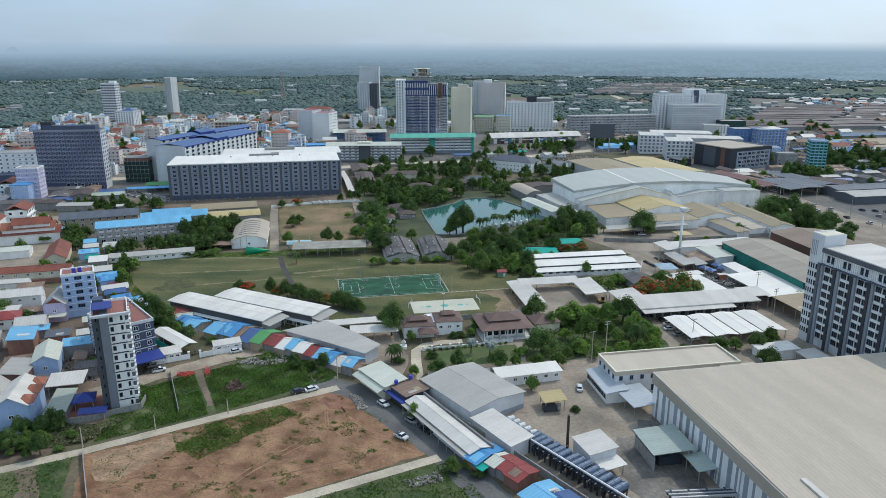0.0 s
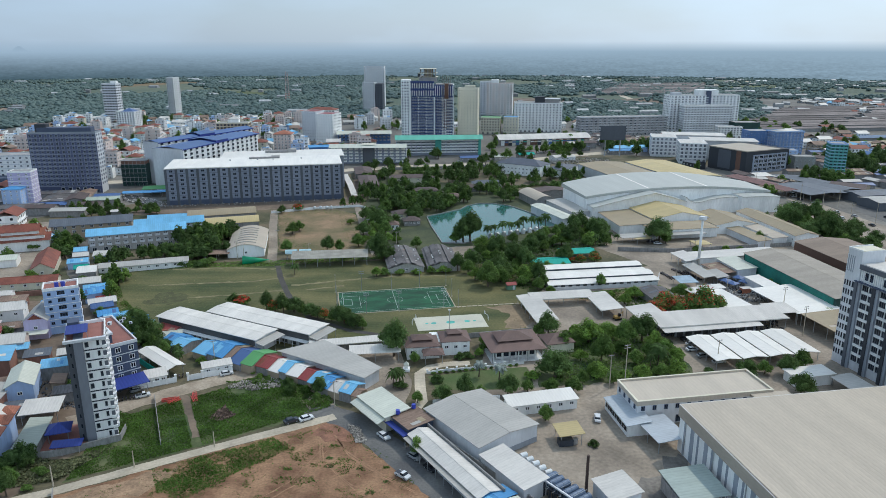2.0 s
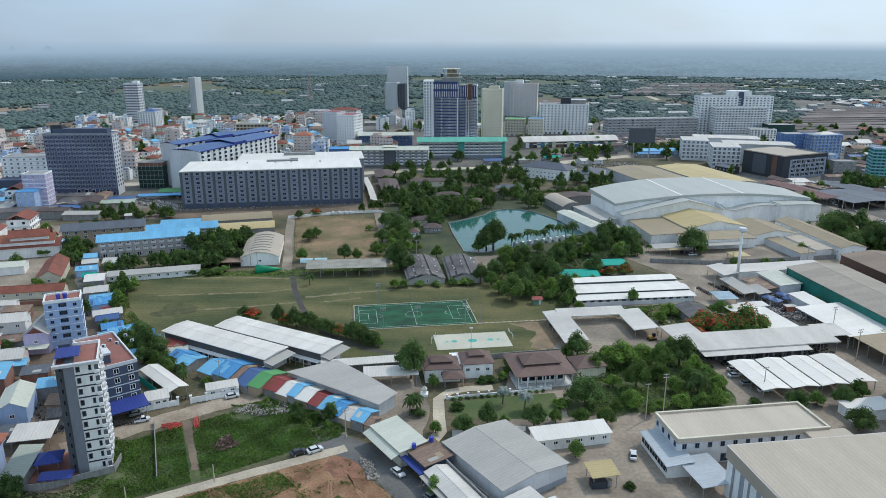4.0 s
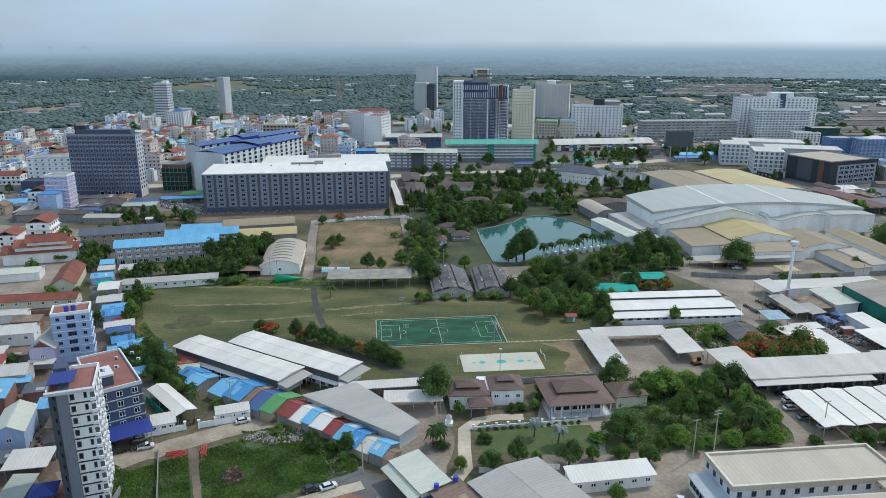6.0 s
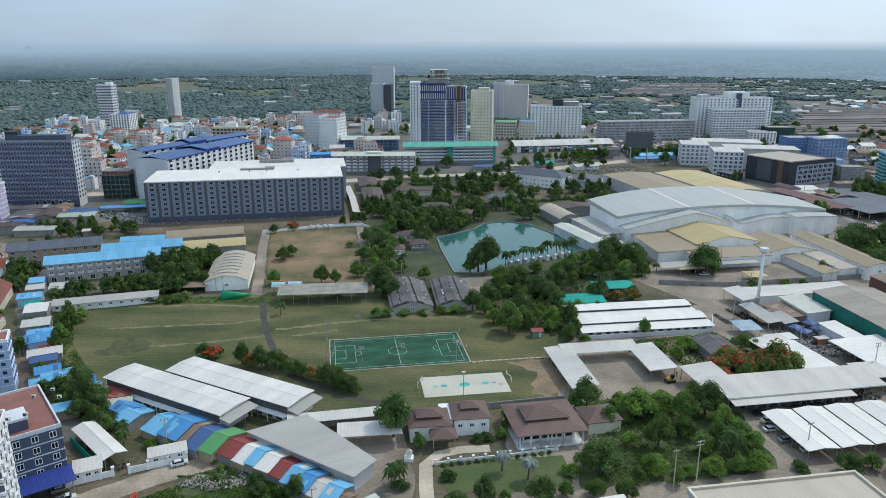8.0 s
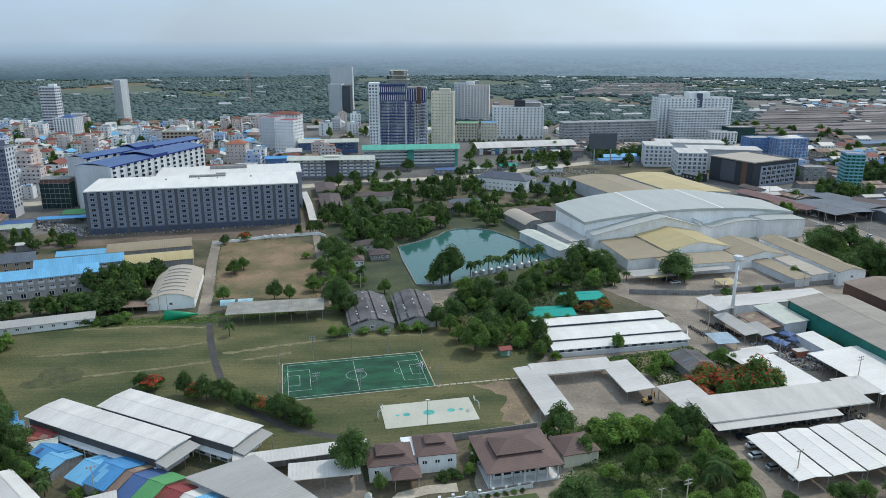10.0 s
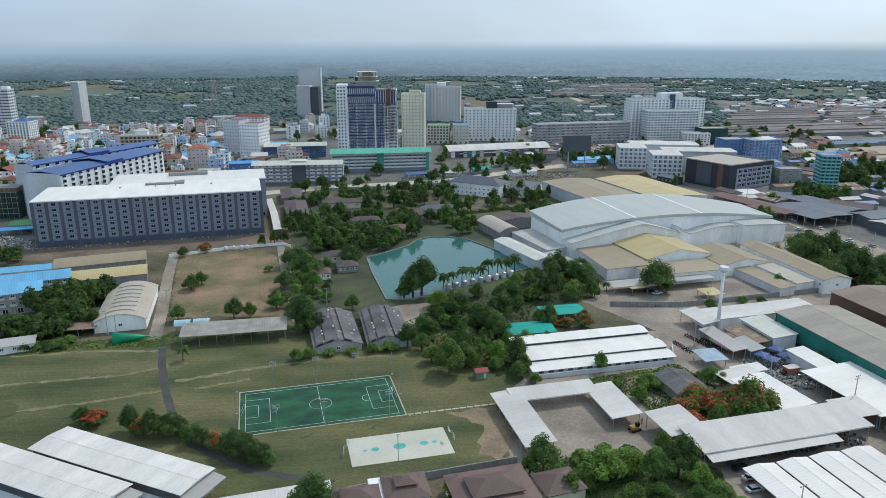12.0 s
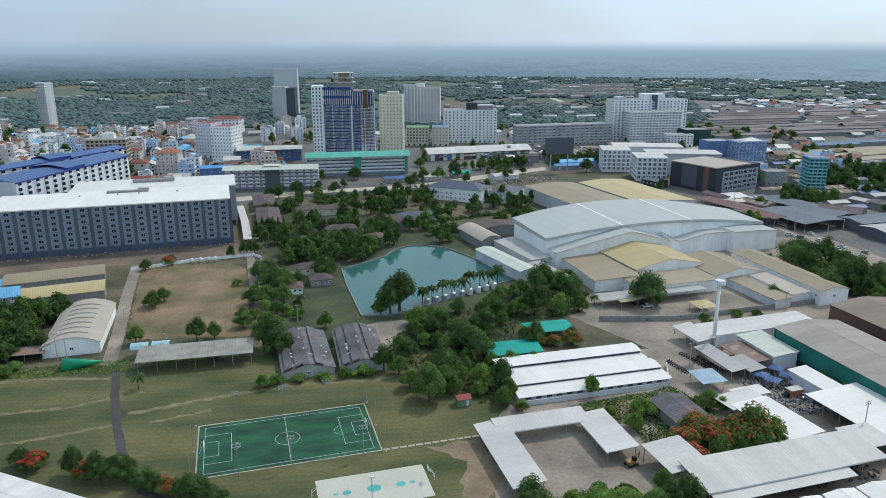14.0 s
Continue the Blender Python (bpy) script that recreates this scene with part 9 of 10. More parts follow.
scrub("orchard_growth", "mixed shrubs between the sheds", [(62, 215), (66, 222), (106, 232), (112, 214), (96, 198), (84, 196), (84, 210)], 8000, 0.28, 1.1, F_WEED, 13)
scrub("ground_cover", "leafy undergrowth below the trees", [(18, 250), (46, 224), (54, 240), (66, 290), (100, 302), (100, 330), (45, 308), (14, 280)], 7000, 0.42, 1.2, F_A, 14)
scrub("hedge", "long dense dark hedge", [(53, 461), (119, 486), (118, 492), (52, 467)], 3000, 0.45, 3.4, F_A, 16)
scrub("ground_cover", "shrubs around the villa", [(41, 133), (90, 141), (92, 170), (64, 182), (44, 176), (48, 150)], 9000, 0.30, 1.2, F_B, 17)

M_STRAW = mat("dry_straw_grass", (0.215, 0.190, 0.085), 0.9, 0, 0.2, 0.3, 2, 0, spec=0.1, isl=0.4)
FIELD = [(-126, 194), (-104, 184), (-40, 158), (8, 171), (38, 178), (44, 215), (60, 240), (38, 262), (-4, 275), (-76, 264), (-118, 266), (-156, 252), (-148, 232), (-136, 214)]


def off_field(x, y):
    """The pitch, the court and the cinder track stay clear."""
    u, v = (x + 15.0) * 0.984 + (y - 213.0) * 0.1805, -(x + 15.0) * 0.1805 + (y - 213.0) * 0.984
    return (abs(u) < 25.5 and abs(v) < 14.6) or (abs(x - 9) < 16 and abs(y - 186.8) < 9.5) or abs((x + 72.3) * 0.944 + (y - 244.8) * 0.33) < 1.8


scrub("grass_tufts", "short dry straw-coloured grass tufts", FIELD, 22000, 0.17, 0.10, M_STRAW, 42, off_field)
scrub("grass_tufts", "thin green grass at the playing field's edges", [(-84, 288), (-36, 288), (-52, 378), (-64, 388), (-100, 388), (-104, 378)], 9000, 0.20, 0.08, F_WEED, 45, lambda x, y: abs(x + 70 + 0.2 * (y - 338)) < 14 and 304 < y < 376)

# ---- woods of the plain ----
def woods(name, label, n, y0, y1, rmin, rmax, seed, cardn):
    rng = np.random.default_rng(seed)
    bm = bmesh.new()
    bmesh.ops.create_icosphere(bm, subdivisions=1, radius=1.0)
    bm.verts.index_update()
    iv = np.array([v.co[:] for v in bm.verts])
    jf = np.array([[v.index for v in f.verts] for f in bm.faces])
    bm.free()
    V, Fc, k, made = [], [], 0, 0
    towns = [[(-330, 200), (-330, 470), (-60, 575), (150, 600), (300, 600), (300, 200)], [(-640, 480), (-330, 300), (-60, 545), (150, 560), (250, 560), (640, 700), (560, 960), (150, 960), (-150, 1010), (-560, 960)],
             [(235, 280), (420, 210), (900, 640), (1200, 1400), (640, 1400), (420, 700), (230, 560)]]
    while made < n:
        y = y0 + (y1 - y0) * rng.uniform() ** 0.8
        x = rng.uniform(-0.72, 0.72) * (y + 150)
        if any(inside(t, x, y) for t in towns):
            continue
        d = noise.noise(Vector((x * 0.0045, y * 0.0026, 3.1))) + 0.45 * noise.noise(Vector((x * 0.017, y * 0.012, 8.0)))
        if d < -0.12 + 0.3 * rng.uniform() - 0.15:
            continue
        r = rng.uniform(rmin, rmax)
        h = r * rng.uniform(0.42, 0.72)
        jit = 1 + 0.28 * rng.normal(size=(len(iv), 1)).clip(-1.5, 1.5)
        V.append(iv * jit * [r, r, h] + [x, y, h * 0.75])
        Fc.append(jf + k)
        k += len(iv)
        made += 1
    V, Fc = np.concatenate(V), np.concatenate(Fc)
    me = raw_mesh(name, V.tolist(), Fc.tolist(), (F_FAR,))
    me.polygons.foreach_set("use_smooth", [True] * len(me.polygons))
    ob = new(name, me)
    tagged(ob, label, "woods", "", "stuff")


# both woods share the leaf colour with painted haze
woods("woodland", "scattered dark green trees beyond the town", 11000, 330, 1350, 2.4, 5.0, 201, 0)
woods("distant_woodland", "dark woods over the far plain, haze blue painted in", 30000, 1150, 2500, 3.2, 6.4, 202, 0)


# ---- houses of the town ----
def house_kind(label, w, d, floors, wall, roofm, style, frame_mat=None):
    h = 3.3 * floors + 0.4
    e = thing("town_house", label, "house", pose(0, 0, 0))
    add_box(e, "wall", wall, -w / 2, w / 2, -d / 2, d / 2, 0, h)
    if style == "flat":
        add_box(e, "flat_roof", W_CONC, -w / 2 + 0.2, w / 2 - 0.2, -d / 2 + 0.2, d / 2 - 0.2, h, h + 0.1)
        add_box(e, "parapet", wall, -w / 2 - 0.1, w / 2 + 0.1, -d / 2 - 0.1, -d / 2 + 0.15, h, h + 0.9)
        add_box(e, "stair_house", wall, -w / 4, w / 8, 0, d / 3, h + 0.1, h + 2.6)
        add_box(e, "shade_roof", roofm, w / 8, w / 2 - 0.4, -d / 3, d / 3, h + 2.2, h + 2.35)
    elif style == "hip":
        hip_roof(e, w, d, h, 2.6, 0.6, roofm)
    else:
        bm = bmesh.new()
        prism(bm, roof_profile("gable", d, h, 2.4, 0.6), -w / 2 - 0.6, w / 2 + 0.6)
        part("roof", bm, roofm, e)
    wm = window_mesh(1.7, 1.7, frame_mat or W_WHITE, 0)
    rows = []
    n = max(2, int(w / 3.2))
    for r in range(floors):
        for c in range(n):
            rows.append(("w", wm, (-w / 2 + w * (c + 0.5) / n, -d / 2, 1.9 + r * 3.3)))
        for c in range(2):
            rows.append(("w", wm, (w / 2, -d / 4 + c * d / 2, 1.9 + r * 3.3, 90)))
            rows.append(("w", wm, (-w / 2, -d / 4 + c * d / 2, 1.9 + r * 3.3, -90)))
    join_far("glazing", rows, e)
    bands = bmesh.new()
    for r in range(1, floors):
        box(bands, -w / 2 - 0.5, w / 2 + 0.1, -d / 2 - 0.9, d / 2, r * 3.3 - 0.12, r * 3.3 + 0.1)
    if floors > 1:
        tagged(part("slab_edging", bands, W_LGREY, e), "", "", "", "stuff")
    else:
        bands.free()
    return e


KINDS = [house_kind(*a) for a in (
    ("white four-storey shophouse with blue shade roof", 12, 14, 4, W_WHITE, S_BLUE, "flat"), ("cream three-storey house with red hipped roof", 12, 12, 3, W_CREAM, S_TILE, "hip"),
    ("pink five-storey guesthouse with flat roof", 14, 14, 5, W_PINK, S_TILE2, "flat"), ("grey four-storey house with flat roof", 11, 13, 4, W_LGREY, S_GREY, "flat"),
    ("white two-storey house with white metal roof", 14, 12, 2, W_WHITE, S_WHITE2, "gable"), ("tan two-storey house with rusty roof", 13, 11, 2, W_TAN, S_RUST, "gable"),
    ("white five-storey house with orange hipped roof", 12, 12, 5, W_WHITE, S_TILE2, "hip"), ("low house with sky-blue metal roof", 18, 12, 1, W_LBLUE, S_SKY, "gable"),
    ("low house with red tiled roof", 16, 11, 2, W_WHITE, S_TILE, "gable"), ("three-storey house with blue walls", 11, 12, 3, W_LBLUE, S_BLUE, "flat"),
    ("low workshop with grey roof", 22, 14, 1, W_OLD, S_GREY, "gable"), ("bare concrete six-storey building", 14, 14, 6, W_CONC, S_GREY, "flat"), ("long low white-roofed market", 30, 14, 1, W_WHITE, S_WHITE2, "gable"))]
FIX = [(-160, 658, 12), (-222, 700, 20), (-172, 970, 24), (-118, 640, 16), (-128, 606, 10), (196, 664, 20), (-126, 455, 75), (-274, 454, 32), (-180, 525, 34), (-12, 705, 34), (31, 722, 20), (90, 1040, 30), (125, 842, 38), (333, 835, 52), (-118, 1215, 25), (-115, 1130, 25), (0, 642, 46), (-65, 590, 40), (-138, 735, 26), (-84, 730, 34),
       (-449, 912, 16), (-402, 1008, 14), (-401, 846, 20), (75, 818, 28), (116, 728, 56), (226, 805, 60), (245, 640, 50), (260, 600, 50), (265, 560, 45), (337, 524, 16), (345, 640, 30), (371, 790, 22), (346, 780, 20), (320, 560, 22), (170, 500, 60), (275, 440, 50),
       (-335, 485, 26), (-282, 398, 18), (-212, 476, 16), (173, 631, 16), (320, 412, 45), (90, 525, 40)]
placed = [0] * len(KINDS)
FAR_HOUSES = []


def put_house(k, x, y, ang, s=1.0):
    m = pose(x, y, 0, 0, 0, ang) @ Matrix.Diagonal((s, s, s, 1))
    if y > 660 or x > 520:
        FAR_HOUSES.append((KINDS[k], m))
        return
    if not placed[k]:
        KINDS[k].matrix_world = m
    else:
        copy_thing(KINDS[k], m)
    placed[k] += 1


MAINROAD = [(-330, 470), (-150, 520), (-39, 563), (52, 583), (138, 636), (260, 700), (420, 800)]


def near_road(x, y):
    for (x0, y0), (x1, y1) in zip(MAINROAD, MAINROAD[1:]):
        if x0 <= x <= x1:
            return abs(y - (y0 + (y1 - y0) * (x - x0) / (x1 - x0))) < 17
    return False


def quarter(poly, step, kinds, keep, base_ang, seed):
    rng = random.Random(seed)
    xs, ys = [p[0] for p in poly], [p[1] for p in poly]
    x = min(xs)
    while x < max(xs):
        y = min(ys)
        while y < max(ys):
            px, py = x + rng.uniform(-4, 4), y + rng.uniform(-4, 4)
            if inside(poly, px, py) and rng.random() < keep and not near_road(px, py) and all((px - a) ** 2 + (py - b) ** 2 > (r + 7) ** 2 for a, b, r in FIX):
                put_house(rng.choice(kinds), px, py, base_ang + rng.choice((0, 0, 90, -90)) + rng.uniform(-6, 6), rng.uniform(0.75, 1.12))
            y += step
        x += step


quarter([(-560, 560), (-350, 470), (-60, 575), (-70, 700), (-190, 980), (-520, 960)], 18, [0, 0, 1, 1, 2, 3, 4, 4, 5, 5, 7, 7, 8, 8, 9, 10, 10, 12], 0.72, 8, 301)
quarter([(-420, 420), (-330, 330), (-300, 360), (-310, 430), (-345, 460)], 20, [4, 5, 7, 8, 1], 0.8, 12, 302)
quarter([(-210, 980), (-60, 740), (0, 760), (60, 860), (60, 980), (-60, 1020)], 27, [0, 2, 3, 4, 10, 5, 12], 0.55, 6, 303)
quarter([(130, 660), (220, 680), (300, 730), (300, 960), (150, 980)], 28, [4, 10, 12, 5, 8], 0.5, 8, 304)
quarter([(370, 560), (520, 690), (520, 860), (390, 800), (370, 640)], 26, [7, 10, 8, 5, 4, 9], 0.55, 6, 305)
quarter([(330, 440), (470, 330), (560, 480), (420, 560)], 26, [7, 7, 8, 5, 4, 10], 0.5, 12, 306)
quarter([(560, 700), (760, 700), (1100, 1350), (700, 1400)], 34, [10, 5, 8, 4, 12, 7], 0.45, 14, 307)
quarter([(-330, 250), (-250, 210), (-250, 360), (-330, 360)], 22, [8, 1, 5, 4], 0.6, 15, 308)
quarter([(-330, 60), (-190, 80), (-200, 200), (-330, 220)], 20, [8, 4, 5, 1, 7], 0.75, 18, 309)
LOW = [shed("low market shed with %s roof" % nm, 0, 0, L, W, 0, h, 1.1, m, W_OLD, "gable", "market_shed", over=0.5, category="market", group="low market sheds")
       for nm, L, W, h, m in (("a slate grey tin", 22, 11, 4, S_SLATE), ("a rusty brown tin", 18, 10, 3.6, S_RUST), ("a weathered grey tin", 24, 12, 4.2, S_OLD), ("a dusty blue", 16, 9, 3.6, S_DEEP), ("a pale grey tin", 20, 10, 4, S_GREY), ("a dark tiled", 14, 10, 4.4, S_DTILE))]
rngl = random.Random(61)
usedl = set()
for poly, n in (([(236, 505), (262, 470), (330, 450), (420, 440), (520, 520), (500, 650), (380, 640), (350, 560), (300, 520)], 70), ([(130, 655), (210, 670), (300, 700), (320, 780), (160, 780)], 26), ([(-330, 420), (-300, 380), (-232, 370), (-226, 420), (-300, 440)], 14), ([(300, 250), (420, 215), (470, 300), (420, 330), (330, 320)], 12)):
    got = []
    for tries in range(n * 30):
        x, y = rngl.uniform(min(p[0] for p in poly), max(p[0] for p in poly)), rngl.uniform(min(p[1] for p in poly), max(p[1] for p in poly))
        if len(got) < n and inside(poly, x, y) and not near_road(x, y) and all((x - a) ** 2 + (y - b) ** 2 > (0.6 * r + 6) ** 2 for a, b, r in FIX) and all(abs(x - a) > 19 or abs(y - b) > 12 for a, b in got):
            got.append((x, y))
            k = rngl.randrange(len(LOW))
            m = pose(x, y, 0, 0, 0, rngl.choice((8, 10, -72)) + rngl.uniform(-4, 4)) @ Matrix.Diagonal((rngl.uniform(0.8, 1.3), rngl.uniform(0.85, 1.2), rngl.uniform(0.85, 1.2), 1))
            if k in usedl:
                copy_thing(LOW[k], m)
            else:
                LOW[k].matrix_world = m
                usedl.add(k)
joined("far_houses", "crowded houses of the far town quarters", "houses", FAR_HOUSES)
for k, e in enumerate(KINDS):
    if not placed[k]:
        discard(e)
# long brown market rows to the east
rows_src = shed("long low brown-roofed market row", 560, 900, 150, 16, 8, 4.5, 1.4, mat("dusty_brown_roof", (0.185, 0.158, 0.15), 0.85, 0, 0.25, 0.05, 1, 0.3, wave=("X", 4, 0.2), tint=0.42), W_OLD, "gable", "market_row", category="market", group="market rows")
rng3 = random.Random(9)
for k in range(46):
    r, c = divmod(k, 4)
    copy_thing(rows_src, pose(430 + c * 158 + r * 22 + rng3.uniform(-12, 12), 840 + r * 30 + c * 24 + rng3.uniform(-4, 4), 0, 0, 0, 8 + rng3.uniform(-1, 1)))
rows_tan = shed("long low dusty tan-roofed market row", 480, 700, 110, 18, 10, 4.2, 1.2, S_TAN, W_OLD, "gable", "market_row", category="market", group="market rows")
for k in range(9):
    copy_thing(rows_tan, pose(450 + (k % 3) * 95, 650 + (k // 3) * 26 + (k % 3) * 18, 0, 0, 0, 9))
for k in range(10):
    copy_thing(rows_src, pose(470 + k * 16, 1560 + k * 44, 0, 0, 0, 4) @ Matrix.Diagonal((1.6, 1.3, 1, 1)))
blue_src = shed("long blue tarpaulin market roof", 520, 760, 120, 12, 10, 4.4, 1.0, mat("dusty_blue_roof", (0.10, 0.17, 0.28), 0.7), W_OLD, "gable", "market_row", category="market", group="market rows")
for k in range(3):
    copy_thing(blue_src, pose(480 + k * 110, 745 + k * 30, 0, 0, 0, 10))
# far white and coloured roofs among the woods
rng4 = np.random.default_rng(12)
V, Fq, k = [], [], 0
made = 0
while made < 260:
    y = rng4.uniform(1000, 3000)
    x = rng4.uniform(-0.7, 0.7) * (y + 100)
    if x < 200 and rng4.uniform() < 0.65:
        continue
    w, d, h, a = rng4.uniform(8, 34), rng4.uniform(7, 14), rng4.uniform(3.5, 6.5), rng4.uniform(-0.3, 0.3)
    ca, sa = math.cos(a), math.sin(a)
    pts = [(sx * w / 2, sy * d / 2) for sx, sy in ((-1, -1), (1, -1), (1, 1), (-1, 1))]
    ring_ = [(x + px * ca - py * sa, y + px * sa + py * ca) for px, py in pts]
    V += [(px, py, 0) for px, py in ring_] + [(px, py, h) for px, py in ring_] + [(x - w / 2 * ca, y - w / 2 * sa, h + 2), (x + w / 2 * ca, y + w / 2 * sa, h + 2)]
    Fq += [[k, k + 1, k + 5, k + 4], [k + 1, k + 2, k + 6, k + 5], [k + 3, k, k + 4, k + 7], [k + 4, k + 5, k + 9, k + 8], [k + 6, k + 7, k + 8, k + 9], [k + 5, k + 6, k + 9], [k + 7, k + 4, k + 8]]
    k += 10
    made += 1
tagged(new("distant_roofs", raw_mesh("distant_roofs", V, Fq, (mat("far_pale_roofs", (0.28, 0.29, 0.30), 0.6, 0, 0.3, 0.01, 0.2, 0, col2=(0.5, 0.5, 0.5), isl=0.5),))), "pale roofs of villages scattered over the plain", "roofs", "", "stuff")

# ---- vehicles ----
def make_car(label, paint, kind="car"):
    e = thing(kind, label, kind, pose(0, 0, 0))
    bm = bmesh.new()
    L2, W2 = 2.2, 0.88
    prof_ = [(-L2, 0.35), (L2, 0.35), (L2, 0.85), (L2 - 0.15, 0.98), (1.15, 1.05), (-1.6, 1.08), (-L2, 0.95)]
    a = [bm.verts.new((x, -W2, z)) for x, z in prof_]
    b = [bm.verts.new((x, W2, z)) for x, z in prof_]
    for q in range(len(prof_)):
        bm.faces.new((a[q], a[(q + 1) % 7], b[(q + 1) % 7], b[q]))
    bm.faces.new(a)
    bm.faces.new(b[::-1])
    bmesh.ops.recalc_face_normals(bm, faces=bm.faces[:])
    part("body", bm, paint, e)

    def cab(nm, m, x0, x1, xt0, xt1, z0, z1, w0, w1):
        bm = bmesh.new()
        v = [bm.verts.new(p) for p in ((x0, -w0, z0), (x1, -w0, z0), (x1, w0, z0), (x0, w0, z0), (xt0, -w1, z1), (xt1, -w1, z1), (xt1, w1, z1), (xt0, w1, z1))]
        for q in ((3, 2, 1, 0), (4, 5, 6, 7), (0, 1, 5, 4), (1, 2, 6, 5), (2, 3, 7, 6), (3, 0, 4, 7)):
            bm.faces.new([v[i] for i in q])
        part(nm, bm, m, e)
    if kind == "pickup":
        cab("cabin_glass", M_GLASS, -0.35, 1.2, -0.1, 0.75, 1.05, 1.6, 0.84, 0.72)
        cab("roof", paint, -0.12, 0.77, -0.08, 0.72, 1.6, 1.68, 0.73, 0.70)
        add_box(e, "load_bed", M_DARKM, -2.05, -0.5, -0.75, 0.75, 1.0, 1.09)
    else:
        cab("cabin_glass", M_GLASS, -1.75, 1.15, -1.3, 0.5, 1.05, 1.5, 0.84, 0.70)
        cab("roof", paint, -1.32, 0.52, -1.25, 0.45, 1.5, 1.58, 0.71, 0.68)
    bm = bmesh.new()
    tube(bm, 0, 0, -0.1, 0.1, 0.34, seg=10)
    bmesh.ops.rotate(bm, verts=bm.verts[:], cent=(0, 0, 0), matrix=Matrix.Rotation(radians(90), 3, "X"))
    wme = mesh_of("wheel", bm, (M_TYRE,))
    bm = bmesh.new()
    tube(bm, 0, 0, -0.02, 0.02, 0.2, seg=8)
    bmesh.ops.rotate(bm, verts=bm.verts[:], cent=(0, 0, 0), matrix=Matrix.Rotation(radians(90), 3, "X"))
    hub = mesh_of("hubcap", bm, (M_STEEL,))
    for sx in (-1.35, 1.35):
        for sy in (-0.84, 0.84):
            wh = piece("wheel", wme, e, sx, sy, 0.34)
            piece("hubcap", hub, wh, 0, 0.11 if sy > 0 else -0.11, 0)
    return e


P_W = mat("white_car_paint", (0.70, 0.71, 0.72), 0.25, 0, 0.03, spec=0.7)
P_S = mat("silver_car_paint", (0.40, 0.41, 0.42), 0.3, 0.4, 0.03, spec=0.7)
P_D = mat("dark_car_paint", (0.03, 0.032, 0.04), 0.25, 0, 0.05, spec=0.7)
CARS = [make_car("white saloon car parked outdoors", P_W), make_car("white pickup truck parked outdoors", P_W, "pickup"), make_car("silver saloon car parked outdoors", P_S), make_car("dark saloon car parked outdoors", P_D)]
spots = [(0, -34.3, 109.6, 35), (0, -10.6, 99.8, -50), (1, -4.1, 80.8, -40), (2, -1.5, 89.5, -45), (3, 3.0, 84.2, -50), (1, -88.6, 123.8, 28), (0, -66.8, 139.4, 28), (3, -38.5, 108.2, 35), (2, -92, 127.5, 30),
         (0, 98.1, 164.5, 12), (0, 96.6, 159.6, 12), (2, 98.5, 154, 12), (3, 97.5, 169, 12), (1, 102.4, 149.2, 10), (3, 108, 166, 100), (0, 112, 162, 100), (3, 118, 168, 100), (2, 124, 164, 100), (0, 131, 168, 100),
         (0, 266, 409, 100), (0, 261.6, 394, 100), (2, 260.5, 376, 100), (0, 266.3, 381, 100), (0, 260.5, 364, 100), (2, 271.5, 369, 100), (3, 260.7, 420, 100), (0, 261.3, 431, 100), (3, 269, 345, 100), (0, 275, 330, 105), (2, 265, 440, 100),
         (0, 125.5, 303, 10), (3, 122.5, 306.5, 10), (0, 146, 240, 30), (3, 140, 222, 20), (2, 144, 221, 70), (0, 52, 110, 80), (3, 255, 402, 10), (0, 252, 408, 10), (0, 70, 520, 10), (2, 20, 590, 12), (0, -20, 568, 15), (3, 90, 610, 25)]
rngc = random.Random(17)
for k in range(26):
    spots.append((rngc.randrange(4), 292 + (k % 9) * 6.5 + rngc.uniform(-1, 1), 330 + (k // 9) * 18 + (k % 9) * -3.2 + rngc.uniform(-1, 1), 100 + rngc.uniform(-8, 8)))
seen_car = set()
for k, x, y, a in spots:
    m = pose(x, y, 0.1, 0, 0, a)
    if k in seen_car:
        copy_thing(CARS[k], m)
    else:
        CARS[k].matrix_world = m
        seen_car.add(k)
# digger in the shed yard
e = thing("excavator", "small yellow-brown digger parked in the yard", "digger", pose(76.6, 190.2, 0.05, 0, 0, 20))
P_Y = mat("worn_yellow_paint", (0.42, 0.26, 0.07), 0.6)
for s in (-0.9, 0.9):
    add_box(e, "track", M_TYRE, -1.5, 1.5, s - 0.25, s + 0.25, 0, 0.7)
add_box(e, "body", P_Y, -1.4, 0.8, -0.95, 0.95, 0.7, 1.5)
add_box(e, "cab", M_GLASS, 0.0, 1.0, -0.9, 0.0, 1.5, 2.6)
bm = bmesh.new()
tube(bm, 0.8, 0.4, 1.2, 3.0, 0.22, 0.18, 6, (2.0, 0))
tube(bm, 2.8, 0.4, 1.0, 3.0, 0.15, 0.2, 6, (0, 0))
part("boom", bm, P_Y, e)
# red steel frames on the dirt lane
for x, y, a in ((-79.5, 121.5, 20), (-77.6, 120.6, 60), (-72.5, 124.5, -70), (-72.0, 122.6, -60)):
    e = thing("scaffold_stack", "stacked red painted steel frames", "steel frames", pose(x, y, 0.1, 0, 0, a), "red steel frames")
    for k in range(4):
        add_box(e, "beam", M_REDST, -2.2, 2.2, k * 0.42 - 0.7, k * 0.42 - 0.52, 0.1 + 0.28 * (k % 3), 0.34 + 0.28 * (k % 3))
    for k in range(3):
        add_box(e, "crosspiece", M_REDST, -1.8 + k * 1.7, -1.6 + k * 1.7, -0.8, 0.9, 0.0, 0.1)
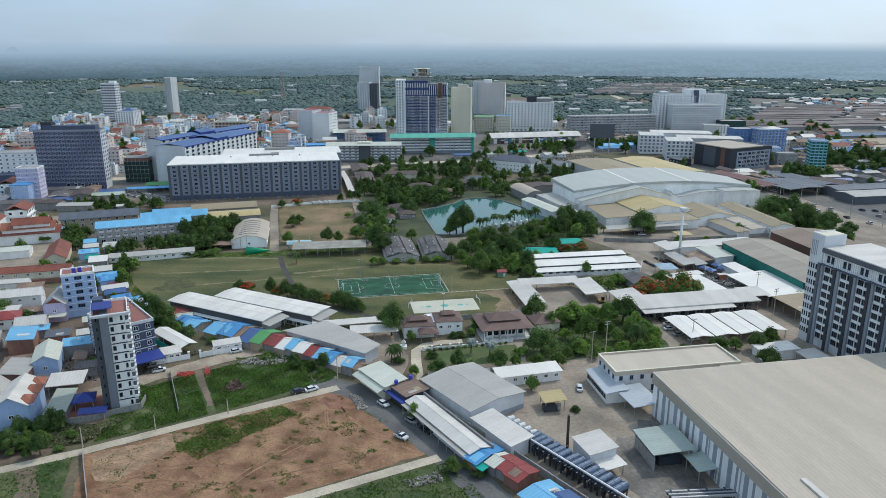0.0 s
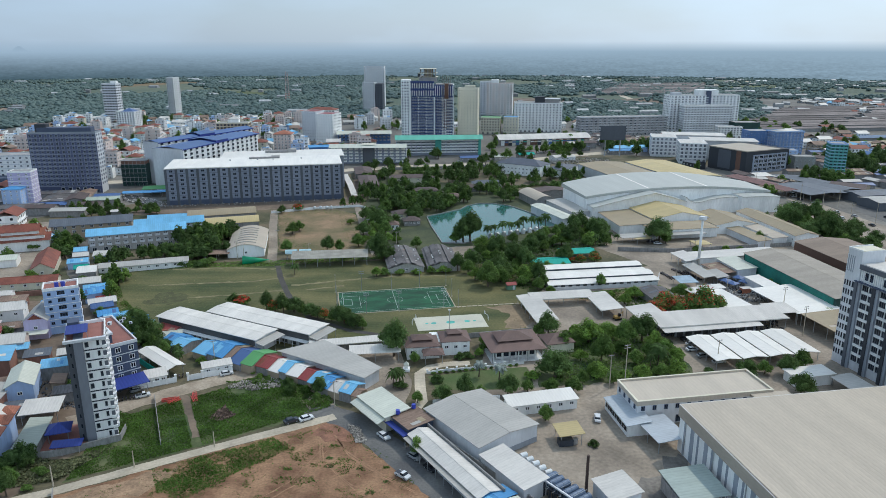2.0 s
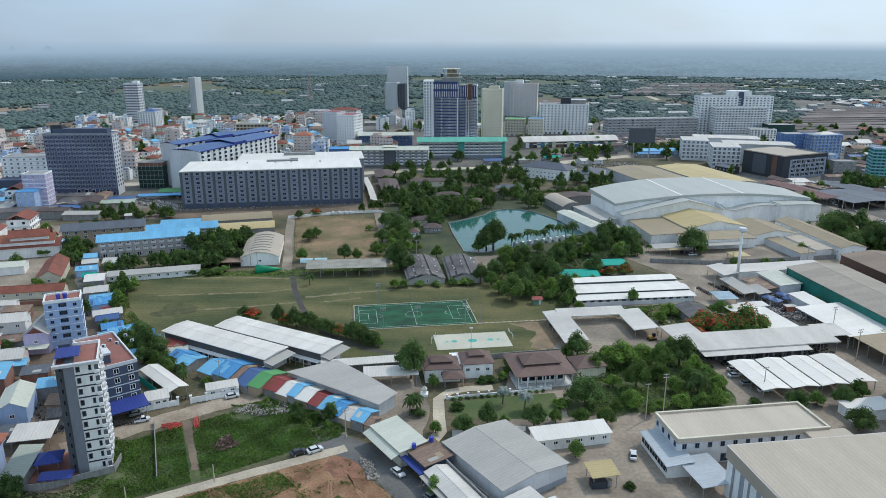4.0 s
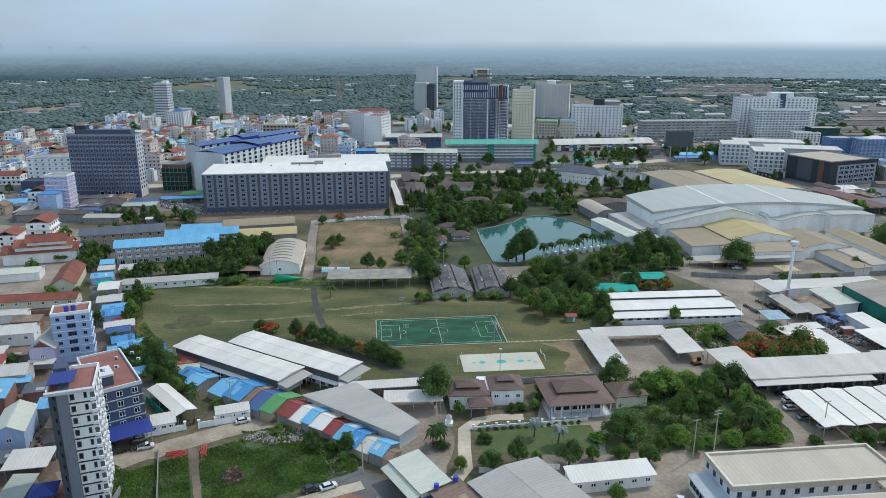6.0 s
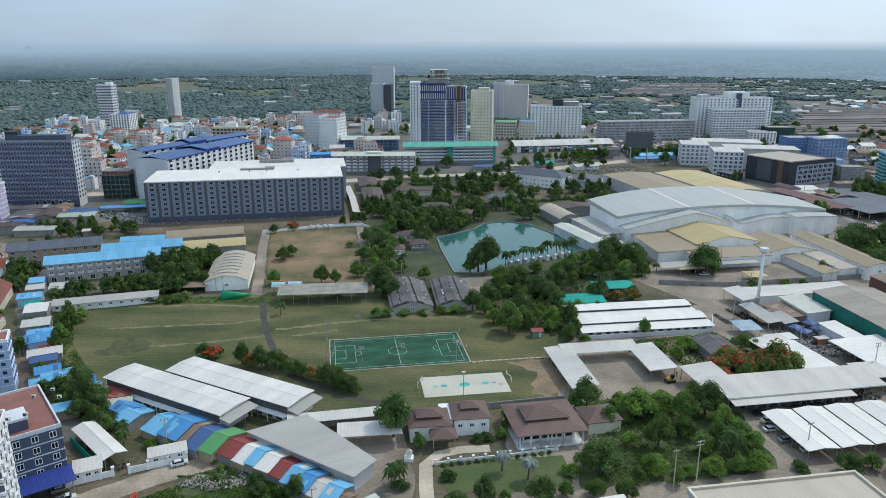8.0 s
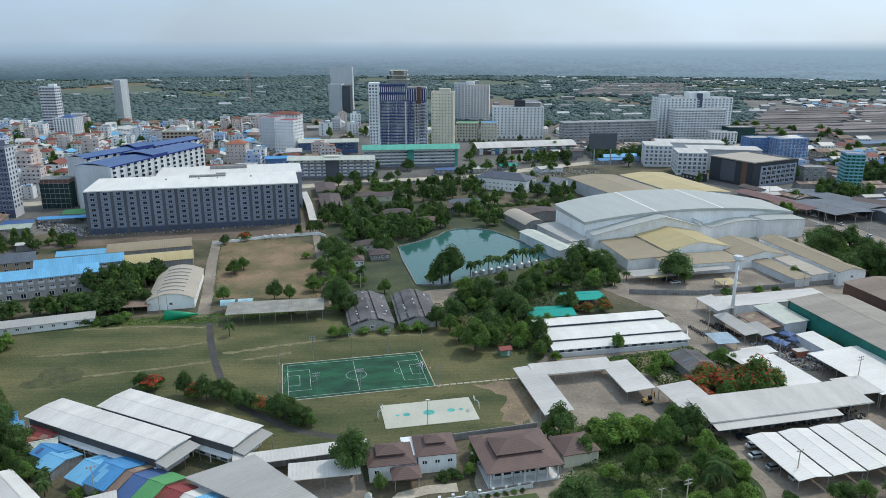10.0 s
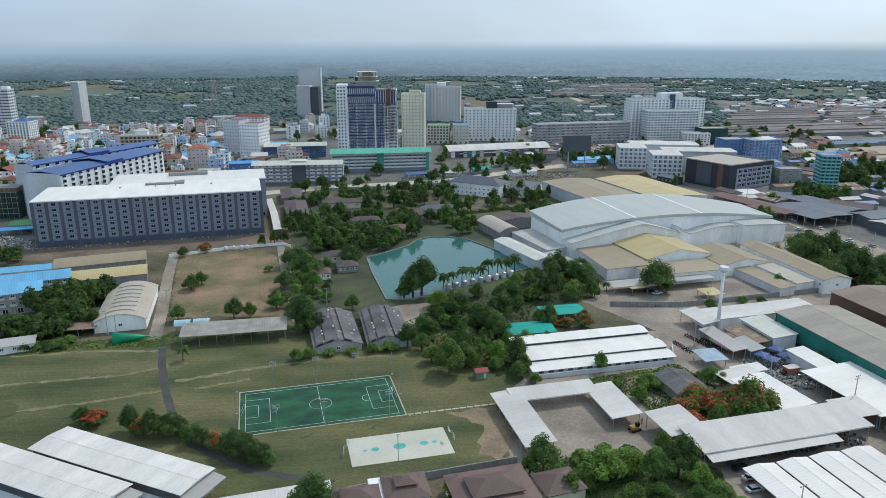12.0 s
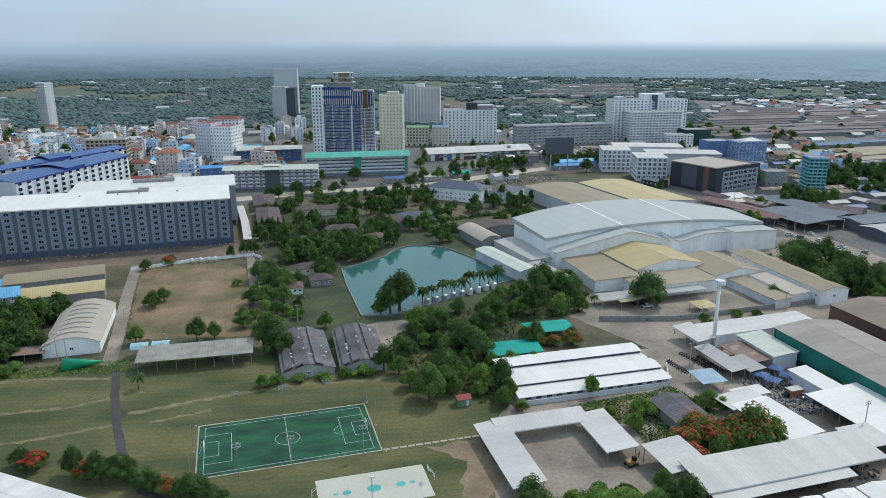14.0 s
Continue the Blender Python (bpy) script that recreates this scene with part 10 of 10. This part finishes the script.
# rubble heaps
def rubble(name, label, poly, n, size, material, seed):
    rng = np.random.default_rng(seed)
    xs, ys = [p[0] for p in poly], [p[1] for p in poly]
    V, Fq, k = [], [], 0
    while k < n * 8:
        x, y = rng.uniform(min(xs), max(xs)), rng.uniform(min(ys), max(ys))
        if not inside(poly, x, y):
            continue
        s = size * rng.uniform(0.3, 1.2, 3)
        q = Euler(rng.uniform(0, 6.28, 3)).to_matrix()
        for c in ((-1, -1, -1), (1, -1, -1), (1, 1, -1), (-1, 1, -1), (-1, -1, 1), (1, -1, 1), (1, 1, 1), (-1, 1, 1)):
            v = q @ Vector((c[0] * s[0], c[1] * s[1], c[2] * s[2] * 0.5))
            V.append((x + v.x, y + v.y, 0.2 + v.z + rng.uniform(0, 0.05)))
        Fq += [[k + i for i in f] for f in ((3, 2, 1, 0), (4, 5, 6, 7), (0, 1, 5, 4), (1, 2, 6, 5), (2, 3, 7, 6), (3, 0, 4, 7))]
        k += 8
    tagged(new(name, raw_mesh(name, V, Fq, (material,))), label, "rubble", "", "stuff")


M_RUB = mat("pale_rubble", (0.31, 0.285, 0.25), 0.9, 0, 0.25, isl=0.6)
rubble("rubble", "white rubble and litter along the lane", [(-62, 134), (-50, 138), (-44, 132), (-54, 128), (-64, 130)], 420, 0.35, M_RUB, 31)
rubble("rubble", "broken concrete at the dirt lot's edge", [(-22, 107), (-18, 105), (-15, 97), (-18, 97)], 260, 0.3, M_RUB, 32)
rubble("rubble", "rubbish heap by the weeds", [(-2, 60), (6, 64), (8, 60), (0, 57)], 120, 0.35, M_RUB, 33)
rubble("yard_scrap", "scrap and stored goods in the work yard", [(128, 236), (150, 238), (150, 212), (134, 210)], 700, 0.5, mat("mixed_scrap", (0.30, 0.29, 0.28), 0.8, 0, 0.3, isl=0.8), 34)
rubble("yard_scrap", "parked motorcycles and stored goods under the sheds", [(86, 186), (140, 193), (140, 178), (90, 172)], 500, 0.45, mat("dark_scrap", (0.10, 0.10, 0.11), 0.7, 0, 0.3, isl=0.8), 35)
rubble("yard_scrap", "building rubble before the long block", [(-190, 402), (-64, 428), (-64, 421), (-190, 394)], 220, 0.4, MATS["mixed_scrap"], 36)
rubble("yard_scrap", "rubble and machines by the netted house", [(-232, 440), (-188, 410), (-188, 398), (-232, 420)], 420, 0.8, MATS["mixed_scrap"], 37)
rubble("yard_scrap", "piled earth and scrap along the main road", [(-20, 556), (150, 618), (170, 600), (100, 570), (-20, 545)], 420, 0.9, M_RUB, 38)
rubble("yard_scrap", "goods among the alley houses", [(-128, 110), (-96, 120), (-100, 146), (-130, 132)], 380, 0.4, MATS["dark_scrap"], 39)
# brushwood heap
scrub("brush_heap", "heap of dry brown cut branches", [(-64, 111), (-60, 115), (-56, 112), (-60, 108.5)], 900, 0.4, 2.6, mat("dry_branches", (0.17, 0.115, 0.09), 0.9, 0, 0.2, isl=0.5), 41)

# ---- poles ----
def power_pole(x, y, h=9.5, arms=1):
    e = thing("power_pole", "grey concrete power pole with crossarm", "power pole", pose(x, y, 0, 0, 0, 20), "power poles")
    bm = bmesh.new()
    tube(bm, 0, 0, 0, h, 0.19, 0.12, 7)
    part("pole", bm, M_SAND, e)
    for k in range(arms):
        arm = add_box(e, "crossarm", M_STEEL, -1.1, 1.1, -0.07, 0.07, h - 0.4 - 0.9 * k, h - 0.25 - 0.9 * k)
        for s in (-0.9, 0, 0.9):
            add_box(arm, "insulator", W_BRICK, s - 0.07, s + 0.07, -0.07, 0.07, h - 0.25 - 0.9 * k, h + 0.0 - 0.9 * k)


for x, y, h, a in ((63.3, 124.4, 18, 2), (101.7, 148.7, 9, 1), (-73.3, 147.7, 9, 1), (143.8, 174, 12, 2), (146, 196, 12, 2), (60, 130, 12, 1), (138, 280, 9, 1), (180, 292, 9, 1), (118, 246, 9, 1), (-57, 95, 5, 0), (-75, 85, 5, 0), (-92, 76.8, 6, 0), (-27, 117, 9, 1), (130, 215, 10, 1), (-86, 300, 9, 1), (-97, 272, 9, 1), (-101, 274, 10, 2), (-64, 276, 8, 1), (-39, 330, 8, 1),
                   (256, 380, 14, 0), (256, 410, 14, 0), (272, 390, 14, 0), (274, 350, 14, 0), (258, 350, 14, 0), (278, 322, 14, 0), (256, 445, 14, 0), (250, 470, 14, 0), (300, 350, 14, 0), (-20, 300, 8, 1), (42, 182, 3, 0), (36, 176, 3, 0)):
    power_pole(x, y, h, a)

# ---- motorcycles in the yards ----
moto = thing("motorcycle", "small dark motorcycle parked in the yard", "motorcycle", pose(110, 178, 0.06), "parked motorcycles")
bm = bmesh.new()
box(bm, -0.55, 0.5, -0.13, 0.13, 0.38, 0.72)
box(bm, -0.85, 0.0, -0.16, 0.16, 0.72, 0.84)
box(bm, 0.42, 0.6, -0.2, 0.2, 0.4, 1.0)
box(bm, 0.44, 0.52, -0.35, 0.35, 1.0, 1.06)
part("body", bm, mat("dark_moto_paint", (0.06, 0.05, 0.06), 0.35, 0, 0.1, tint=0.9), moto)
bm = bmesh.new()
tube(bm, 0, 0, -0.06, 0.06, 0.29, seg=9)
bmesh.ops.rotate(bm, verts=bm.verts[:], cent=(0, 0, 0), matrix=Matrix.Rotation(radians(90), 3, "X"))
mw = mesh_of("wheel", bm, (M_TYRE,))
for sx in (-0.62, 0.62):
    piece("wheel", mw, moto, sx, 0, 0.29)
rngm = random.Random(71)
for x, y, n, dx, dy, a in ((92, 173.5, 22, 1.05, 0.2, 95), (94, 176.5, 16, 1.3, 0.25, 100), (119.5, 256, 14, 0.35, -1.0, 10), (124, 252, 12, 0.3, -1.1, 15), (112, 250, 10, 0.3, -1.0, 12), (42, 203, 8, 0.35, -1.9, 10), (0.5, 104, 5, 0.8, -1.1, 20), (5.5, 96.5, 6, 0.7, -1.0, 25),
                           (-96, 120.5, 6, 1.0, 0.5, 110), (119, 288.5, 9, 1.1, 0.0, 90), (137, 226, 8, 1.0, 0.2, 95), (-84, 136.5, 5, 1.0, 0.5, 110), (88, 192, 6, 0.2, 1.0, 5)):
    for k in range(n):
        copy_thing(moto, pose(x + dx * k + rngm.uniform(-0.15, 0.15), y + dy * k + rngm.uniform(-0.15, 0.15), 0.06, 0, 0, a + rngm.uniform(-10, 10)))
# ---- units on flat roofs ----
ac = thing("roof_unit", "small white air-conditioning unit on a flat roof", "air conditioner", pose(-88, 108, 30.85), "roof units")
add_box(ac, "case", W_LGREY, -0.5, 0.5, -0.25, 0.25, 0.1, 0.85)
add_box(ac, "grille", M_DARKM, -0.35, 0.2, -0.27, -0.25, 0.2, 0.75)
add_box(ac, "foot", M_DARKM, -0.45, 0.45, -0.2, 0.2, 0, 0.1)
for x, y, z in ((-85.5, 110, 30.85), (-100, 146, 15.85), (-104, 150, 15.85), (-107, 146, 15.85), (-141, 182, 17.95), (-131, 440, 25.95), (-120, 442, 25.95), (-100, 446, 25.95), (-150, 436, 25.95)):
    copy_thing(ac, pose(x, y, z, 0, 0, 20))
